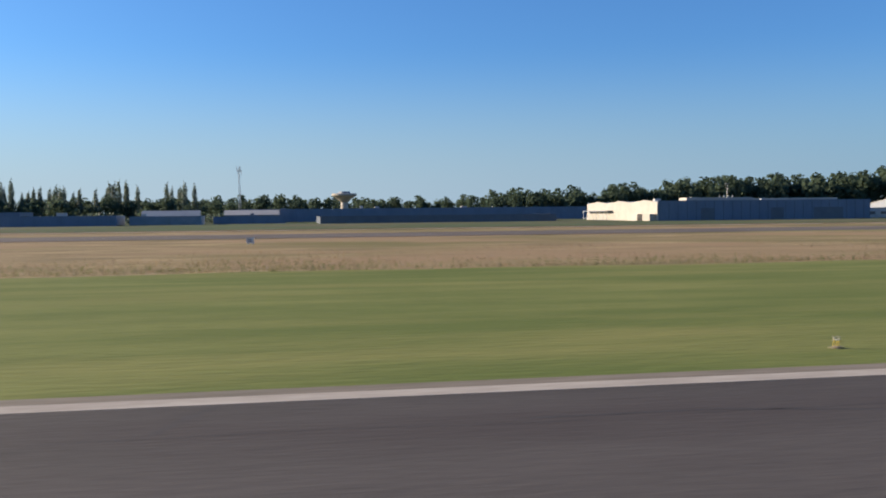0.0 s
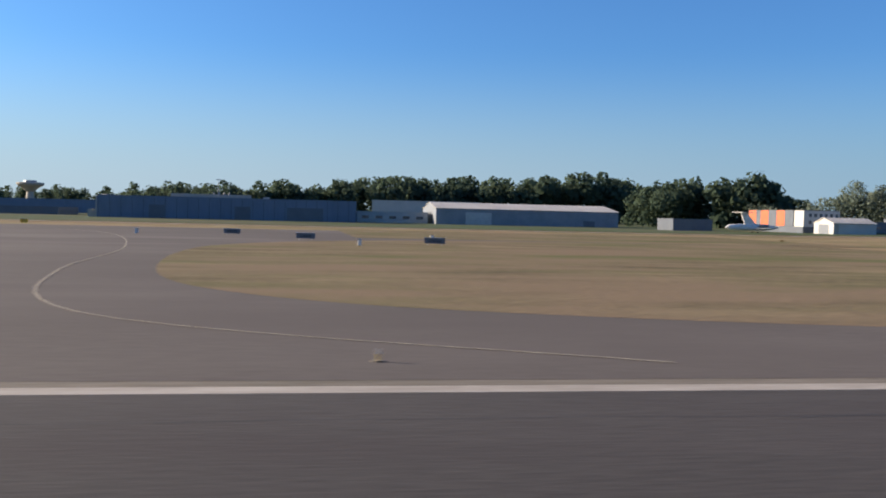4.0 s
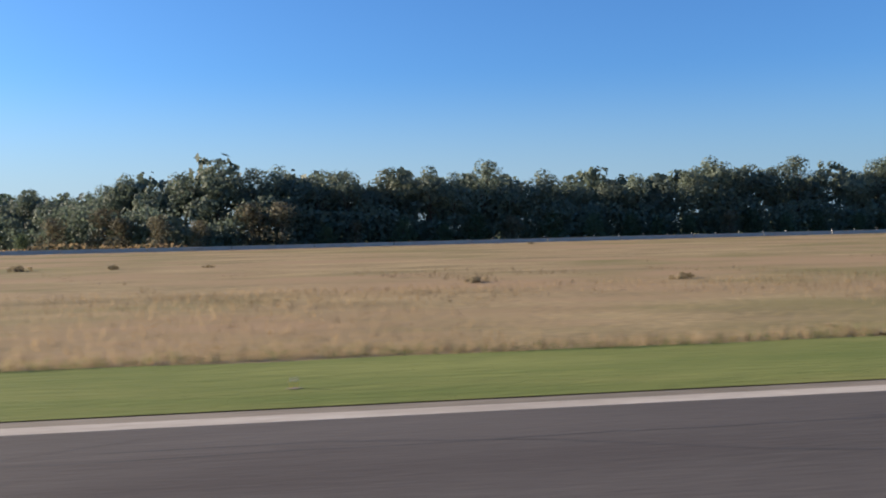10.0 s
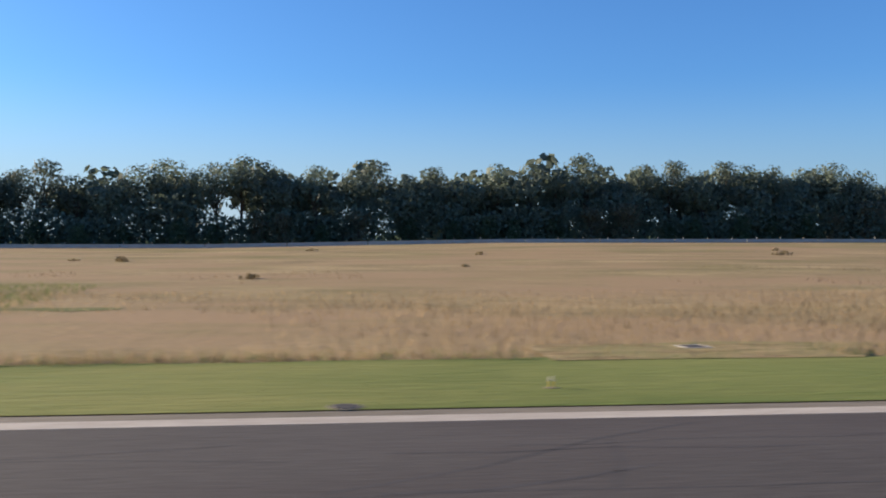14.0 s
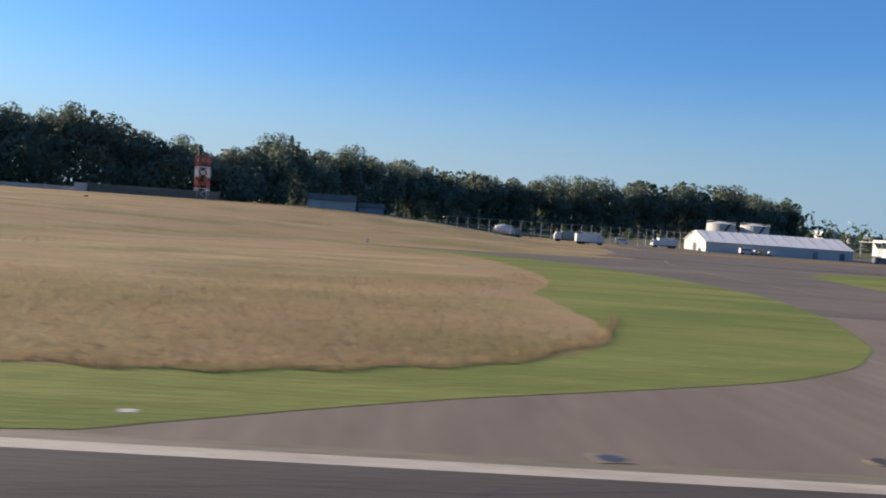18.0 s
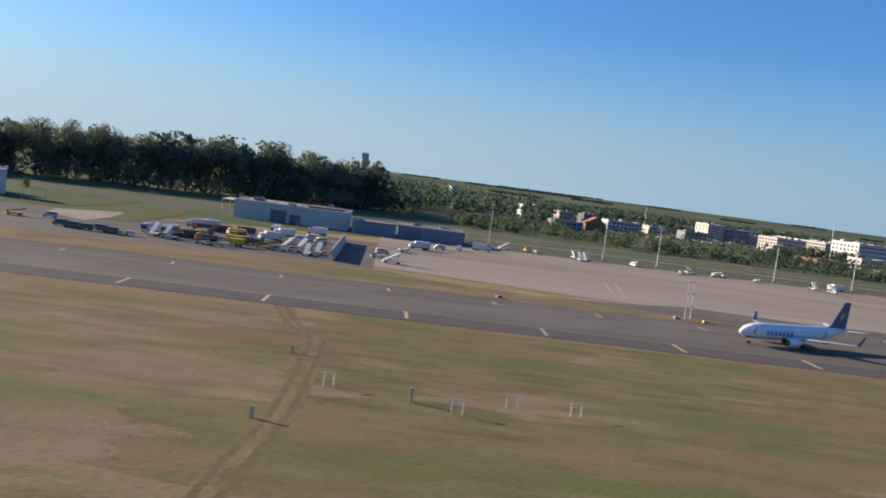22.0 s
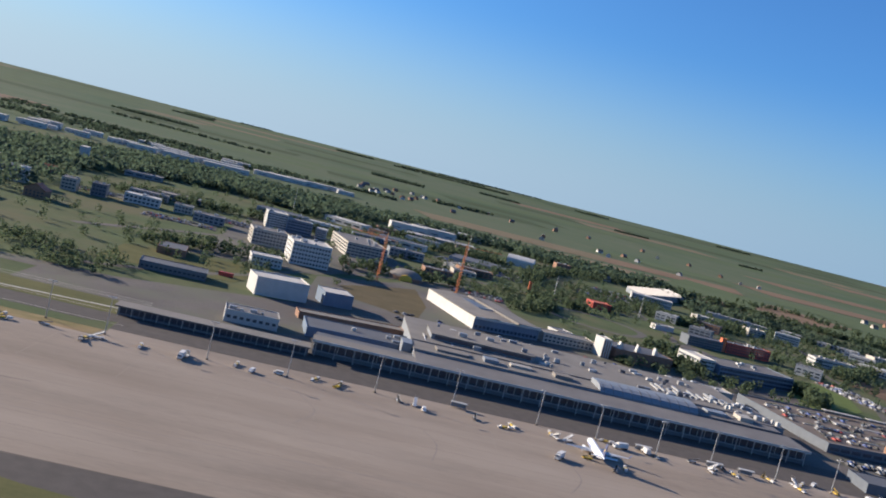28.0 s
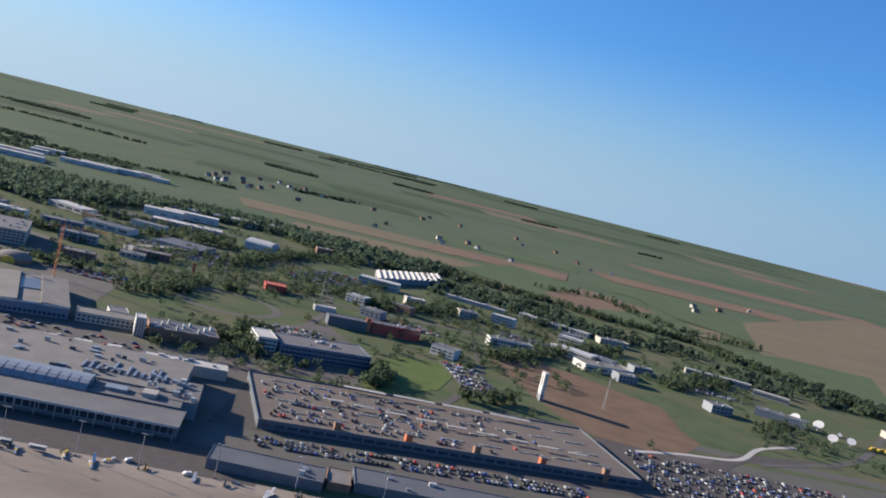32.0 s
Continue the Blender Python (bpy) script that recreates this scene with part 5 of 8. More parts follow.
for a, b_, m in ((14, 20.1, orange_clad), (4.5, 10.5, orange_clad), (-7.5, -1.5, orange_clad), (10.6, 13.9, dark_clad), (-1.4, 4.4, dark_clad), (-13.5, -7.6, dark_clad)):
    part("facade_panel", box(bmesh.new(), -7.3, -6.9, a, b_, 2.9, 8.7), m, t)
part("plinth", box(bmesh.new(), -7.2, -6.9, -20, 20, -.5, 2.8), dark_clad, t)
part("plinth", box(bmesh.new(), -6.8, 7.1, -20.25, -19.9, -.5, 2.8), dark_clad, t)
windows(t, "-y", -5.5, 6.8, 3.2, 8.2, -20, 6, 2, 0.5, 0.5)
gable("storage_hangar", "small white storage hangar with a pitched metal roof", "hangar", 410.4, 426.2, 291, 303, 3.7, 5.4, white_clad, roof_white, doors=(("-y", -7.4, -6.0, 3.4, cream_clad), ("-x", -3, 3, 3.2, grey_clad)), ribs=6)
block("shed", "low dark flat-roofed shed", "shed", 436, 462, 320, 336, 4.0, dark_clad, roof_dark, parapet=0.2, win=(("-y", 6, 1, .3, .7, .5, .6),))
block("shed", "low dark flat-roofed shed with a grey upper storey", "shed", 461, 482, 318, 338, 5.0, dark_clad, roof_dark, parapet=0.25, win=(("-y", 4, 1, .3, .7, .5, .6),))
block("shed", "open black shed with a pale roof edge", "shed", 370, 385.5, 330, 345, 4.2, dark_clad, roof_white, parapet=0.3)
# airfield signs and boxes in the grass


def post_sign(x, y, label, board, w, h, rz, z=0.0, legs=0.25):
    t = thing("airfield_sign", x, y, z, rz, label, "sign")
    part("board", box(bmesh.new(), -0.12, 0.12, -w / 2, w / 2, legs, legs + h), board, t)
    part("frame", box(bmesh.new(), -0.15, 0.15, -w / 2 - .05, w / 2 + .05, legs + h + 0.003, legs + h + 0.07), steel, t)
    for s in (-1, 1):
        part("leg", tube(bmesh.new(), (0, s * w * .35, -0.1), (0, s * w * .35, legs), 0.05, n=6), steel, t)
    for k in range(2):
        part("bar", box(bmesh.new(), -0.13, -0.121, -w * .3, w * .3, legs + h * (.3 + .3 * k), legs + h * (.42 + .3 * k)), tyre, t)
    return t


post_sign(329, 33.6, "small grey airfield sign standing in the grass", steel, 1.2, 0.5, 0)
post_sign(1085.3, 33.6, "yellow airfield direction sign standing in the grass", yellow_steel, 2.6, 0.9, 0)
post_sign(-3.4, 130, "white marker board in the dry meadow", white_steel, 1.0, 0.7, 80)
post_sign(176, 205, "yellow marker board beside the taxiway", yellow_steel, 1.4, 0.8, 85)
for x, y in ((232, 130), (248, 118), (138, 178), (221, 150)):
    post_sign(x, y, "dark low taxiway sign beside the asphalt", dark_clad, 2.6, 0.7, 75)
for x, y, z in ((1120.8, 151.5, 0), (1108, 189, 1.0), (238, 112, 0), (251, 140, 0), (207, 148, 0), (1216, 130, 0), (1232, 150, 0)):
    t = thing("marker_post", x, y, z, label="short white edge marker post", category="post", group="edge markers")
    part("post", box(bmesh.new(), -.22, .22, -.22, .22, -.2, .75), white_steel, t)
    part("cap", box(bmesh.new(), -.26, .26, -.26, .26, .753, .83), steel, t)


def edge_light(x, y):
    t = thing("runway_light", x, y, 0.04, label="small elevated runway edge light in the grass", category="runway light", group="runway edge lights")
    part("plate", tube(bmesh.new(), (0, 0, 0), (0, 0, 0.05), 0.16, n=10), kerb_grey, t)
    part("stem", tube(bmesh.new(), (0, 0, .05), (0, 0, .22), 0.03, n=6), yellow_steel, t)
    part("lens", tube(bmesh.new(), (0, 0, .22), (0, 0, .34), 0.05, 0.03, n=8), cream_clad, t)
    return t


for x in (-44, 15.5, 69.6, 123.7, 232, 291, 350.1, 409, 468.4, 527.4, 590, 655, 720.3, 788, 855.5, 985, 1050):
    edge_light(x, 24.3)
for i, (x, y) in enumerate(((908.9, 25.4), (1091.7, 24.2), (1087, 31.0), (781.7, 33.3), (863.3, 33.6), (530.5, 33.2))):
    t = thing("drain_cover", x, y, 0.075, 3, "dark square drain pit with a pale concrete rim", "drain", "drain pits")
    for q in ((-.55, .55, -.48, -.41), (-.55, .55, .41, .48), (-.55, -.48, -.405, .405), (.48, .55, -.405, .405)):
        part("rim", box(bmesh.new(), *q, -.1, .035), pale_wall, t)
    part("grate", box(bmesh.new(), -.475, .475, -.4, .4, -.1, .02), rubber, t)
for x, y in ((533.2, 22.15), (402, 22.15), (778.3, 21.95), (850, 21.95), (920.6, 22.15), (98, 22.8), (1137, 23.0), (640, 22.15)):
    t = thing("manhole", x, y, 0.03, label="round dark manhole cover beside the runway", category="manhole", group="manholes")
    part("ring", tube(bmesh.new(), (0, 0, 0), (0, 0, .05), 0.42, n=16), kerb_grey, t)
    part("cover", tube(bmesh.new(), (0, 0, .051), (0, 0, .065), 0.32, n=16), rubber, t)
# strips of cut straw with bare edges in the meadow
random.seed(17)
cut_straw = mat("cut_straw", (0.37, 0.275, 0.15), (0.16, 0.12, 0.062), scale=1.3, fine=6, rough=0.95, stretch=(0.4, 1, 1), bump=1.0, big=(0.22, 0.20, 0.09), bigscale=0.3, spec=0.05)
for x, w in ((443, 11), (525, 11), (611, 11), (696, 11), (776, 11), (857, 11), (916, 11), (1004.5, 11)):
    far_ = smooth_line([(x + w + 3, 34.4), (x + w * .7, 35.3), (x + w * .4, 34.7), (x, 34.9)], 4)
    flat("mown_patch", [(x, 30.0), (x + w * .5, 30.1), (x + w, 30.0), *far_], 0.088, cut_straw, "patch of cut straw at the edge of the meadow")
# low two-legged light frames by the verge
for x, y in ((122.7, 37.8), (123.4, 46.7), (124.1, 56.2), (124.9, 66.0)):
    t = thing("approach_light", x, y, 0.06, label="low white two-legged frame with a brown top in the grass", category="light stand", group="light frames")
    for k in (-.5, .5):
        part("leg", tube(bmesh.new(), (k, 0, -.1), (k * .8, 0, 0.62), 0.06, 0.05, 8), white_steel, t)
        part("foot", tube(bmesh.new(), (k, 0, -.02), (k, 0, .06), 0.13, n=8), kerb_grey, t)
    part("crossbar", box(bmesh.new(), -.72, .72, -.1, .1, 0.62, 0.70), bark, t, "weathered brown top bar")

# mast and water towers
t = thing("radio_mast", -21, 577, 0, label="slender radio mast with antennas near the top", category="mast")
for a in range(3):
    q = (math.cos(a * 2.094) * 1.0, math.sin(a * 2.094) * 1.0)
    part("leg", tube(bmesh.new(), (q[0], q[1], -.5), (q[0] * .3, q[1] * .3, 33), 0.16, 0.1, 6), steel, t)
bm = bmesh.new()
for k in range(22):
    z, s = k * 1.5, 1 - k / 22 * .7
    p = [(math.cos(a * 2.094) * s, math.sin(a * 2.094) * s) for a in range(3)]
    for a in range(3):
        tube(bm, (*p[a], z), (*p[(a + 1) % 3], z + 1.5), 0.06, n=4, cap=False)
part("bracing", bm, steel, t)
for k in range(6):
    a = k * 1.047
    part("antenna", box(bmesh.new(), math.cos(a) * 1.2 - .18, math.cos(a) * 1.2 + .18, math.sin(a) * 1.2 - .18, math.sin(a) * 1.2 + .18, 28.5 + (k % 2) * 2, 31.5 + (k % 2) * 2), white_steel, t)


def water_tower(x, y, h, r, label, cap=True):
    t = thing("water_tower", x, y, 0, label=label, category="water tower")
    part("stem", tube(bmesh.new(), (0, 0, -.5), (0, 0, h * .60), r * .34, r * .28, 16), cream_clad, t)
    rings = [[(math.cos(k * math.tau / 20) * rr, math.sin(k * math.tau / 20) * rr, z) for k in range(20)] for rr, z in ((r * .29, h * .56), (r * .6, h * .68), (r * .95, h * .76), (r, h * .79), (r, h * .83), (r * .9, h * .84))]
    part("tank", loft(bmesh.new(), rings), cream_clad, t)
    if cap:
        part("top_storey", box(bmesh.new(), -r * .62, r * .62, -r * .62, r * .62, h * .842, h), white_clad, t, "white square top storey")
    else:
        part("rail", tube(bmesh.new(), (0, 0, h * .842), (0, 0, h * .9), r * .5, r * .45, 12), grey_clad, t)
    return t


water_tower(50.5, 700, 23.5, 9.2, "wide bowl-shaped concrete water tower behind trees", False)
water_tower(1386, 938, 44, 5.6, "slender concrete water tower with a white square top above the wood")

# ---- perimeter wall with posts ----
for i in range(25):
    x0 = 486 + i * 22.2
    za, zb = float(hgt(x0, 262)), float(hgt(x0 + 22, 262))
    me_pts = [(x0, za - .5), (x0 + 22, zb - .5), (x0 + 22, zb + 1.05), (x0, za + 1.05)]
    solid("perimeter_wall", prism(bmesh.new(), me_pts, "y", 262, 262.3), pale_wall, "low pale concrete perimeter wall", kind="structure")
for i in range(54):
    x = 640 + i * 7.5
    z = float(hgt(x, 262.5))
    t = thing("fence_post", x, 262.55, z, label="thin pale perimeter fence post", category="post", group="perimeter fence posts")
    part("post", box(bmesh.new(), -.06, .06, -.06, .06, -.2, 1.6), steel, t)
t = thing("fence_gate_box", 566, 259, float(hgt(566, 259)), label="small pale cabinet at the perimeter wall", category="cabinet")
part("body", box(bmesh.new(), -2.2, 1.6, -.6, .6, -.3, 0.9), cream_clad, t)
part("lid", box(bmesh.new(), -2.3, 1.7, -.7, .7, .903, 1.0), white_steel, t)

# blast wall, lattice tower and hut on the rise
t = thing("blast_wall", 1059, 264.5, float(hgt(1059, 262)) - 0.8, 12, "long grey concrete blast wall with a white end", "wall")
for i in range(11):
    part("panel", box(bmesh.new(), -17.5 + i * 3.2, -17.5 + i * 3.2 + 3.14, -.3, .3, -.5, 3.1), kerb_grey, t)
part("end_block", box(bmesh.new(), -20.6, -17.52, -2.2, 2.2, -.5, 3.0), white_clad, t, "white end block")
t = thing("lattice_tower", 1071, 268.5, float(hgt(1071, 268)), label="red and white lattice tower with a platform", category="tower")
for lv in range(4):
    z0, z1 = lv * 3.0, lv * 3.0 + 3.0
    m = white_steel if lv % 2 == 0 else red_steel
    bm = bmesh.new()
    for sx in (-1, 1):
        for sy in (-1, 1):
            tube(bm, (sx * 1.7, sy * 1.7, z0), (sx * 1.7, sy * 1.7, z1), 0.16, n=6)
    for sx, sy, ex, ey in ((-1, -1, 1, -1), (1, -1, 1, 1), (1, 1, -1, 1), (-1, 1, -1, -1)):
        tube(bm, (sx * 1.7, sy * 1.7, z0), (ex * 1.7, ey * 1.7, z1), 0.09, n=5)
        tube(bm, (ex * 1.7, ey * 1.7, z0), (sx * 1.7, sy * 1.7, z1), 0.09, n=5)
        tube(bm, (sx * 1.7, sy * 1.7, z1), (ex * 1.7, ey * 1.7, z1), 0.11, n=5)
    part("lattice_section", bm, m, t)
part("platform", box(bmesh.new(), -2.1, 2.1, -2.1, 2.1, 10.2, 10.4), red_steel, t)
for sx in (-1, 1):
    part("antenna", tube(bmesh.new(), (sx * 1.5, 0, 10.4), (sx * 1.5, 0, 13.4), 0.08, n=6), white_steel, t)
gable("hut", "low hut with a brown hipped roof on the rise", "hut", 1098, 1113, 299, 309, 2.4, 4.2, cream_clad, mat("brown_roof", (0.16, 0.12, 0.09), (0.12, 0.09, 0.07), scale=0.3), doors=(("-y", -6.5, -3.5, 2.0, white_clad),))
gable("hut", "small open shelter with a brown roof", "hut", 1114, 1122, 303, 310, 1.8, 3.0, grey_clad, mat("brown_roof", (0.16, 0.12, 0.09)))

# ---- tent hangar, tanks, fence ----
t = gable("tent_hangar", "long white tent hangar with a bright gabled end", "tent hangar", 1216, 1260, 268, 288, 3.0, 6.0, white_clad, mat("white_canvas", (0.70, 0.68, 0.66), (0.60, 0.59, 0.58), scale=0.3, rough=0.7), ribs=11, doors=(("-x", -1.5, 1.5, 2.4, dark_clad), ("-y", 10, 11.4, 2.1, grey_clad), ("-y", 18, 19.5, 2.1, dark_clad)))
for i, (x, y, r) in enumerate(((1251.5, 356, 5.4), (1264, 354, 5.4), (1257.5, 368, 4.6))):
    t = thing("fuel_tank", x, y, 0, label="white cylindrical fuel storage tank with a ladder", category="tank", group="fuel tanks")
    hh = 9.3 if r > 5 else 6.5
    part("shell", tube(bmesh.new(), (0, 0, -.3), (0, 0, hh), r, n=28), white_clad, t)
    part("roof", tube(bmesh.new(), (0, 0, hh + .004), (0, 0, hh + .9), r, r * .15, 28), white_clad, t)
    bm = bmesh.new()
    for k in range(28):
        a0, a1 = k * math.tau / 28, (k + 1) * math.tau / 28
        tube(bm, (math.cos(a0) * r, math.sin(a0) * r, hh + .9), (math.cos(a1) * r, math.sin(a1) * r, hh + .9), 0.06, n=4)
        tube(bm, (math.cos(a0) * r, math.sin(a0) * r, hh), (math.cos(a0) * r, math.sin(a0) * r, hh + .9), 0.05, n=4)
    part("railing", bm, steel, t)
    part("stair", prism(bmesh.new(), [(-r - .1, 0), (-r + .9, 0), (r * .2 + .9, hh), (r * .2, hh)], "y", -r - .55, -r - .02), dark_steel, t)
for i in range(31):
    x = 1150 + i * 8.1
    t = thing("fence_post", x, 318 + np.interp(x, [1150, 1400], [0, 50]), 0, label="thin steel fence post behind the yard", category="post", group="yard fence posts")
    part("post", tube(bmesh.new(), (0, 0, -.3), (0, 0, 3.6), 0.09, n=6), steel, t)
# sheds and portal by the yard
t = block("maintenance_shed", "long grey shed with a white end wall and canopy", "shed", 1347.5, 1395, 391, 423, 7.4, mat("light_grey_cladding", (0.46, 0.47, 0.47), (0.38, 0.39, 0.40), scale=0.3, fine=6, rough=0.5, vary=0.05), roof_grey, parapet=0.2, extras=4, seed=3)
part("end_wall", box(bmesh.new(), -23.5, -23.26, -15.9, 4, 0, 7.1), white_clad, t, "sunlit white end wall")
part("canopy", box(bmesh.new(), -31, -23.55, -6, 15, 6.2, 6.5), roof_white, t)
for yy in (-5, 14):
    part("canopy_post", tube(bmesh.new(), (-30.5, yy, 0), (-30.5, yy, 6.2), 0.15, n=6), steel, t)
part("door", box(bmesh.new(), -8.5, -2, -16.1, -15.9, 0, 5.2), dark_clad, t)
part("door", box(bmesh.new(), -0.5, 4, -16.1, -15.9, 0, 4.0), dark_clad, t)
part("roof_step", box(bmesh.new(), 6, 20, -9, 6, 7.21, 8.2), roof_grey, t)
for k in range(4):
    part("rooflight", box(bmesh.new(), -20 + k * 6, -16 + k * 6, -2, 6, 7.21, 7.55), roof_white, t)
t = block("maintenance_shed", "grey flat-roofed shed beside the apron", "shed", 1416, 1444, 388, 415, 5.4, blue_clad, roof_grey, parapet=0.2, extras=3, seed=6)
part("door", box(bmesh.new(), -11, -4, -13.6, -13.4, 0, 4.2), dark_clad, t)
t = block("portal_building", "blue-grey box building with a white edge", "shed", 1397, 1415, 386, 397, 5.2, blue_clad, roof_white, parapet=0.4)
part("edge_frame", box(bmesh.new(), -8.4, -7.9, -5.75, -5.5, 0, 5.2), white_clad, t)
for pts in ([(1322, 302), (1319, 350), (1321, 402), (1333, 366), (1331, 303)], [(1284, 330), (1292, 372), (1300, 412), (1306, 400), (1301, 345), (1292, 328)], [(1262, 312), (1270, 330), (1282, 325), (1276, 310)]):
    flat("lawn", smooth_line(pts, 3), 0.16, lawn, "small green lawn beside the yard")
flat("yard_pad", [(1301, 317), (1317, 338), (1322, 326), (1321, 286), (1305, 298)], 0.15, concrete, "pale concrete pad beside the lawn")
# screen that keeps the jets' blast off the yard
t = thing("blast_screen", 1397, 294, 0.1, 90, "long leaning metal blast screen with a pale top rail", "blast screen")
for k in range(12):
    u = -36 + k * 6
    part("panel", prism(bmesh.new(), [(-.9, 0), (.02, 2.7), (.12, 2.66), (-.8, 0)], "x", u + .05, u + 5.95), grey_clad, t)
    part("strut", tube(bmesh.new(), (u + 3, 1.3, 0), (u + 3, .1, 2.4), .07, n=6), steel, t)
part("top_rail", box(bmesh.new(), -36, 36, -.06, .2, 2.71, 2.86), white_clad, t)

# ---- aircraft ----


def wing_half(bm, side, root, tip, thick0, thick1):
    """A tapered wing from root (x_lead, x_trail, y, z) to tip."""
    rings = []
    for (xl, xt, y, z), th in ((root, thick0), (tip, thick1)):
        c = xt - xl
        rings.append([(xl, side * y, z), (xl + c * .25, side * y, z + th), (xl + c * .6, side * y, z + th * .8), (xt, side * y, z + .03), (xt, side * y, z - .03), (xl + c * .5, side * y, z - th * .6), (xl + c * .15, side * y, z - th * .6)])
    loft(bm, rings)
    return bm


def airliner(x, y, rz, label, z=0.0):
    t = thing("airliner", x, y, z, rz, label, "airplane", "airliners")
    stations = ((-19.0, .15, 3.05), (-18.4, .75, 3.05), (-17.2, 1.35, 3.15), (-15.4, 1.8, 3.3), (-12.5, 2.0, 3.4), (-8, 2.02, 3.4), (0, 2.02, 3.4), (7, 2.02, 3.4), (10.5, 1.85, 3.6), (14, 1.35, 4.0), (17.5, .75, 4.4), (20.0, .25, 4.7))
    rings = [[(sx, math.cos(k * math.tau / 20) * r, cz + math.sin(k * math.tau / 20) * r) for k in range(20)] for sx, r, cz in stations]
    body = part("fuselage", loft(bmesh.new(), rings), aero_white, t, smooth=True)
    # the underside's shade, put on as a strip of the tail's navy
    rings = [[(sx, math.cos(a) * (r + .03), cz + math.sin(a) * (r + .03)) for a in [math.pi + .85 + k * (math.pi - 1.7) / 9 for k in range(10)]] for sx, r, cz in stations[2:10]]
    part("belly", loft(bmesh.new(), rings), aero_navy, t, "navy blue strip painted for the shade on the underside", smooth=True)
    for s in (-1, 1):
        bm = wing_half(bmesh.new(), s, (-5.8, 2.0, 1.6, 2.2), (2.6, 4.2, 17.0, 3.6), .42, .12)
        w = part("wing", bm, aero_grey, t)
        part("winglet", loft(bmesh.new(), [[(2.7, s * 16.9, 3.6), (4.2, s * 16.9, 3.6), (4.2, s * 17.1, 3.6), (2.7, s * 17.1, 3.6)], [(4.2, s * 17.7, 6.0), (5.0, s * 17.7, 6.0), (5.0, s * 17.78, 6.0), (4.2, s * 17.78, 6.0)]]), aero_navy, w)
        part("flap_fairing", box(bmesh.new(), 1.5, 3.8, s * 8 - .2, s * 8 + .2, 2.2, 2.6), aero_white, w)
        prof = [(-7.2, .85), (-6.9, 1.08), (-5.5, 1.12), (-3.4, .95), (-2.4, .62)]
        e = part("engine", loft(bmesh.new(), [[(px_, s * 5.0 + math.cos(k * math.tau / 18) * r, 1.55 + math.sin(k * math.tau / 18) * r) for k in range(18)] for px_, r in prof]), aero_white, t, smooth=True)
        part("intake", tube(bmesh.new(), (-7.26, s * 5.0, 1.55), (-7.2, s * 5.0, 1.55), .8, n=18), dark_steel, e)
        part("pylon", box(bmesh.new(), -5.2, -1.6, s * 5.0 - .15, s * 5.0 + .15, 2.3, 2.75), aero_white, e)
        part("stabiliser", wing_half(bmesh.new(), s, (14.6, 18.2, .7, 4.7), (18.4, 20.0, 7.0, 5.4), .16, .07), aero_white, t)
        g = part("main_gear", tube(bmesh.new(), (0.2, s * 2.8, .5), (0.2, s * 2.8, 2.3), .14, n=8), steel, t)
        for k in (-.32, .32):
            part("wheel", tube(bmesh.new(), (0.2, s * 2.8 + k - .16, .56), (0.2, s * 2.8 + k + .16, .56), .56, n=14), tyre, g)
        for k in range(24):
            wx = -14.0 + k * 1.03
            part("cabin_window", box(bmesh.new(), wx - .09, wx + .09, s * 1.985 - .03, s * 1.985 + .03, 3.85, 4.10), glass, body)
        for wx in (-15.6, 9.8):
            part("cabin_door", box(bmesh.new(), wx - .42, wx + .42, s * (1.79 if wx < 0 else 1.92) - .04, s * (1.79 if wx < 0 else 1.92) + .04, 2.7, 4.5), aero_grey, body)
        # plain blue bars where the airline's name stands
        for k in range(7):
            bx = -11.6 + k * 1.4
            part("name_bar", box(bmesh.new(), bx, bx + .85, s * 2.0 - .05, s * 2.0 + .05, 2.7, 3.75), mat("lettering_blue", (0.13, 0.20, 0.46), (0.11, 0.17, 0.40), scale=0.3, rough=0.4), body)
    part("cockpit_window", loft(bmesh.new(), [[(-17.6, -.9, 3.85), (-17.6, .9, 3.85), (-16.95, .95, 4.35), (-16.95, -.95, 4.35)], [(-17.5, -.9, 3.8), (-17.5, .9, 3.8), (-16.8, .95, 4.3), (-16.8, -.95, 4.3)]]), glass, body)
    fin = part("fin", prism(bmesh.new(), [(11.0, 5.0), (13.4, 5.9), (17.6, 12.3), (19.9, 12.3), (19.2, 4.9)], "y", -.16, .16), aero_navy, t, "navy blue tail fin")
    part("emblem", prism(bmesh.new(), [(16.4, 7.6), (16.8, 8.7), (17.5, 9.4), (18.0, 9.1), (17.6, 8.2), (17.0, 7.5)], "y", -.19, .19), aero_yellow, fin, "plain yellow patch")
    g = part("nose_gear", tube(bmesh.new(), (-15.4, 0, .35), (-15.4, 0, 1.9), .1, n=8), steel, t)
    for k in (-.2, .2):
        part("wheel", tube(bmesh.new(), (-15.4, k - .1, .36), (-15.4, k + .1, .36), .36, n=12), tyre, g)
    return t


jet = airliner(1503, 198, 24.5, "white airliner with a navy tail taxiing towards the runway", 0.12)
jet.matrix_basis = at(1503, 198, 0.12, 24.5, 0.85 * S)
jet_b = copy_thing(jet, at(1683, 391, 0.10, -88))
tagged(jet_b, "white airliner with a navy tail parked nose to the terminal")
jet_c = copy_thing(jet, at(1983, 390, 0.10, -92))
tagged(jet_c, "white airliner parked on its stand among service vehicles")

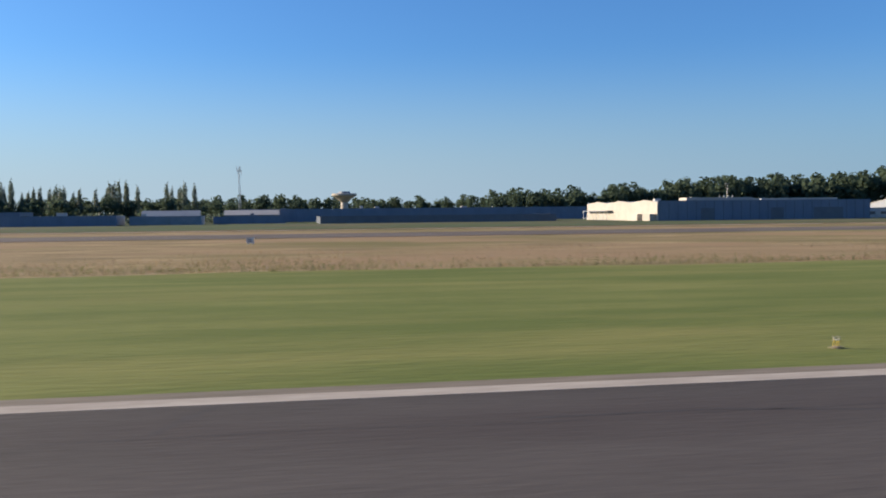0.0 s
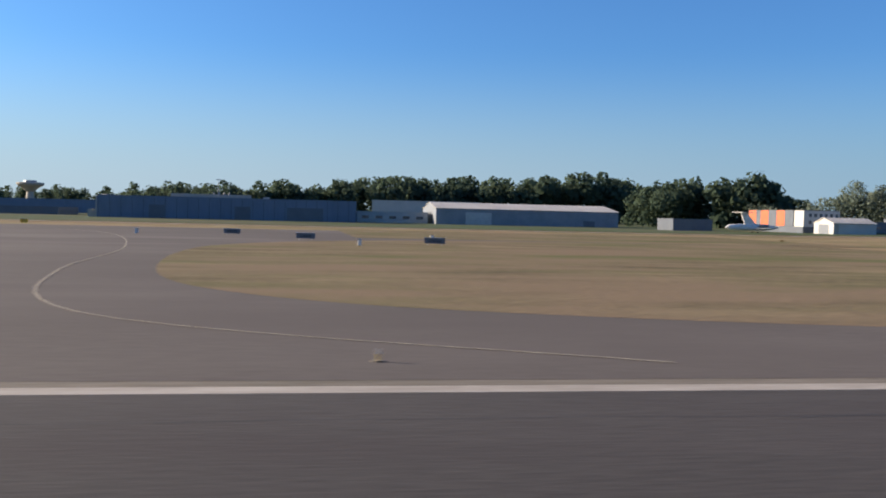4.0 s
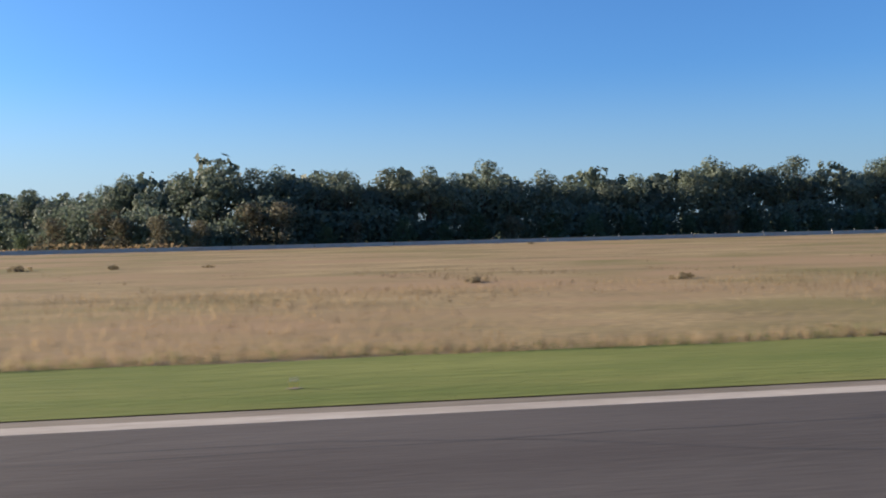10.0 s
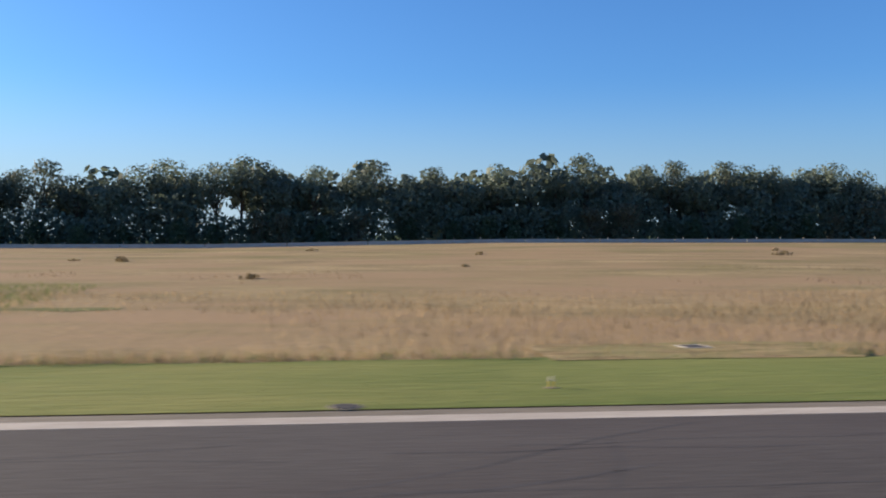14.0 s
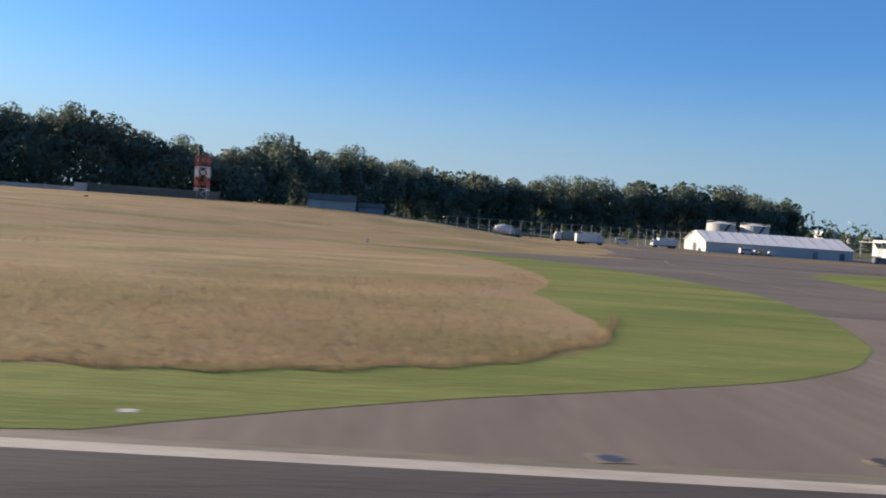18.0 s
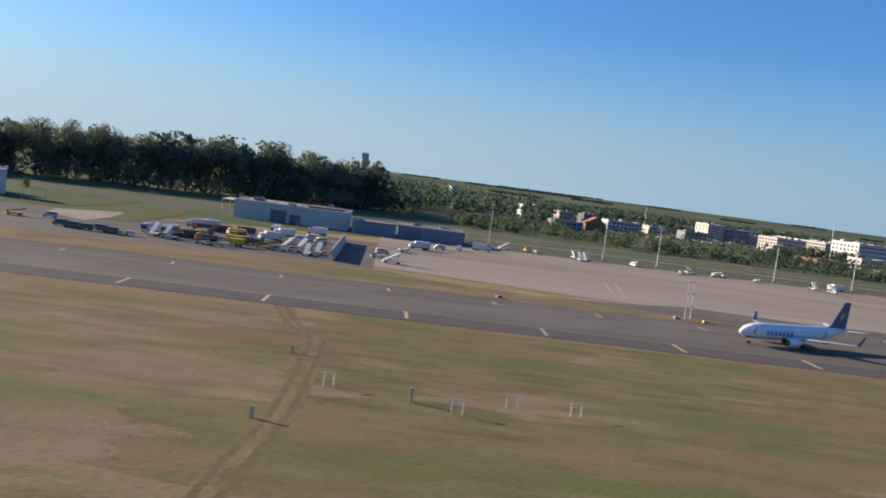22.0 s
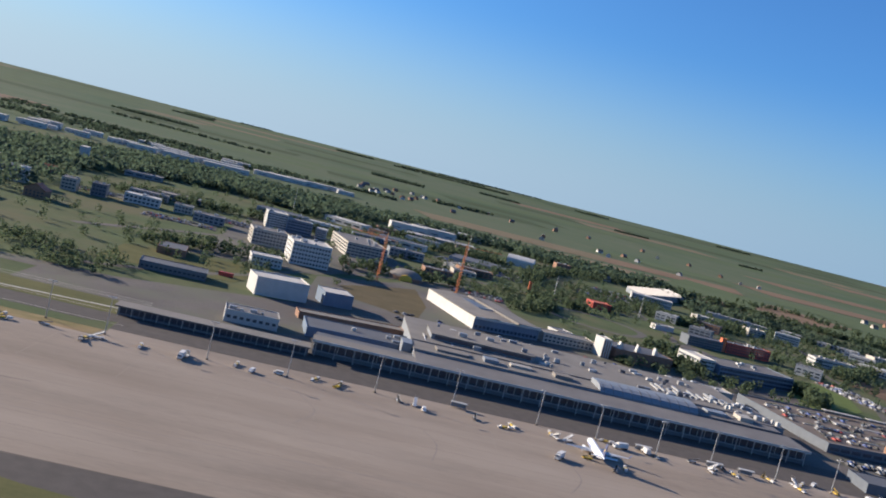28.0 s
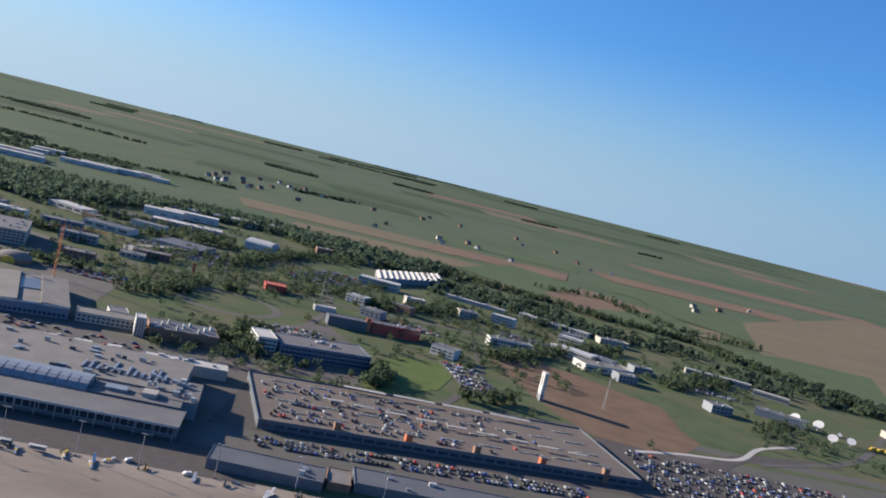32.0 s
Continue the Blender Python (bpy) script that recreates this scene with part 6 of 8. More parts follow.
# old jet beside the hangars
t = thing("old_jet", 386, 303, 0, 6, "weathered grey business jet with a high tail", "airplane")
rings = [[(sx, math.cos(k * math.tau / 12) * r, 2.2 + math.sin(k * math.tau / 12) * r) for k in range(12)] for sx, r in ((-9, .2), (-7.5, .9), (-4, 1.15), (6, 1.15), (10, .6), (12, .15))]
part("fuselage", loft(bmesh.new(), rings), white_steel, t, smooth=True)
part("fin", prism(bmesh.new(), [(-1.5, 3.0), (-3.2, 7.2), (-1.0, 7.2), (3.0, 3.0)], "y", -.2, .2), white_steel, t)
part("tailplane", box(bmesh.new(), -4.4, -.6, -3.2, 3.2, 7.22, 7.4), white_steel, t)
for s in (-1, 1):
    part("wing", wing_half(bmesh.new(), s, (0, 4, .8, 1.6), (3.2, 4.6, 8.0, 2.0), .2, .08), white_steel, t)
    part("engine", tube(bmesh.new(), (3, s * 1.9, 2.8), (6.5, s * 1.9, 2.8), .6, .5, 10), grey_clad, t)
    part("wheel", tube(bmesh.new(), (2.5, s * 1.6 - .15, .4), (2.5, s * 1.6 + .15, .4), .4, n=10), tyre, t)

# ---- vehicles ----


def wheels(t, xs, half, r):
    for wx in xs:
        for s in (-1, 1):
            part("wheel", tube(bmesh.new(), (wx, s * half - .14, r), (wx, s * half + .14, r), r, n=12), tyre, t)


def truck(x, y, rz, label, cab, load, length=8.0, h=3.2, tank=False):
    t = thing("truck", x, y, 0.12, rz, label, "truck")
    part("chassis", box(bmesh.new(), -length / 2, length / 2, -1.0, 1.0, .55, .85), dark_steel, t)
    c = part("cab", prism(bmesh.new(), [(-length / 2, .6), (-length / 2 + 2.1, .6), (-length / 2 + 2.1, 2.7), (-length / 2 + .6, 2.7), (-length / 2, 1.7)], "y", -1.15, 1.15), cab, t)
    part("windscreen", prism(bmesh.new(), [(-length / 2 - .03, 1.75), (-length / 2 + .5, 2.6), (-length / 2 + .56, 2.57), (-length / 2 + .05, 1.72)], "y", -1.0, 1.0), glass, c)
    if tank:
        part("tank", tube(bmesh.new(), (-length / 2 + 2.4, 0, 1.95), (length / 2, 0, 1.95), 1.1, n=16), load, t, smooth=False)
    else:
        part("cargo_box", box(bmesh.new(), -length / 2 + 2.3, length / 2, -1.25, 1.25, .87, h), load, t)
    wheels(t, (-length / 2 + 1.2, length / 2 - 2.4, length / 2 - 1.1), 1.05, .5)
    return t


def van(x, y, rz, label, body):
    t = thing("van", x, y, 0.12, rz, label, "van")
    b = part("body", prism(bmesh.new(), [(-2.5, .4), (2.5, .4), (2.5, 2.1), (-1.2, 2.1), (-1.9, 1.3), (-2.5, 1.1)], "y", -.95, .95), body, t)
    part("window", box(bmesh.new(), -1.1, 2.2, -.97, .97, 1.35, 1.85), glass, b)
    wheels(t, (-1.6, 1.6), .85, .34)
    return t


def stairs(x, y, rz, label):
    t = thing("passenger_stairs", x, y, 0.12, rz, label, "boarding stairs")
    part("chassis", box(bmesh.new(), -3.2, 3.2, -1.0, 1.0, .5, .9), white_steel, t)
    part("flight", prism(bmesh.new(), [(-3.2, .9), (-2.4, .9), (3.0, 3.6), (3.0, 3.95), (2.6, 3.95)], "y", -.8, .8), white_steel, t)
    for s in (-.85, .85):
        part("handrail", prism(bmesh.new(), [(-2.8, 1.6), (-2.8, 1.75), (3.0, 4.9), (3.0, 4.75)], "y", s - .04, s + .04), steel, t)
    for s in (-1, 1):
        part("support", tube(bmesh.new(), (1.8, s * .7, .9), (1.8, s * .7, 3.2), .08, n=6), steel, t)
    wheels(t, (-2.2, 2.2), .95, .38)
    return t


def loader(x, y, rz, label, m):
    t = thing("belt_loader", x, y, 0.12, rz, label, "belt loader")
    part("chassis", box(bmesh.new(), -3.0, 2.4, -.9, .9, .4, .95), m, t)
    part("belt", prism(bmesh.new(), [(-3.6, .98), (-3.5, 1.2), (3.6, 2.5), (3.6, 2.2)], "y", -.45, .45), tyre, t)
    part("belt_rail", prism(bmesh.new(), [(-3.6, 1.22), (-3.6, 1.4), (3.6, 2.7), (3.6, 2.5)], "y", -.55, -.46), m, t)
    part("seat", box(bmesh.new(), -2.4, -1.7, .5, .88, .953, 1.5), tyre, t)
    wheels(t, (-2.1, 1.6), .85, .36)
    return t


def cart_train(x, y, rz, label, n=3):
    t = thing("baggage_train", x, y, 0.12, rz, label, "baggage train")
    tr = part("tractor", prism(bmesh.new(), [(-5.0, .35), (-2.8, .35), (-2.8, 1.6), (-3.6, 1.6), (-3.9, 1.0), (-5.0, .95)], "y", -.7, .7), white_steel, t)
    part("window", box(bmesh.new(), -3.58, -2.9, -.72, .72, 1.1, 1.5), glass, tr)
    for k in range(n):
        c = part("cart", box(bmesh.new(), -2.2 + k * 3.3, .5 + k * 3.3, -.8, .8, .45, .6), steel, t)
        part("load", box(bmesh.new(), -2.1 + k * 3.3, .4 + k * 3.3, -.7, .7, .603, 1.25 + .3 * (k % 2)), (yellow_steel, white_steel, dark_clad)[k % 3], c)
    wheels(t, [-4.5, -3.2] + [-1.9 + k * 3.3 for k in range(n)], .72, .28)
    return t


def bus(x, y, rz, label):
    t = thing("bus", x, y, 0.12, rz, label, "bus")
    b = part("body", prism(bmesh.new(), [(-5.6, .45), (5.6, .45), (5.6, 3.0), (5.4, 3.15), (-5.2, 3.15), (-5.6, 2.7)], "y", -1.28, 1.28), white_steel, t)
    for s in (-1, 1):
        for k in range(5):
            part("window", box(bmesh.new(), -4.9 + k * 2.05, -3.0 + k * 2.05, min(s * 1.25, s * 1.31), max(s * 1.25, s * 1.31), 1.4, 2.6), glass, b)
    part("windscreen", box(bmesh.new(), -5.66, -5.58, -1.1, 1.1, 1.3, 2.6), glass, b)
    part("roof_unit", box(bmesh.new(), -1.5, 1.8, -.8, .8, 3.153, 3.4), grey_clad, b)
    wheels(t, (-3.6, 3.2), 1.1, .48)
    return t


P = {"truck_white": truck(1178, 250, 182, "white box truck parked on the yard", white_steel, white_steel, 9, 3.4),
     "truck_yellow": truck(1368, 275, 10, "yellow service truck parked on the yard", yellow_steel, yellow_steel, 7, 2.6),
     "tanker": truck(1160, 285, 170, "white tanker truck parked on the rise", white_steel, white_steel, 10, tank=True),
     "van": van(1448, 398, 20, "white airport van at the edge of the apron", white_steel),
     "stairs": stairs(1389, 268, -20, "white mobile boarding stairs on wheels"),
     "loader": loader(1379, 272, 12, "yellow belt loader on the apron", yellow_steel),
     "loader_grey": loader(1352, 262, 8, "grey belt loader with a long belt", steel),
     "bus": bus(1343, 276, 82, "white airport bus with dark windows"),
     "truck_orange": truck(1354, 275, 10, "orange winter service truck with a dark load", crane_orange, dark_steel, 7.5, 2.5),
     "van_dark": van(1330, 258, 4, "dark grey van parked on the yard", dark_clad),
     "train": cart_train(1340, 258, 5, "small tractor with loaded baggage carts", 2)}
GROUP_OF = {"truck_white": "trucks", "truck_yellow": "trucks", "tanker": "trucks", "van": "vans", "stairs": "boarding stairs", "loader": "belt loaders", "loader_grey": "belt loaders", "bus": "buses", "truck_orange": "trucks", "van_dark": "vans", "train": "baggage trains"}
for k_, o_ in P.items():
    tagged(o_, group=GROUP_OF[k_] + " on the apron")


def park(kind, x, y, rz, z=0.12, k=0.85):
    return copy_thing(P[kind], at(x, y, z + float(hgt(x, y)), rz, k))


random.seed(23)
for kind, x, y, rz in (("van", 1411, 300, 190), ("loader_grey", 1410, 285, 30), ("truck_white", 1424, 340, 15), ("van", 1432, 352, 12), ("van", 1440, 360, 80), ("truck_white", 1450, 372, 170), ("train", 1455, 385, 20), ("stairs", 1462, 398, 30), ("truck_yellow", 1278, 272, 175), ("loader", 1286, 278, 10), ("loader_grey", 1292, 272, -15), ("truck_white", 1273, 268, 185), ("truck_white", 1206, 276, 5), ("van", 1226, 262, 178), ("train", 1232, 264, 0), ("loader", 1304, 276, 40), ("van", 1312, 282, 12), ("truck_white", 1188, 300, 3), ("van", 1197, 290, 170), ("stairs", 1414, 272, 12), ("train", 1418, 318, 60), ("bus", 1348.5, 277, 82), ("truck_white", 1349, 313, 12), ("truck_white", 1352, 316, 12), ("truck_orange", 1361, 267, 14), ("truck_orange", 1352, 305, 0), ("truck_orange", 1358, 308, 8), ("truck_yellow", 1369, 265, 8), ("truck_yellow", 1364, 300, 30), ("truck_orange", 1365, 314, 5), ("truck_orange", 1357, 286, 70), ("truck_yellow", 1356, 279, 15), ("truck_white", 1375, 298, 35), ("truck_white", 1377, 319, 25), ("truck_white", 1386, 346, 4), ("truck_white", 1373, 328, 80), ("loader", 1377, 268, 10), ("loader_grey", 1382, 266, -12), ("loader_grey", 1386, 270, 20), ("stairs", 1383, 276, 60), ("stairs", 1387, 280, 70), ("stairs", 1390, 264, 85), ("stairs", 1392.5, 272, 85), ("train", 1385, 290, 5), ("train", 1381, 300, 12), ("loader_grey", 1390, 296, 80), ("loader", 1388, 304, 15), ("van", 1383, 310, 10), ("van", 1390, 314, 20), ("van", 1386, 322, 10), ("loader_grey", 1391, 284, 15), ("stairs", 1346.5, 266, 85), ("stairs", 1350, 268, 85), ("van_dark", 1326, 259, 3), ("van_dark", 1334, 261, 182), ("van_dark", 1337, 257, 4), ("van_dark", 1322, 262, 6), ("train", 1366, 258, 4), ("loader_grey", 1362, 259, -6), ("van_dark", 1370, 282, 40), ("truck_orange", 1373, 274, -20), ("truck_orange", 1366, 290, 60), ("truck_yellow", 1285, 250, 5), ("van", 1278, 250, 4), ("van_dark", 1270, 258, 2), ("van_dark", 1262, 256, 181)):
    park(kind, x, y, rz)
# equipment all along the terminal edge of the apron
x = 1478
while x < 2240:
    yy = np.interp(x, [1478, 1760, 1950, 2240], [404, 400, 411, 428]) + random.uniform(-7, 3)
    near_jet = abs(x - 1683) < 9 or abs(x - 1983) < 12
    if not near_jet:
        for k in range(random.choice((1, 2, 2, 3))):
            kind = random.choice(("stairs", "loader", "loader_grey", "train", "van", "truck_white", "stairs", "train", "train", "loader_grey"))
            park(kind, x + random.uniform(-5, 5), yy - 4.6 * k, random.choice((90, 75, -80, 10, 60, 100)) + random.uniform(-15, 15))
    x += random.uniform(15, 24)
for kind, x, y, rz in (("truck_white", 1963, 372, 60), ("loader", 1978, 382, 10), ("train", 1994, 378, 80), ("loader_grey", 1988, 372, 70), ("stairs", 1974, 402, 30), ("stairs", 1692, 402, 140), ("train", 1674, 396, 80), ("truck_white", 1698, 398, 170), ("train", 1666, 402, 5)):
    park(kind, x, y, rz)
# passenger shelters on the apron
for x in (1925, 2016, 2052, 2068):
    t = thing("bus_shelter", x, 414, .12, 0, "small open passenger shelter with a white roof", "shelter", "apron shelters")
    part("roof", box(bmesh.new(), -4, 4, -1.2, 1.2, 2.6, 2.8), white_clad, t)
    for s in (-3.6, 3.6):
        for q in (-1, 1):
            part("post", box(bmesh.new(), s - .08, s + .08, q - .08, q + .08, 0, 2.6), steel, t)
    part("back_wall", box(bmesh.new(), -3.5, 3.5, 1.1, 1.14, .2, 2.5), grey_clad, t)


def light_mast(x, y, h=17.0):
    t = thing("floodlight_mast", x, y, .1, random.uniform(-8, 8), "tall slender floodlight mast with lamps on top", "light mast", "floodlight masts")
    part("base", tube(bmesh.new(), (0, 0, 0), (0, 0, .7), .6, n=10), kerb_grey, t)
    part("pole", tube(bmesh.new(), (0, 0, .7), (0, 0, h), .26, .14, 8), steel, t)
    c = part("crossarm", box(bmesh.new(), -1.8, 1.8, -.12, .12, h, h + .2), steel, t)
    for k in range(4):
        part("lamp", box(bmesh.new(), -1.7 + k * 1.0, -1.3 + k * 1.0, -.5, -.13, h - .15, h + .35), white_steel, c)
    return t


for x, y in ((1456, 404), (1508, 410), (1533, 411), (1587, 411), (1624, 412), (1663, 416), (1701, 409), (1733, 409), (1761, 403), (1807, 400), (1843, 401), (1884, 408), (1923, 417), (1964, 416), (1993, 415), (2021, 411), (2051, 416), (2085, 417), (2114, 417), (2150, 424), (2190, 430), (2235, 436)):
    light_mast(x, y)
# landing aid masts and cabinets in the meadow
for x, y in ((1407, 108), (1422, 101.5), (1429, 107.3), (1436.7, 106.8)):
    t = thing("antenna_frame", x, y, .08, random.uniform(0, 40), "small white antenna frame in the meadow", "antenna", "landing aid antennas")
    for s in (-.7, .7):
        part("post", tube(bmesh.new(), (s, 0, -.1), (s, 0, 1.7), .06, n=6), white_steel, t)
    part("crossbar", box(bmesh.new(), -.8, .8, -.05, .05, 1.55, 1.68), white_steel, t)
for x, y in ((1487, 224), (1489, 226)):
    t = thing("glide_mast", x, y, .15, 0, "tall thin white lattice antenna mast", "mast", "antenna masts")
    part("pole", tube(bmesh.new(), (0, 0, -.1), (0, 0, 9.5), .13, .08, 6), white_steel, t)
    for z in (3, 6, 9):
        part("antenna", box(bmesh.new(), -.5, .5, -.05, .05, z, z + .25), white_steel, t)
for x, y in ((1484, 221), (1491, 220), (1632, 212), (1655, 222), (1560, 233), (1440, 219), (1725, 232), (1755, 236)):
    t = thing("equipment_cabinet", x, y, .17, random.uniform(0, 40), "small yellow-white equipment box on the grass", "cabinet", "equipment boxes")
    part("body", box(bmesh.new(), -.8, .8, -.35, .35, 0, .5), random.choice((grey_clad, yellow_steel)), t)
    part("lid", box(bmesh.new(), -.84, .84, -.39, .39, .503, .56), steel, t)
worn = mat("worn_grass", (0.205, 0.158, 0.088), (0.128, 0.108, 0.056), scale=0.25, fine=8, rough=0.95, bump=0.8, stretch=(1, 0.5, 1), spec=0.05)
dirt = mat("dirt", (0.172, 0.130, 0.074), (0.112, 0.092, 0.050), scale=0.4, fine=6, rough=0.95, bump=0.8, spec=0.05)
way = smooth_line([(1399.5, 50), (1400.7, 70), (1401.7, 81), (1403, 96), (1403.4, 117), (1403, 138), (1398.6, 148), (1394.5, 166)], 8)
ribbon("dirt_track", [(x + wob(y, 9, 0.3), y) for x, y in way], 3.4, 0.068, worn, "worn grassy track across the meadow")
for o in (-.95, .95):
    ribbon("wheel_rut", [(x + o + wob(y, 11 + o, 0.16), y) for x, y in way], 0.75, 0.0725, dirt, "dark wheel rut in the grassy track")
ribbon("dirt_track", smooth_line([(1403.8, 129), (1409, 123.5), (1415, 120.5), (1427, 116.6), (1442, 121)], 6), 0.8, 0.07, dirt, "narrow trodden path in the meadow")
ribbon("dirt_track", smooth_line([(1402, 138), (1385, 141), (1368, 139), (1340, 141)], 6), 0.7, 0.07, dirt, "narrow trodden path in the meadow")

# ---- terminal ----
t = thing("terminal_pier", 1806, 441, 0.1, 3.0, "long low terminal pier with a flat gravel roof", "terminal")
part("wall", box(bmesh.new(), -47, 46.5, -3.5, 5.5, -.8, 4.5), dark_clad, t)
part("roof", box(bmesh.new(), -48.5, 47.5, -6.2, 6.2, 4.51, 5.1), roof_tan, t)
windows(t, "-y", -46, 45.5, 1.0, 4.0, -3.5, 30, 1, .85, .9)
for k in range(16):
    part("column", box(bmesh.new(), -46.3 + k * 6.1, -46.05 + k * 6.1, -5.9, -5.65, -.5, 4.5), steel, t)
T = thing("terminal", 1990, 458, 0.1, 2.0, "large airport terminal with a glazed front and stepped roofs", "terminal")
part("front_hall", box(bmesh.new(), -135, -82.05, -1, 7.9, -.8, 7.6), dark_clad, T)
part("front_roof", box(bmesh.new(), -136, -82.05, -5.5, 8.3, 7.61, 8.4), roof_tan, T)
part("low_hall", box(bmesh.new(), -134.5, -82.05, 8.0, 30, -.8, 5.2), dark_clad, T)
part("low_roof", box(bmesh.new(), -134.7, -82.06, 8.31, 30.2, 5.21, 5.5), roof_dark, T, "dark sunken flat roof")
part("front_hall", box(bmesh.new(), -82, 135, -1, 22, -.8, 7.6), dark_clad, T)
part("front_roof", box(bmesh.new(), -82.04, 136, -5.5, 22.85, 7.61, 8.5), roof_grey, T)
part("fascia", box(bmesh.new(), -136.1, 136.1, -5.7, -5.45, 7.3, 8.6), white_clad, T)
for k in range(66):
    part("glass_pane", box(bmesh.new(), -134.5 + k * 4.08, -134.5 + k * 4.08 + 3.5, -1.12, -.95, 2.6, 7.0), glass, T)
for k in range(67):
    part("mullion", box(bmesh.new(), -134.9 + k * 4.08, -134.6 + k * 4.08, -1.3, -1.0, 2.5, 7.55), white_clad, T)
part("sill_band", box(bmesh.new(), -135.2, 135.2, -1.6, -1.02, 1.9, 2.5), grey_clad, T)
for k in range(28):
    part("column", box(bmesh.new(), -134 + k * 9.9, -133.6 + k * 9.9, -5.1, -4.7, -.6, 7.6), steel, T)
prof = [(23.2, -.5), (23.2, 9.5), (26, 11.8), (30, 12.8), (36, 13.0), (44, 12.6), (46, -.5)]
part("concourse", prism(bmesh.new(), prof, "x", 24, 82), grey_clad, T, "curved grey concourse roof")
part("middle_hall", box(bmesh.new(), -82, 23.9, 23.1, 46.1, -.8, 9.6), grey_clad, T)
part("middle_roof", box(bmesh.new(), -82.4, 23.95, 22.9, 46.15, 9.61, 9.95), roof_tan, T)
part("end_hall", box(bmesh.new(), 82.1, 132, 23.1, 46.1, -.8, 9.2), dark_clad, T)
part("end_roof", box(bmesh.new(), 82.05, 132.3, 22.9, 46.15, 9.21, 9.55), roof_grey, T)
for k, (ex, ey, sx, sy) in enumerate(((-60, 34, 9, 5), (-38, 33, 4, 4), (-20, 36, 6, 3), (4, 34, 5, 4), (96, 34, 6, 4), (114, 35, 4, 5))):
    part("roof_block", box(bmesh.new(), ex - sx, ex + sx, ey - sy, ey + sy, 9.5, 11.2 + (k % 2) * .7), (roof_tan, grey_clad, cream_clad)[k % 3], T)
for k in range(10):
    part("roof_seam", prism(bmesh.new(), [(23.0, 9.5), (25.8, 11.9), (29.9, 12.95), (36, 13.15), (36, 13.05), (29.9, 12.85)], "x", 26 + k * 5.6, 26.15 + k * 5.6), dark_steel, T)
part("rear_hall", box(bmesh.new(), -82, 128, 46.2, 118, -.8, 10.2), grey_clad, T)
part("rear_roof", box(bmesh.new(), -82.4, 128.4, 46.1, 118.4, 10.21, 10.6), roof_tan, T)
part("upper_hall", box(bmesh.new(), -70, -8, 58, 84, 10.61, 13.6), grey_clad, T)
part("upper_roof", box(bmesh.new(), -70.5, -7.5, 57.5, 84.5, 13.61, 14.0), roof_tan, T)
part("skylight_band", box(bmesh.new(), -68, -10, 57.85, 57.98, 11.2, 13.2), glass, T)
part("stair_tower", box(bmesh.new(), -88, -82.5, 30.4, 44, -.8, 10.4), grey_clad, T)
random.seed(29)
for k in range(46):
    ex, ey = random.uniform(-76, 122), random.uniform(52, 112)
    zb = 14.01 if -68 < ex < -12 and 60 < ey < 82 else 10.61
    if zb < 11 and -72 < ex < -6 and 56 < ey < 86:
        continue
    s = random.uniform(.7, 2.6)
    part("roof_unit", box(bmesh.new(), ex - s, ex + s, ey - s * .6, ey + s * .6, zb, zb + random.uniform(.8, 2.6)), random.choice((white_clad, grey_clad, steel, roof_dark)), T)
for k in range(12):
    part("roof_duct", box(bmesh.new(), 70 + k * 4.2, 71.2 + k * 4.2, 60, 60 + random.uniform(8, 26), 10.61, 11.6), steel, T)
for k in range(5):
    part("roof_fin", prism(bmesh.new(), [(50 + k * 1.5, 10.6), (66 + k * 1.5, 10.6), (66 + k * 1.5, 11.4)], "x", -74 + k * 16, -73.4 + k * 16), white_clad, T)
t = thing("plant_house", 2112, 520, .1, 4, "terminal end building crowded with roof machinery", "building")
part("wall", box(bmesh.new(), -16, 16, -20, 20, -.8, 9.5), grey_clad, t)
part("roof", box(bmesh.new(), -16.3, 16.3, -20.3, 20.3, 9.51, 9.9), roof_grey, t)
for k in range(26):
    ex, ey, s = random.uniform(-14, 14), random.uniform(-18, 18), random.uniform(.6, 1.8)
    part("roof_unit", box(bmesh.new(), ex - s, ex + s, ey - s, ey + s, 9.91, 9.9 + random.uniform(1, 3)), random.choice((white_clad, steel, grey_clad)), t)
block("curved_hall", "pale hall with a rounded bow-shaped roof", "hall", 2080, 2135, 590, 606, 7, cream_clad, roof_white, rz=8, extras=10, seed=8)
for i, (x, y, w, m) in enumerate(((2015, 604, 14, white_clad), (2038, 608, 12, mat("green_paint", (0.06, 0.28, 0.13), (0.05, 0.22, 0.10), scale=0.5)), (1978, 596, 12, white_clad), (2058, 612, 10, grey_clad))):
    block("pavilion", "low pavilion with a flat roof on the forecourt", "pavilion", x - w / 2, x + w / 2, y - 3, y + 3, 3.2, m, roof_white, rz=12, parapet=0.2)
block("fire_station", "white wedge-shaped building behind the pier", "building", 1803, 1832, 478, 496, 6.5, white_clad, roof_grey, rz=8, win=(("-y", 8, 1, .3, .7, .6, .6),), extras=4)
block("service_wing", "long dark low wing behind the terminal pier", "building", 1846, 1912, 492, 520, 5.5, blue_clad, roof_dark, rz=8, extras=5)
block("ramp_building", "long low building with a pale ramp roof", "building", 1838, 1905, 540, 552, 4, brick, roof_tan, rz=14)
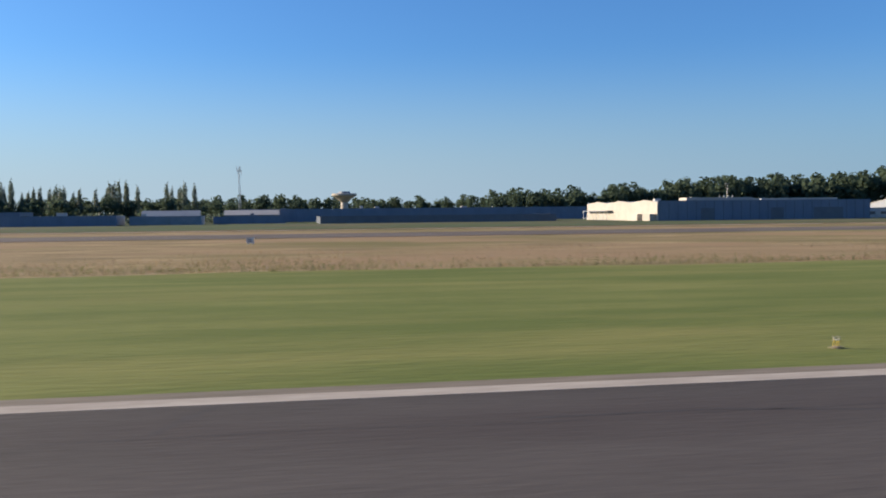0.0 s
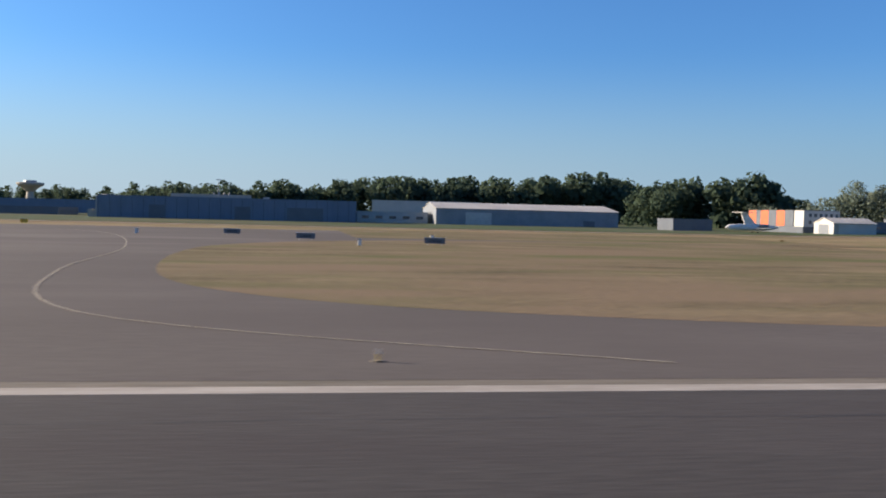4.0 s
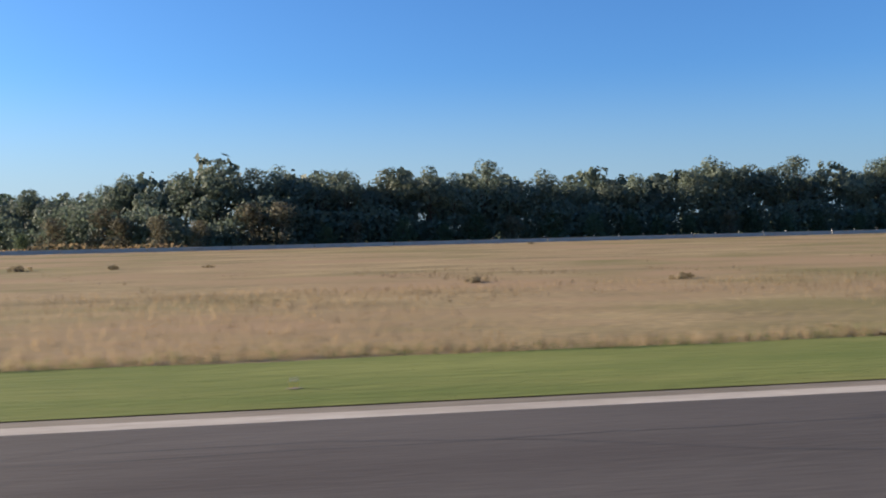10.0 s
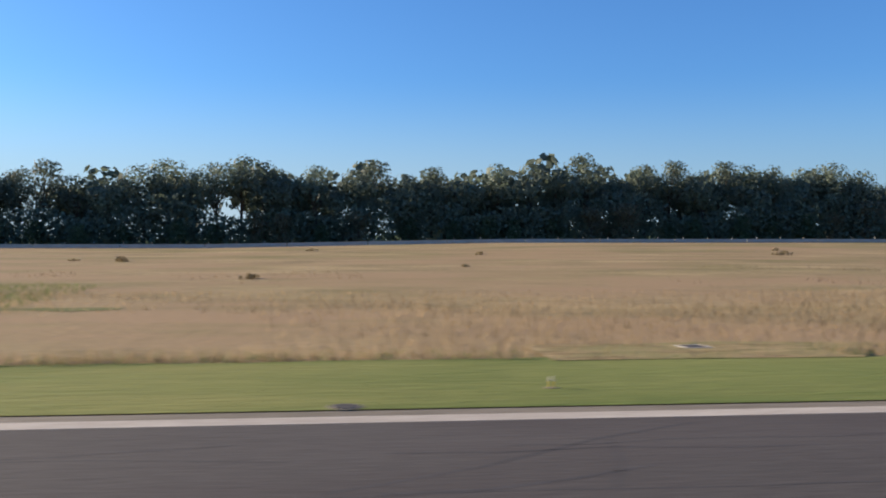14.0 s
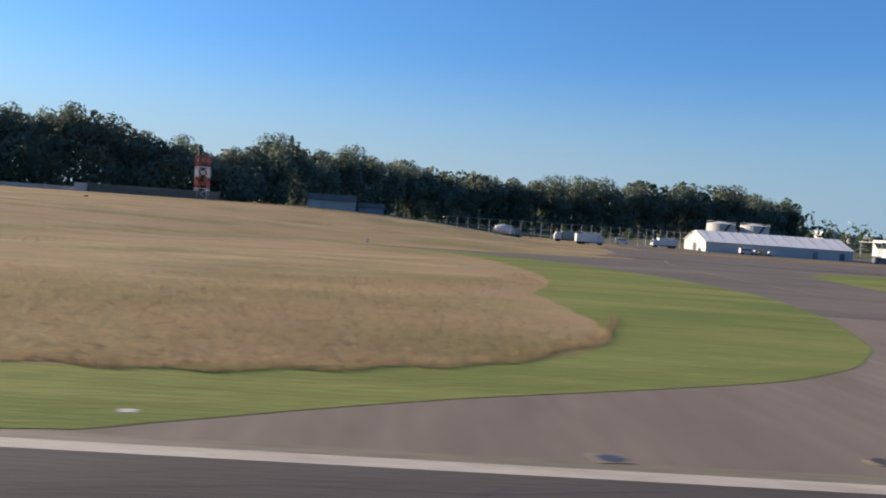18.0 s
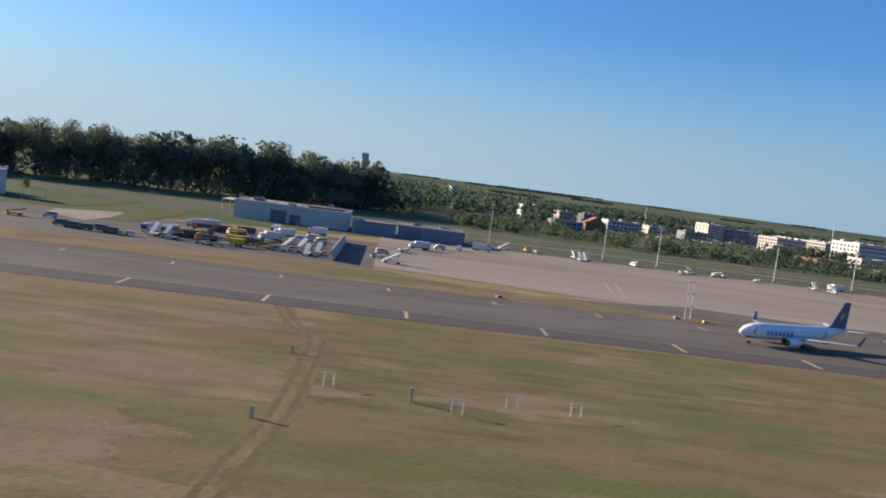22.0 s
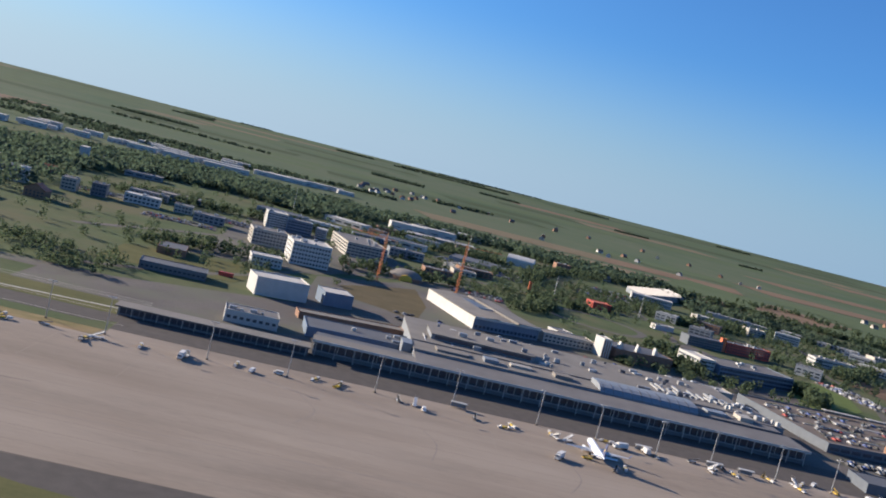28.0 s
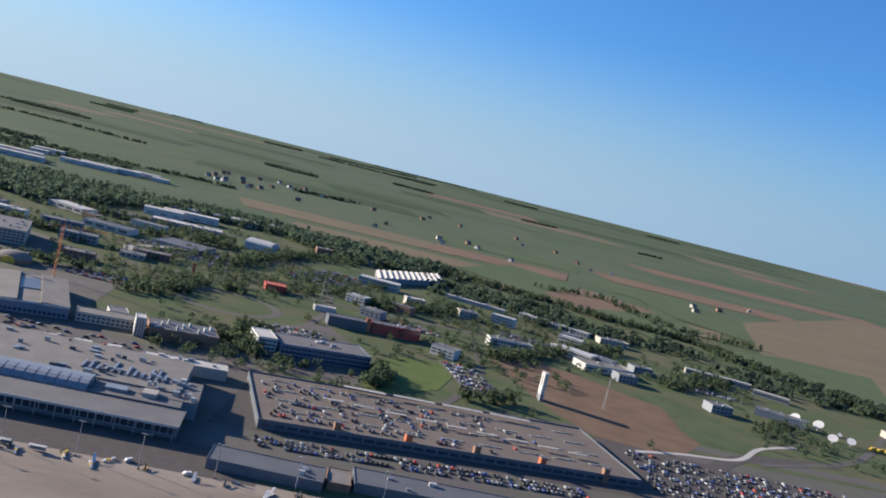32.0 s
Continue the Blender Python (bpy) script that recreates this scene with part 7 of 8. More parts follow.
# eastern end: service blocks, parking deck, car parks
block("service_block", "low service building with a dark flat roof", "building", 2146, 2204, 434, 456, 5.0, dark_clad, roof_dark, rz=-2, extras=3, seed=2)
block("service_block", "low service building with a dark flat roof", "building", 2220, 2335, 446, 470, 5.0, dark_clad, roof_dark, rz=1, extras=4, seed=5)
block("service_block", "small tan-roofed block between two service buildings", "building", 2206, 2218, 440, 462, 4.0, brick, roof_tan)
DECK = block("parking_deck", "large parking deck with a tan surface", "parking deck", 2155, 2405, 536, 640, 5.0, dark_clad, mat("deck_surface", (0.165, 0.132, 0.108), (0.125, 0.10, 0.083), scale=0.08, fine=14, rough=0.9), rz=9, parapet=1.0)
windows(DECK, "-y", -124, 124, 1.2, 4.4, -52, 32, 1, .8, .6)
for k in range(9):
    f_ = (k - 3) / 5
    t = thing("canopy", 2269.4 + 104.4 * f_, 581.8 + 0.3 * f_, 5.2, 6, "pale flat canopy roof on the parking deck", "canopy", "parking canopies")
    part("roof", box(bmesh.new(), -7, 7, -1.6, 1.6, 2.4, 2.7), cream_clad, t)
    for s in (-6, 6):
        part("post", tube(bmesh.new(), (s, 0, 0), (s, 0, 2.4), .12, n=6), steel, t)
for k in range(4):
    t = thing("canopy", 2336.9 - 36 * k, 639.4 - 5 * k, 5.2, 4, "long pale canopy roof at the back of the parking deck", "canopy", "parking canopies")
    part("roof", box(bmesh.new(), -15, 15, -2.4, 2.4, 2.6, 2.9), cream_clad, t)
    for s in (-13, 0, 13):
        part("post", tube(bmesh.new(), (s, 0, 0), (s, 0, 2.6), .12, n=6), steel, t)
for k in range(5):
    t = thing("stair_core", 2210 + k * 44, 520 + k * 7 + 8, 0.1, 9, "orange-brown stair tower of the parking deck", "stair tower", "stair towers")
    part("wall", box(bmesh.new(), -2, 2, -2, 2, -.5, 9.5), orange_clad if k % 2 else brick, t)
    part("roof", box(bmesh.new(), -2.3, 2.3, -2.3, 2.3, 9.51, 9.8), roof_dark, t)

# ---- cars ----


def car(x, y, rz, label, body, z=0.2):
    t = thing("car", x, y, z, rz, label, "car", "parked cars")
    b = part("body", prism(bmesh.new(), [(-2.15, .35), (2.15, .35), (2.2, .8), (1.9, .95), (-1.1, .98), (-2.1, .8)], "y", -.86, .86), body, t)
    c = part("cabin", loft(bmesh.new(), [[(-1.05, -.8, .96), (-1.05, .8, .96), (1.75, .8, .96), (1.75, -.8, .96)], [(-.35, -.62, 1.45), (-.35, .62, 1.45), (1.2, .62, 1.45), (1.2, -.62, 1.45)]]), glass, t)
    part("roof", box(bmesh.new(), -.3, 1.15, -.6, .6, 1.453, 1.49), body, c)
    for wx in (-1.35, 1.35):
        for s in (-1, 1):
            part("wheel", tube(bmesh.new(), (wx, s * .8 - .1, .32), (wx, s * .8 + .1, .32), .32, n=8), tyre, t)
    return t


car_paints = [("white", (0.34, 0.34, 0.34)), ("silver", (0.17, 0.18, 0.195)), ("dark grey", (0.07, 0.07, 0.08)), ("black", (0.02, 0.02, 0.022)), ("blue", (0.04, 0.07, 0.20)), ("red", (0.32, 0.04, 0.03))]
CARS = []
for i, (n_, c) in enumerate(car_paints):
    CARS.append(car(2180 + i * 3, 560, 99, "parked %s passenger car in a marked row" % n_, mat("car_" + n_.replace(" ", "_"), c, scale=0.4, rough=0.5, spec=0.35), 5.3))
random.seed(31)
weights = (1.5, 2.5, 5, 5, 2, 1)
spots = []
for row in range(11):  # rows on the deck, following its turn
    for k in range(72):
        u, v = -118 + k * 2.75, -42 + row * 7.4
        if random.random() < (0.26 if u < 0 else 0.05) and v < 44 and not (40 < v < 50):
            a = radians(9)
            spots.append((2280 + u * math.cos(a) - v * math.sin(a), 588 + u * math.sin(a) + v * math.cos(a), 99 + random.choice((0, 180)), 5.32))
for row in range(13):
    for k in range(84):
        u, v = 2425 + k * 2.7, 560 + row * 7.2
        if random.random() < 0.5:
            spots.append((u, v + (u - 2425) * .05, 92 + random.choice((0, 180)), 0.2))
for row in range(3):
    for k in range(70):
        if random.random() < 0.7:
            spots.append((2165 + k * 2.9, 484 + row * 6.5 + k * .45, 95 + random.choice((0, 180)), 0.2))
for k in range(70):
    spots.append((random.uniform(1900, 2130), random.uniform(606, 640), random.choice((20, 200)), 0.2))
random.shuffle(spots)
for x, y, rz, z in spots[:62]:
    copy_thing(random.choices(CARS, weights)[0], at(x, y, z, rz + random.uniform(-2, 2), 0.88))
for ci, c in enumerate(CARS):  # the rest of the car parks, joined by colour
    V, F = [], []
    for i, (x, y, rz, z) in enumerate(spots[62:850]):
        if i % 18 in ((0, 1), (2, 3, 4), (5, 6, 7, 8, 9), (10, 11, 12, 13, 14), (15, 16), (17,))[ci]:
            a = radians(rz)
            x, y = town(x, y)
            prof = [(-2.15, .3), (2.15, .3), (2.2, .8), (1.75, .95), (1.2, 1.45), (-.35, 1.45), (-1.05, .97), (-2.1, .8)]
            n0 = len(V)
            for s in (-.86, .86):
                for u, w in prof:
                    s2 = s * (.75 if w > 1 else 1)
                    V.append((x + u * math.cos(a) - s2 * math.sin(a), y + u * math.sin(a) + s2 * math.cos(a), z + w))
            F.append(tuple(n0 + k for k in range(8)))
            F.append(tuple(n0 + 15 - k for k in range(8)))
            for k in range(8):
                F.append((n0 + k, n0 + (k + 1) % 8, n0 + 8 + (k + 1) % 8, n0 + 8 + k))
    if V:
        raw("parked_cars", V, F, c.children[0].data.materials[0], "many %s cars parked far off in rows" % car_paints[ci][0], "cars", "stuff")

# ---- business park ----
W2 = (("-y", 10, 4, .1, .95, .7, .5), ("-x", 6, 4, .1, .95, .6, .5))
block("office_tower", "white office block with dark window bands", "office", 1762, 1784, 985, 1012, 17, white_clad, roof_white, rz=12, win=(("-y", 6, 6, .05, .95, .85, .5), ("-x", 4, 6, .05, .95, .4, .5)), extras=3)
block("office_block", "blue-grey office block beside the white tower", "office", 1784.5, 1812, 988, 1010, 14, blue_clad, roof_grey, rz=12, win=(("-y", 8, 4, .05, .95, .8, .5),))
block("office_block", "small white office block", "office", 1818, 1830, 1000, 1018, 10, white_clad, roof_white, win=W2)
block("office_block", "cream office block with rows of windows", "office", 1768, 1800, 822, 850, 14, cream_clad, roof_grey, rz=14, win=W2, extras=4)
block("office_block", "white stepped office block with window rows", "office", 1809, 1842, 756, 790, 19, white_clad, roof_white, rz=14, win=(("-y", 12, 5, .05, .95, .6, .5), ("-x", 7, 5, .05, .95, .5, .5)), extras=8)
block("office_block", "low white office block in front of taller ones", "office", 1786, 1810, 700, 716, 8, white_clad, roof_white, rz=14, win=(("-y", 8, 2, .1, .9, .6, .5), ("-x", 3, 2, .1, .9, .5, .5)))
block("office_block", "long cream office building with window bands", "office", 1846, 1888, 905, 985, 14, cream_clad, roof_grey, rz=14, win=(("-y", 10, 4, .1, .95, .75, .5), ("-x", 18, 4, .1, .95, .75, .5)), extras=6)
block("warehouse", "bright white windowless warehouse", "warehouse", 1803, 1838, 579, 602, 11.5, white_clad, roof_white, rz=20, parapet=0.8)
block("warehouse", "pale blue box-shaped warehouse", "warehouse", 1848, 1868, 597, 618, 9, blue_clad, roof_white, rz=18)
block("depot", "long dark low depot on the grass", "depot", 1728, 1770, 585, 604, 5, dark_clad, roof_dark, rz=8, win=(("-y", 14, 1, .3, .7, .6, .6),))
block("depot", "dark low depot with brick walls", "depot", 1722, 1742, 655, 685, 5, brick, roof_dark, rz=8)
t = thing("red_container", 1781, 619, .2, 8, "red shipping container on the grass", "container")
part("body", box(bmesh.new(), -5, 5, -1.3, 1.3, 0, 2.7), red_clad, t)
part("door", box(bmesh.new(), -5.06, -5.003, -1.2, 1.2, .1, 2.6), red_steel, t)
t = block("exhibition_hall", "large white hall with a broad pale flat roof", "hall", 1944, 1998, 653, 753, 9.0, white_clad, roof_tan, rz=17, parapet=0.4)
part("court", box(bmesh.new(), -7, 7, -6, 34, 9.14, 9.2), dark_clad, t, "dark sunken court in the roof")
part("court_rim", prism(bmesh.new(), [(-7.4, -6.4), (7.4, -6.4), (7.4, -5.9), (-7.4, -5.9)], "z", 9.13, 10.2), white_clad, t, "white rim of the court")
for q in (-1, 1):
    part("roof_slab", prism(bmesh.new(), [(q * 27.6, 9.15), (q * 27.6, 9.6), (q * 8.0, 10.6), (q * 8.0, 9.15)], "y", -51.5, 49), roof_tan, t, "pale slightly tilted roof slab")
    part("fascia", box(bmesh.new(), min(q * 27.4, q * 9), max(q * 27.4, q * 9), -51.9, -51.52, 8.2, 9.9), white_clad, t, "bright white roof edge")
# blue-grey sheet carries the shade of the white front in its colour
part("front_wall", box(bmesh.new(), -26.9, 26.9, -50.2, -50.03, -.5, 8.1), blue_clad, t, "white front coloured blue-grey for its shade")
windows(t, "-y", -26, 26, 1, 4, -50.2, 16, 1, .7, .7)
block("villa", "small white house beside the hall", "house", 2030, 2044, 700, 716, 6, white_clad, roof_grey, rz=20)
block("office_block", "low cream office with a long flat roof", "office", 2014, 2056, 672, 690, 7, cream_clad, roof_tan, rz=12, win=(("-y", 12, 2, .1, .9, .6, .5),))
t = block("striped_tower", "slim white tower with dark vertical stripes", "tower", 2058, 2065, 662, 676, 14, white_clad, roof_white, rz=14)
for k in range(3):
    part("stripe", box(bmesh.new(), -2.6 + k * 2, -1.8 + k * 2, -7.1, -6.95, .5, 13), brick, t)
t = block("market_hall", "dark brick hall with a row of pointed white roof cowls", "hall", 2066, 2116, 668, 700, 9, brick, roof_dark, rz=14, parapet=0.3)
for k in range(9):
    part("cowl", prism(bmesh.new(), [(-22 + k * 5.2, 9.2), (-18.6 + k * 5.2, 9.2), (-21.6 + k * 5.2, 12.4)], "y", -13 + (k % 3) * 8, -10 + (k % 3) * 8), white_clad, t)
t = block("glass_office", "blue glass office with a white end pavilion", "office", 2158, 2232, 706, 742, 11, blue_clad, roof_grey, rz=16, win=(("-y", 24, 3, .05, .95, .85, .6),), extras=5)
block("white_pavilion", "white balconied end pavilion of the glass office", "office", 2142, 2157, 695, 725, 13, white_clad, roof_white, rz=16, win=(("-y", 4, 4, .05, .95, .8, .5), ("-x", 8, 4, .05, .95, .8, .5)))
block("hotel", "dark long office with black facade", "office", 2198, 2240, 876, 892, 9, dark_clad, roof_dark, rz=10, win=(("-y", 14, 3, .1, .95, .7, .5),))
block("red_hotel", "red-brown long building with an orange end", "building", 2241, 2290, 886, 902, 10, red_clad, roof_dark, rz=8, win=(("-y", 16, 3, .1, .95, .6, .5),), extras=8)
block("orange_tower", "bright orange-red stair tower", "tower", 2236, 2240.5, 880, 886, 13, orange_clad, roof_dark)
block("orange_sign_tower", "slim orange advertising tower", "tower", 2053, 2056, 964, 967, 13, orange_clad, roof_dark)
block("brick_house", "red-brown building with a tiled roof", "building", 2128, 2150, 985, 1005, 7, red_clad, orange_clad, rz=10)
block("white_house", "small white flat house on a lawn", "house", 2184, 2206, 935, 945, 5, white_clad, roof_white, rz=12)
t = thing("advertising_pylon", 2386, 757, .2, 0, "tall white advertising pylon with a dark slot", "pylon")
part("slab", box(bmesh.new(), -1.6, 1.6, -5.5, 5.5, 5.5, 24), white_clad, t)
part("slot", box(bmesh.new(), -1.7, 1.7, -1.6, 1.6, 12, 21), dark_clad, t)
part("foot", box(bmesh.new(), -1.5, 1.5, -6, 6, -.5, 5.4), grey_clad, t)
block("round_office", "low white office with rows of windows", "office", 2373, 2421, 967, 983, 9, white_clad, roof_grey, rz=6, win=(("-y", 16, 2, .1, .95, .7, .55), ("-x", 5, 2, .1, .95, .7, .55)), extras=3)
t = thing("wedge_office", 2480, 1017, 0, -38, "white wedge-shaped office with a slanting roof edge and window bands", "office")
part("wall", prism(bmesh.new(), [(-25, -9), (25, -9), (25, 9), (-16, 9)], "z", -.8, 8.0), white_clad, t)
part("roof", prism(bmesh.new(), [(-26, -9.6), (25.6, -9.6), (25.6, 9.6), (-16.4, 9.6)], "z", 8.01, 9.2), white_clad, t)
windows(t, "-y", -23, 24, 1.2, 7.4, -9, 14, 2, .7, .55)
block("office_block", "blue glass wing beside the wedge-shaped office", "office", 2497, 2527, 1001, 1019, 8, blue_clad, roof_grey, rz=-38, win=(("-y", 10, 2, .1, .95, .8, .6),), extras=2)
block("long_hall", "long grey row of low halls with pale roof edges", "hall", 2455, 2557, 1221, 1235, 6, grey_clad, roof_white, rz=-35, win=(("-y", 20, 1, .2, .85, .6, .6),))
block("long_hall", "low grey workshop row beside the trees", "hall", 2358, 2444, 1250, 1262, 5, grey_clad, roof_white, rz=-24, extras=6)
block("office_block", "small white office with window bands", "office", 2404, 2434, 1130, 1144, 11, white_clad, roof_white, rz=-24, win=(("-y", 8, 3, .1, .95, .8, .4),))
block("office_block", "white upper office pavilion", "office", 2482, 2512, 1090, 1104, 10, white_clad, roof_white, rz=-30, win=(("-y", 10, 2, .1, .95, .8, .4),))
block("mall", "long low building with a pale columned front", "building", 2644, 2724, 1090, 1101, 6, cream_clad, roof_white, rz=-14, win=(("-y", 26, 1, .2, .85, .6, .8),))
block("mall", "low building with a pale roof beside a longer one", "building", 2711, 2753, 1044, 1055, 6, cream_clad, roof_white, rz=-28, win=(("-y", 14, 1, .2, .85, .6, .8),))
block("factory_office", "white two-storey office before a ribbed factory", "office", 2236, 2290, 1200, 1222, 10, white_clad, roof_white, rz=-12, win=(("-y", 18, 2, .1, .95, .6, .5),))
for k in range(12):
    gable("factory_bay", "factory bay with a pale ridged roof", "factory", 2262 + k * 9, 2270.5 + k * 9, 1245 + k * 12, 1330 + k * 12, 7, 9, grey_clad, roof_white, along="y", group="factory bays")
block("solar_lot", "broad low hall with striped roof", "hall", 1985, 2045, 1120, 1175, 5, grey_clad, roof_dark, rz=-14)
for k in range(7):
    t = thing("carport", 1990 + k * 9, 1090 + k * 9, .3, -32, "long thin pale carport roof", "carport", "carports")
    part("roof", box(bmesh.new(), -1.2, 1.2, -30, 30, 2.5, 2.8), roof_white, t)
    for s in (-28, 0, 28):
        part("post", box(bmesh.new(), -.1, .1, s - .1, s + .1, -.3, 2.5), steel, t)
block("long_hall", "grey hall with a bright white end wall", "hall", 1928, 1974, 1234, 1254, 8, white_clad, roof_grey, rz=-9)
block("long_hall", "broad low hall with a patched white roof", "hall", 1935, 2035, 1330, 1362, 6, grey_clad, roof_white, rz=6, extras=8)
block("long_hall", "low white hall beside a car park", "hall", 1965, 1993, 1026, 1034, 5, white_clad, roof_white, rz=-36)
dome = thing("round_hall", 1915, 832, 0.2, 0, "round hall under construction with a wooden dome and yellow shell", "construction site")
part("ring_wall", tube(bmesh.new(), (0, 0, -.5), (0, 0, 3.2), 15, n=32), brick, dome)
rings = [[(math.cos(k * math.tau / 32) * r, math.sin(k * math.tau / 32) * r, z) for k in range(32)] for r, z in ((15.6, 3.21), (14.5, 5.2), (11.5, 7.2), (7.5, 8.6), (3.0, 9.3))]
part("dome", loft(bmesh.new(), rings), roof_tan, dome, "pale ribbed dome")
part("opening", prism(bmesh.new(), [(-6, .2), (6, .2), (4.5, 4.6), (0, 6.0), (-4.5, 4.6)], "y", -15.9, -13.0), yellow_steel, dome, "bright yellow open shell")
t = thing("barrel_hall", 2098, 1300, 0, -14, "white hall with a rounded barrel roof", "hall")
pr_ = [(-20, -.5), (20, -.5), (20, 8)] + [(20 * math.cos(a * math.pi / 10), 8 + 6 * math.sin(a * math.pi / 10)) for a in range(1, 10)] + [(-20, 8)]
part("shell", prism(bmesh.new(), pr_, "x", -19, 19), white_clad, t)
part("door", box(bmesh.new(), -19.1, -18.9, -6, 6, 0, 7), grey_clad, t)
for i, (x, y, r) in enumerate(((2704, 932, 5.2), (2722, 916, 5.6), (2708, 860, 5), (2696, 947, 2.5), (2732, 868, 4.5), (2740, 904, 2.5))):
    t = thing("satellite_dish", x, y, .2, -50 + i * 6, "large white satellite dish tilted to the sky", "dish", "satellite dishes")
    part("pedestal", tube(bmesh.new(), (0, 0, -.3), (0, 0, r * .8), r * .12, n=8), steel, t)
    bm = bmesh.new()
    rings = []
    for q in (0.05, .35, .65, .9, 1.0):
        rings.append([(math.cos(k * math.tau / 18) * r * q, math.sin(k * math.tau / 18) * r * q, r * .35 * q * q) for k in range(18)])
    loft(bm, rings)
    bmesh.ops.rotate(bm, verts=bm.verts, cent=(0, 0, 0), matrix=Euler((radians(38), 0, 0)).to_matrix())
    bmesh.ops.translate(bm, verts=bm.verts, vec=(0, 0, r * .95))
    part("reflector", bm, white_steel, t)
block("ground_station", "grey building beside the satellite dishes", "building", 2656, 2710, 911, 929, 7, grey_clad, roof_grey, rz=-28, extras=4)
for x in (2758, 2766, 2774):
    t = thing("yellow_truck", x, 872, .2, 30, "yellow lorry parked near the dishes", "truck", "yellow lorries")
    part("cab", box(bmesh.new(), -6, -4, -1.2, 1.2, .5, 3), yellow_steel, t)
    part("cargo_box", box(bmesh.new(), -3.8, 6, -1.3, 1.3, .8, 3.8), yellow_steel, t)
    wheels(t, (-5, 2, 4), 1.05, .5)
# houses, offices and halls further off
for x, y, w, h, m, n in ((1547, 842, 16, 14, white_clad, 5), (1586, 870, 14, 12, cream_clad, 4), (1612, 880, 14, 12, dark_clad, 4), (1650, 897, 34, 9, white_clad, 8), (1688, 912, 18, 8, cream_clad, 5), (1640, 965, 40, 7, grey_clad, 8), (1720, 880, 30, 8, grey_clad, 6), (1556, 720, 24, 7, grey_clad, 5), (1470, 980, 44, 7, grey_clad, 8), (1500, 900, 40, 6, blue_clad, 8), (1950, 905, 30, 8, brick, 6), (1920, 1010, 40, 9, grey_clad, 8), (2000, 1010, 40, 7, brick, 8), (1985, 985, 26, 5, cream_clad, 4), (1880, 1085, 46, 8, blue_clad, 8), (2517, 930, 22, 8, grey_clad, 5), (2560, 1010, 24, 7, grey_clad, 5), (2600, 880, 24, 8, grey_clad, 5), (2575, 1180, 40, 7, cream_clad, 7), (2850, 960, 46, 7, cream_clad, 8)):
    block("office_block", "far office or hall of the business park", "office", x - w / 2, x + w / 2, y, y + 18, h, m, roof_white if m is white_clad else roof_grey, rz=8, win=(("-y", n, max(1, int(h / 3.5)), .1, .95, .65, .5),), extras=2)
t = gable("gabled_house", "brick house with a tall pointed gable", "house", 1584, 1602, 770, 784, 7, 12, brick, orange_clad, along="y")
windows(t, "-y", -8, 8, 1, 6, -7, 5, 2, .5, .5)
random.seed(37)
for x, y, w, n in ((1484, 1186, 10, 1), (1400, 1740, 60, 2), (1488, 1765, 70, 3), (1572, 1775, 90, 3), (1594, 1978, 60, 2), (1700, 1930, 110, 3), (1330, 1700, 40, 4), (1250, 1650, 60, 4), (1180, 1560, 60, 3), (1780, 1990, 60, 2), (1950, 1400, 60, 2), (2030, 1550, 90, 2), (1930, 1480, 50, 2), (1420, 1900, 60, 3)):
    for k in range(n):
        xx, yy, ww = x + random.uniform(-40, 40), y + k * 38 + random.uniform(-12, 12), w * random.uniform(.6, 1.2)
        block("industrial_hall", "far white industrial hall", "hall", xx - ww / 2, xx + ww / 2, yy, yy + 24, random.uniform(7, 11) if w > 12 else 22, white_clad, roof_white, rz=8, group="far industrial halls", parapet=0, win=(("-y", 3, 1, .2, .5, .5, .4),))
for i in range(44):
    cxx, cyy, sx, sy = random.choice(((1840, 2500, 60, 60), (1960, 2610, 80, 60), (2085, 2940, 120, 80), (2750, 2960, 260, 120), (2950, 2500, 200, 100), (1950, 2900, 120, 80), (3100, 2100, 160, 90), (2550, 2300, 120, 80)))
    hx, hy = random.gauss(cxx, sx), random.gauss(cyy, sy)
    gable("far_house", "small distant village house with a pitched roof", "house", hx - 7, hx + 7, hy - 5, hy + 5, 5, 9, random.choice((white_clad, cream_clad, brick, brick)), random.choice((roof_dark, brick, roof_grey)), group="village houses", rz=random.uniform(0, 90))


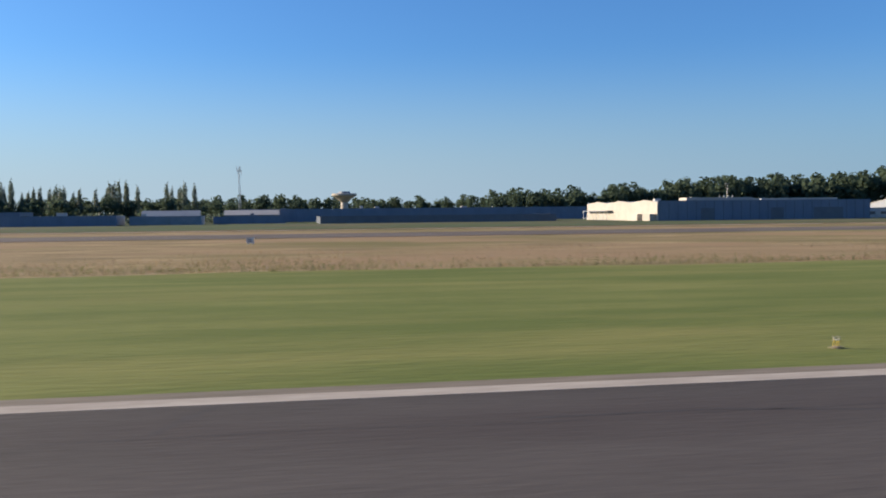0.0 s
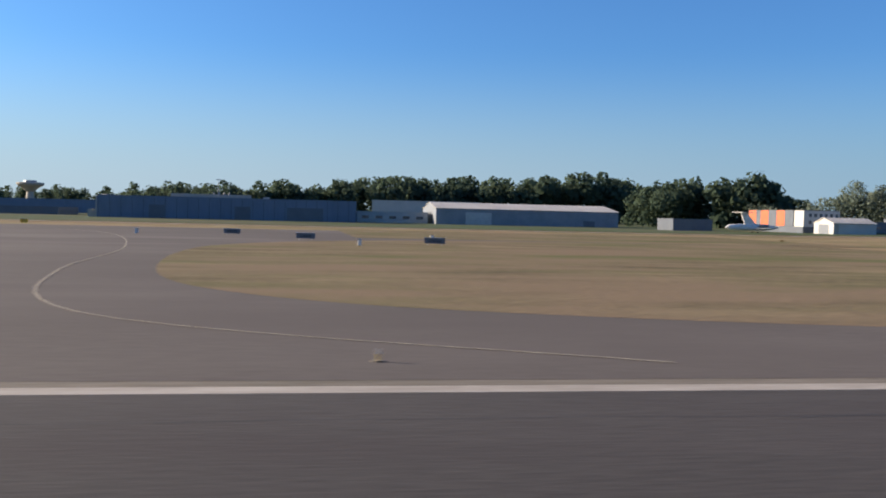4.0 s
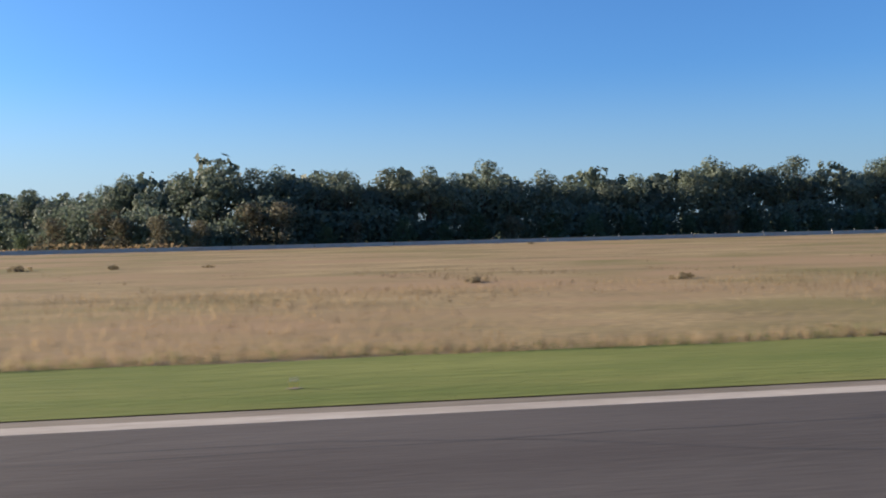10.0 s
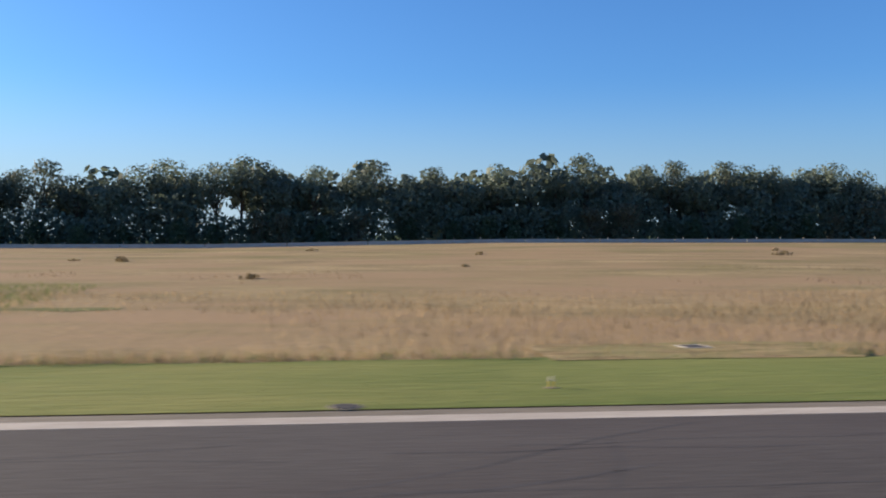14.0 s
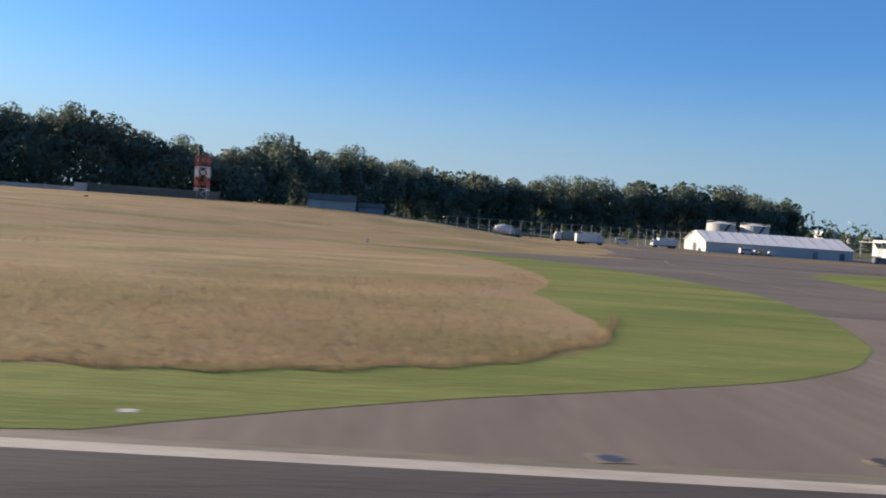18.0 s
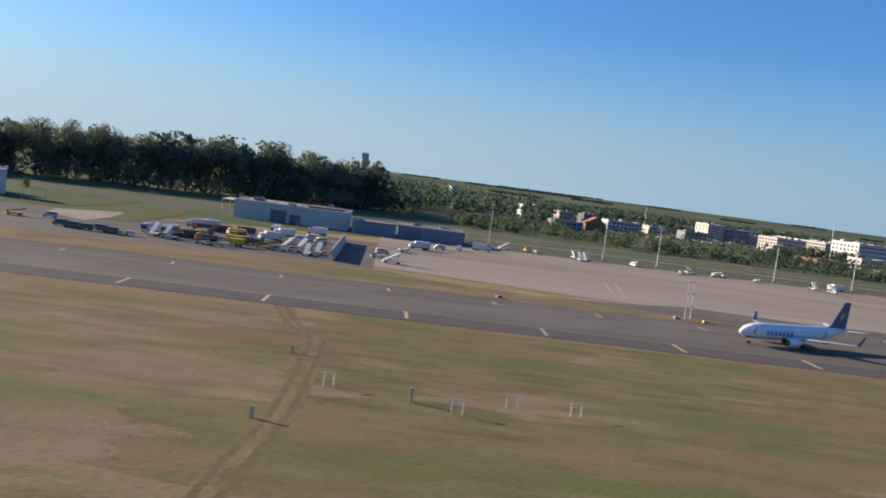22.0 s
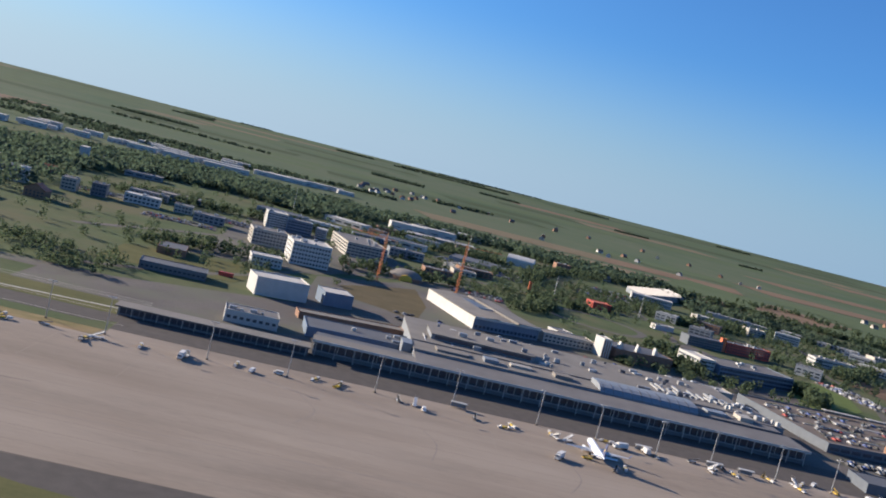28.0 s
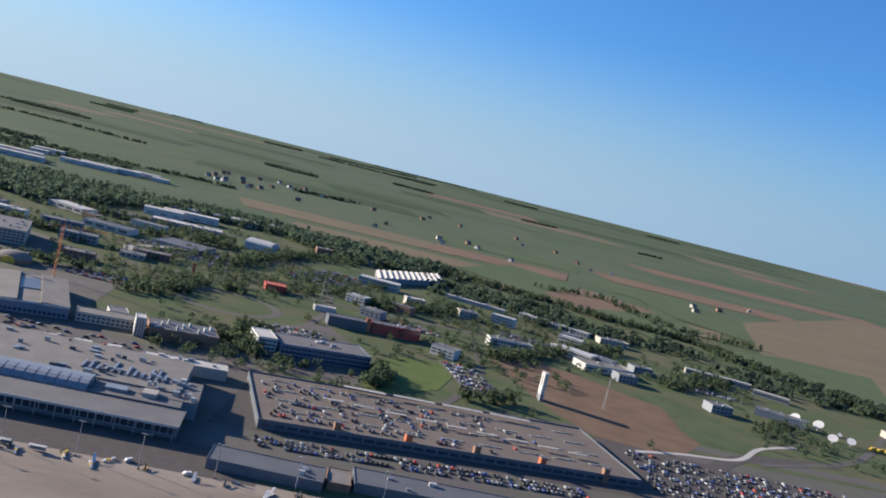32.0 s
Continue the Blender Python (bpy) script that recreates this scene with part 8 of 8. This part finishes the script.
def tower_crane(x, y, h, jib, rz):
    t = thing("tower_crane", x, y, 0, rz, "orange tower crane above the building site", "crane", "tower cranes")
    part("base", box(bmesh.new(), -2.2, 2.2, -2.2, 2.2, -.5, 1.0), kerb_grey, t)
    bm = bmesh.new()
    for sx in (-.8, .8):
        for sy in (-.8, .8):
            tube(bm, (sx, sy, 1.0), (sx, sy, h), .16, n=5)
    for k in range(int(h / 2)):
        z = 1 + k * 2
        for q in ((-.8, -.8, .8, -.8), (.8, .8, -.8, .8), (.8, -.8, .8, .8), (-.8, .8, -.8, -.8)):
            tube(bm, (q[0], q[1], z), (q[2], q[3], min(h, z + 2)), .09, n=4, cap=False)
    part("mast", bm, crane_orange, t)
    part("cabin", box(bmesh.new(), .9, 2.4, -.7, .7, h - 2.2, h - .2), white_clad, t)
    bm = bmesh.new()
    for s in (-.6, .6):
        tube(bm, (-12, s, h), (jib, s, h), .13, n=5)
    tube(bm, (-2, 0, h + 1.2), (jib, 0, h + 1.0), .11, n=5)
    for k in range(int(jib / 2)):
        tube(bm, (k * 2, -.6, h), (k * 2 + 1, 0, h + 1.1), .06, n=4, cap=False)
        tube(bm, (k * 2 + 1, 0, h + 1.1), (k * 2 + 2, .6, h), .06, n=4, cap=False)
    part("jib", bm, crane_orange, t)
    part("apex", tube(bmesh.new(), (0, 0, h), (0, 0, h + 5), .5, .1, 6), crane_orange, t)
    part("counterweight", box(bmesh.new(), -12, -9, -1, 1, h - 2, h + .1), kerb_grey, t)
    return t


tower_crane(1888, 770, 38, 36, 150)
tower_crane(1960, 801, 45, 36, 20)
for x, y, h in ((1770, 1250, 40), (2190, 1010, 30), (2010, 1210, 34), (2448, 775, 30), (2085, 980, 26)):
    t = thing("lattice_mast", x, y, 0, 0, "thin grey lattice radio mast", "mast", "lattice masts")
    bm = bmesh.new()
    for a in range(3):
        tube(bm, (math.cos(a * 2.1) * 1.2, math.sin(a * 2.1) * 1.2, -.3), (0, 0, h), .14, .1, 5)
    part("frame", bm, steel, t)
    bm = bmesh.new()
    for k in range(int(h / 2.5)):
        s = 1.2 * (1 - k * 2.5 / h)
        for a in range(3):
            tube(bm, (math.cos(a * 2.1) * s, math.sin(a * 2.1) * s, k * 2.5), (math.cos(a * 2.1 + 2.1) * s, math.sin(a * 2.1 + 2.1) * s, k * 2.5 + 1.2), .07, n=4, cap=False)
    part("bracing", bm, steel, t)

# first trees and shrubs, from which the others were copied, at places of their own
for t_, (x, y, k) in zip(TREES + [POPLAR], ((1012, 303, 1.0), (1024, 304, 1.0), (1034, 303, 1.0), (1046, 304, 0.95), (1056, 296, 0.9), (1066, 295, 0.9), (-140, 640, 0.9))):
    t_.matrix_basis = at(x, y, float(hgt(x, y)) - 0.2, 0, k * S)
for o_ in P.values():
    o_.scale = (0.85 * S,) * 3
SHRUB.matrix_basis = at(700, 92, float(hgt(700, 92)), 0, 1.2 * S)

# ---- fields, hedges, car parks and small halls that fill the business park ----
flat_field = [("green", field_mats[0], [(2430, 1727), (2600, 2075), (2724, 1940), (2556, 1563)]),
              ("brown", field_mats[2], [(2581, 1644), (2726, 1916), (2836, 1776), (2675, 1508)]),
              ("green", field_mats[0], [(2629, 1542), (2836, 1776), (2874, 1622), (2690, 1347)]),
              ("green", field_mats[0], [(2860, 2006), (3128, 2158), (3159, 1887), (2964, 1651), (2869, 1774)]),
              ("tan", field_mats[1], [(3119, 2043), (3990, 3206), (4259, 3226), (3010, 1233), (2935, 1326), (2908, 1460)]),
              ("green", field_mats[0], [(2805, 1413), (2962, 1516), (3135, 1534), (2962, 1156), (2891, 1198)]),
              ("brown", field_mats[2], [(3010, 1230), (3600, 2100), (4200, 2300), (3900, 1500), (3200, 900)])]
for n_, m_, pts_ in flat_field:
    flat("field", pts_, 1.2 + 0.05 * flat_field.index((n_, m_, pts_)), m_, "broad %s farm field beyond the business park" % n_)
rng_ = np.random.default_rng(91)


def along(line, step, width, n):
    """Areas for woods() along a line."""
    out = []
    for (xa, ya), (xb, yb) in zip(line, line[1:]):
        m = max(1, int(math.hypot(xb - xa, yb - ya) / step))
        for k in range(m):
            x, y = xa + (xb - xa) * (k + .5) / m, ya + (yb - ya) * (k + .5) / m
            out.append((x - step * .6, x + step * .6, y - width / 2, y + width / 2, n))
    return out


lines = [([(2366, 1545), (2550, 1490), (2643, 1415), (2757, 1395), (2808, 1260), (2870, 1170), (2896, 1060), (2960, 960)], 34, 30, 22),
         ([(2150, 1345), (2230, 1400), (2366, 1545)], 34, 40, 20), ([(2065, 1090), (2100, 1230), (2155, 1340)], 24, 24, 14),
         ([(2200, 1085), (2236, 1030), (2300, 1080), (2360, 1150)], 26, 26, 16), ([(1900, 1180), (1990, 1230), (2065, 1250)], 24, 22, 12),
         ([(2110, 755), (2135, 770), (2142, 715)], 16, 22, 16), ([(2080, 720), (2120, 712), (2140, 690)], 14, 16, 12),
         ([(2224, 668), (2240, 690), (2236, 730)], 12, 14, 10), ([(2300, 690), (2330, 700), (2350, 720)], 12, 12, 7),
         ([(2360, 880), (2420, 960), (2500, 1060), (2560, 1110)], 20, 16, 9), ([(2600, 800), (2640, 850), (2680, 870)], 22, 18, 5),
         ([(2560, 940), (2620, 1000), (2680, 1060)], 22, 22, 10), ([(2560, 1669), (2716, 1758), (2763, 1505), (2933, 1500)], 40, 18, 7),
         ([(1600, 1010), (1700, 1050), (1800, 1080), (1900, 1060)], 24, 26, 14),
         ([(1850, 830), (1900, 860), (1960, 880)], 18, 14, 9), ([(2004, 820), (2040, 850), (2050, 930), (2100, 945)], 18, 18, 10),
         ([(1700, 700), (1760, 740), (1800, 740)], 18, 14, 9), ([(1500, 1300), (1700, 1340), (1900, 1300), (2050, 1290)], 30, 34, 18)]
areas = []
for line_, step_, width_, n_ in lines:
    areas += along(line_, step_, width_, n_)
woods("hedge_belts", areas, "hedges and belts of trees between offices, car parks and fields", 92, leaf_mid, 11, 5.0, 24, 1.25)

# single trees between the buildings, away from walls
pts_ = []
while len(pts_) < 420:
    x, y = rng_.uniform(1460, 2880), rng_.uniform(640, 1560)
    if math.sin(x * .021 + 1) + math.sin(y * .027) + math.sin((x + y) * .013) < rng_.uniform(-.8, 1.6):
        continue
    if any(abs(x - fx) < fw + 5 and abs(y - fy) < fd + 5 for fx, fy, fr, fw, fd in FOOT):
        continue
    if math.hypot(x - 2270, y - 735) < 45 or 1855 < x < 1940 and 585 < y < 760 or 1420 < x < 1560 and 690 < y < 815 or 2690 < x < 2800 and 860 < y < 1010 or 2362 < x < 2580 and 683 < y < 905 or 1950 < x < 2004 and 670 < y < 810 or 2060 < x < 2150 and 825 < y < 915:
        continue
    pts_.append((x - .5, x + .5, y - .5, y + .5, 1))
pts_ = pts_[:360]
woods("garden_trees", pts_, "single green trees between the far buildings", 93, leaf_mid, 8, 4.4, 56, 0.75)

# paved lots with rows of parked cars
lots = [(2030, 1120, 60, 44, -30), (2198, 1180, 34, 70, -25), (2520, 1240, 62, 18, -12), (2327, 780, 17, 46, 8), (1880, 850, 30, 16, 4), (1985, 850, 26, 18, -4), (1700, 850, 34, 16, 8), (1755, 940, 30, 18, 0), (1600, 920, 30, 14, 8), (2170, 800, 30, 22, 10), (2440, 1060, 36, 16, -14), (2290, 960, 28, 18, 8), (2640, 985, 26, 12, -10), (2060, 700, 14, 10, 14)]
LV = {k: ([], []) for k in range(6)}
for li, (cx, cy, hw, hd, rz) in enumerate(lots):
    a = radians(rz)
    solid("car_park", box(bmesh.new(), -hw, hw, -hd, hd, -0.2, 0.30 + li * 0.006), yard_paving, "grey paved car park beside the offices", kind="structure").matrix_basis = at(cx, cy, 0, rz, S)
    v = -hd + 3
    row = 0
    while v < hd - 2:
        for u in np.arange(-hw + 2, hw - 2, 2.8):
            if rng_.random() < 0.6:
                V, F = LV[int(rng_.choice(6, p=[.17, .22, .25, .22, .09, .05]))]
                x, y = cx + u * math.cos(a) - v * math.sin(a), cy + u * math.sin(a) + v * math.cos(a)
                b = a + math.pi / 2
                x, y = town(x, y)
                prof = [(-2.1, .3), (2.1, .3), (2.15, .85), (1.2, 1.45), (-.4, 1.45), (-2.1, .85)]
                n0 = len(V)
                for s in (-.85, .85):
                    for p, w in prof:
                        s2 = s * (.75 if w > 1 else 1)
                        V.append((x + p * math.cos(b) - s2 * math.sin(b), y + p * math.sin(b) + s2 * math.cos(b), .35 + w))
                F.append(tuple(n0 + k for k in range(6)))
                F.append(tuple(n0 + 11 - k for k in range(6)))
                for k in range(6):
                    F.append((n0 + k, n0 + (k + 1) % 6, n0 + 6 + (k + 1) % 6, n0 + 6 + k))
        v += 5.4 if row % 2 == 0 else 8.5
        row += 1
for ci, (V, F) in LV.items():
    if V:
        raw("parked_cars", V, F, CARS[ci].children[0].data.materials[0], "rows of small far %s cars on office car parks" % car_paints[ci][0], "cars", "stuff")

# more halls and offices of the far business park
random.seed(55)
placed = 0
tries = 0
while placed < 22 and tries < 3000:
    tries += 1
    x, y = random.uniform(1470, 2560), random.uniform(820, 1560)
    w, d, h = random.choice(((16, 9, 6), (24, 12, 6), (12, 8, 9), (30, 14, 7), (9, 7, 5), (20, 8, 10)))
    if any(abs(x - fx) < fw + w + 3 and abs(y - fy) < fd + d + 3 for fx, fy, fr, fw, fd in FOOT):
        continue
    if 2362 < x < 2580 and 683 < y < 925 or 2040 < x < 2170 and 805 < y < 935 or any(math.hypot(x - l[0], y - l[1]) < max(l[2], l[3]) + w for l in lots):
        continue
    m_ = random.choice((white_clad, white_clad, cream_clad, grey_clad, grey_clad, brick, blue_clad))
    r_ = random.choice((roof_white, roof_grey, roof_tan, roof_dark))
    nm = {white_clad: "white", cream_clad: "cream", grey_clad: "grey", brick: "brown brick", blue_clad: "blue-grey"}[m_]
    rz_ = random.choice((8, 8, -12, 14, -30))
    if h == 5:
        FOOT.append((x, y, w, w + 3, d + 3))
        gable("house", "small %s house with a pitched roof among trees" % nm, "house", x - w, x + w, y - d, y + d, 4.5, 8, m_, random.choice((orange_clad, roof_dark, roof_grey)), group="houses of the business park", rz=rz_)
    else:
        block("small_hall", "%s flat-roofed hall or office of the business park" % nm, "building", x - w, x + w, y - d, y + d, h, m_, r_, rz=rz_, group="halls of the business park", win=(("-y", 4, 1 if h < 9 else 2, .2, .85, .7, .5),), extras=2)
    placed += 1

# equipment in the meadow between runway and taxiway, with a worn track
for x, y, s in ((1400.9, 125.1, 1.0), (1400.5, 90.5, 1.2), (1416.8, 104.9, 1.6)):
    t = thing("marker_post", x, y, 0.08, label="short pale post standing in the meadow", category="post", group="meadow posts")
    part("post", box(bmesh.new(), -.16, .16, -.16, .16, -.2, s), cream_clad, t)
    part("cap", box(bmesh.new(), -.2, .2, -.2, .2, s + .003, s + .08), steel, t)

# tall security fence and machines beside the yard
fence = thing("security_fence", 1140, 262, 0.1, 0, "tall thin grey mesh fence posts with wires round the yard", "fence")
pts_ = [(0, 0), (20, 4), (40, 9), (60, 16), (76, 24)]
px2 = np.interp(np.linspace(0, 4, 27), range(5), [p[0] for p in pts_])
py2 = np.interp(np.linspace(0, 4, 27), range(5), [p[1] for p in pts_])
for a, b in zip(px2, py2):
    part("post", tube(bmesh.new(), (a, b, -.3), (a, b, 5.2), .09, .07, 6), steel, fence)
for z in (1.6, 3.2, 5.0):
    bm = bmesh.new()
    for i in range(26):
        tube(bm, (px2[i], py2[i], z), (px2[i + 1], py2[i + 1], z), .035, n=4, cap=False)
    part("wire", bm, steel, fence)
t = thing("mixer_truck", 1158, 268, 0.1, 175, "truck with a white mixing drum behind the fence", "truck")
part("chassis", box(bmesh.new(), -4, 4, -1.1, 1.1, .5, 1.0), dark_steel, t)
part("cab", prism(bmesh.new(), [(-4, .6), (-2.2, .6), (-2.2, 2.8), (-3.6, 2.8), (-4, 1.8)], "y", -1.1, 1.1), grey_clad, t)
part("drum", loft(bmesh.new(), [[(sx, math.cos(k * math.tau / 14) * r, 2.3 + sx * .14 + math.sin(k * math.tau / 14) * r) for k in range(14)] for sx, r in ((-1.9, .6), (-1.0, 1.3), (1.2, 1.35), (3.2, .7), (3.6, .5))]), white_steel, t, "white mixing drum", smooth=True)
wheels(t, (-3, 1.6, 2.9), 1.0, .5)
t = thing("container_truck", 1176, 262, 0.1, 178, "grey-green container lorry with a white tail", "truck")
part("chassis", box(bmesh.new(), -5.5, 5.5, -1.1, 1.1, .5, .9), dark_steel, t)
part("container", box(bmesh.new(), -5.4, 3.4, -1.2, 1.2, .93, 3.1), mat("green_grey_paint", (0.20, 0.26, 0.25), (0.16, 0.21, 0.20), scale=0.5, rough=0.6), t)
part("cab", prism(bmesh.new(), [(3.6, .6), (5.5, .6), (5.5, 1.8), (5.0, 2.8), (3.6, 2.8)], "y", -1.1, 1.1), white_steel, t)
wheels(t, (-4, -2.8, 4.4), 1.0, .5)

# planted strips between the car rows on the deck
a9 = radians(9)
for row in range(4):
    for k in range(9):
        u, v = -104 + k * 26, -30 + row * 22
        t = thing("planter", 2280 + u * math.cos(a9) - v * math.sin(a9), 588 + u * math.sin(a9) + v * math.cos(a9), 5.13, 9, "long low planter with green shrubs on the parking deck", "planter", "deck planters")
        part("trough", box(bmesh.new(), -7.5, 7.5, -.7, .7, 0, .5), pale_wall, t)
        c_ = new("hedge", crown_mesh("hedge", [(-6.6 + 1.2 * q, 0, .7 + .1 * (q % 3), .85) for q in range(12)], 34, 0.32, leaf_mid, 60 + row * 9 + k, 0.6))
        c_.parent = t
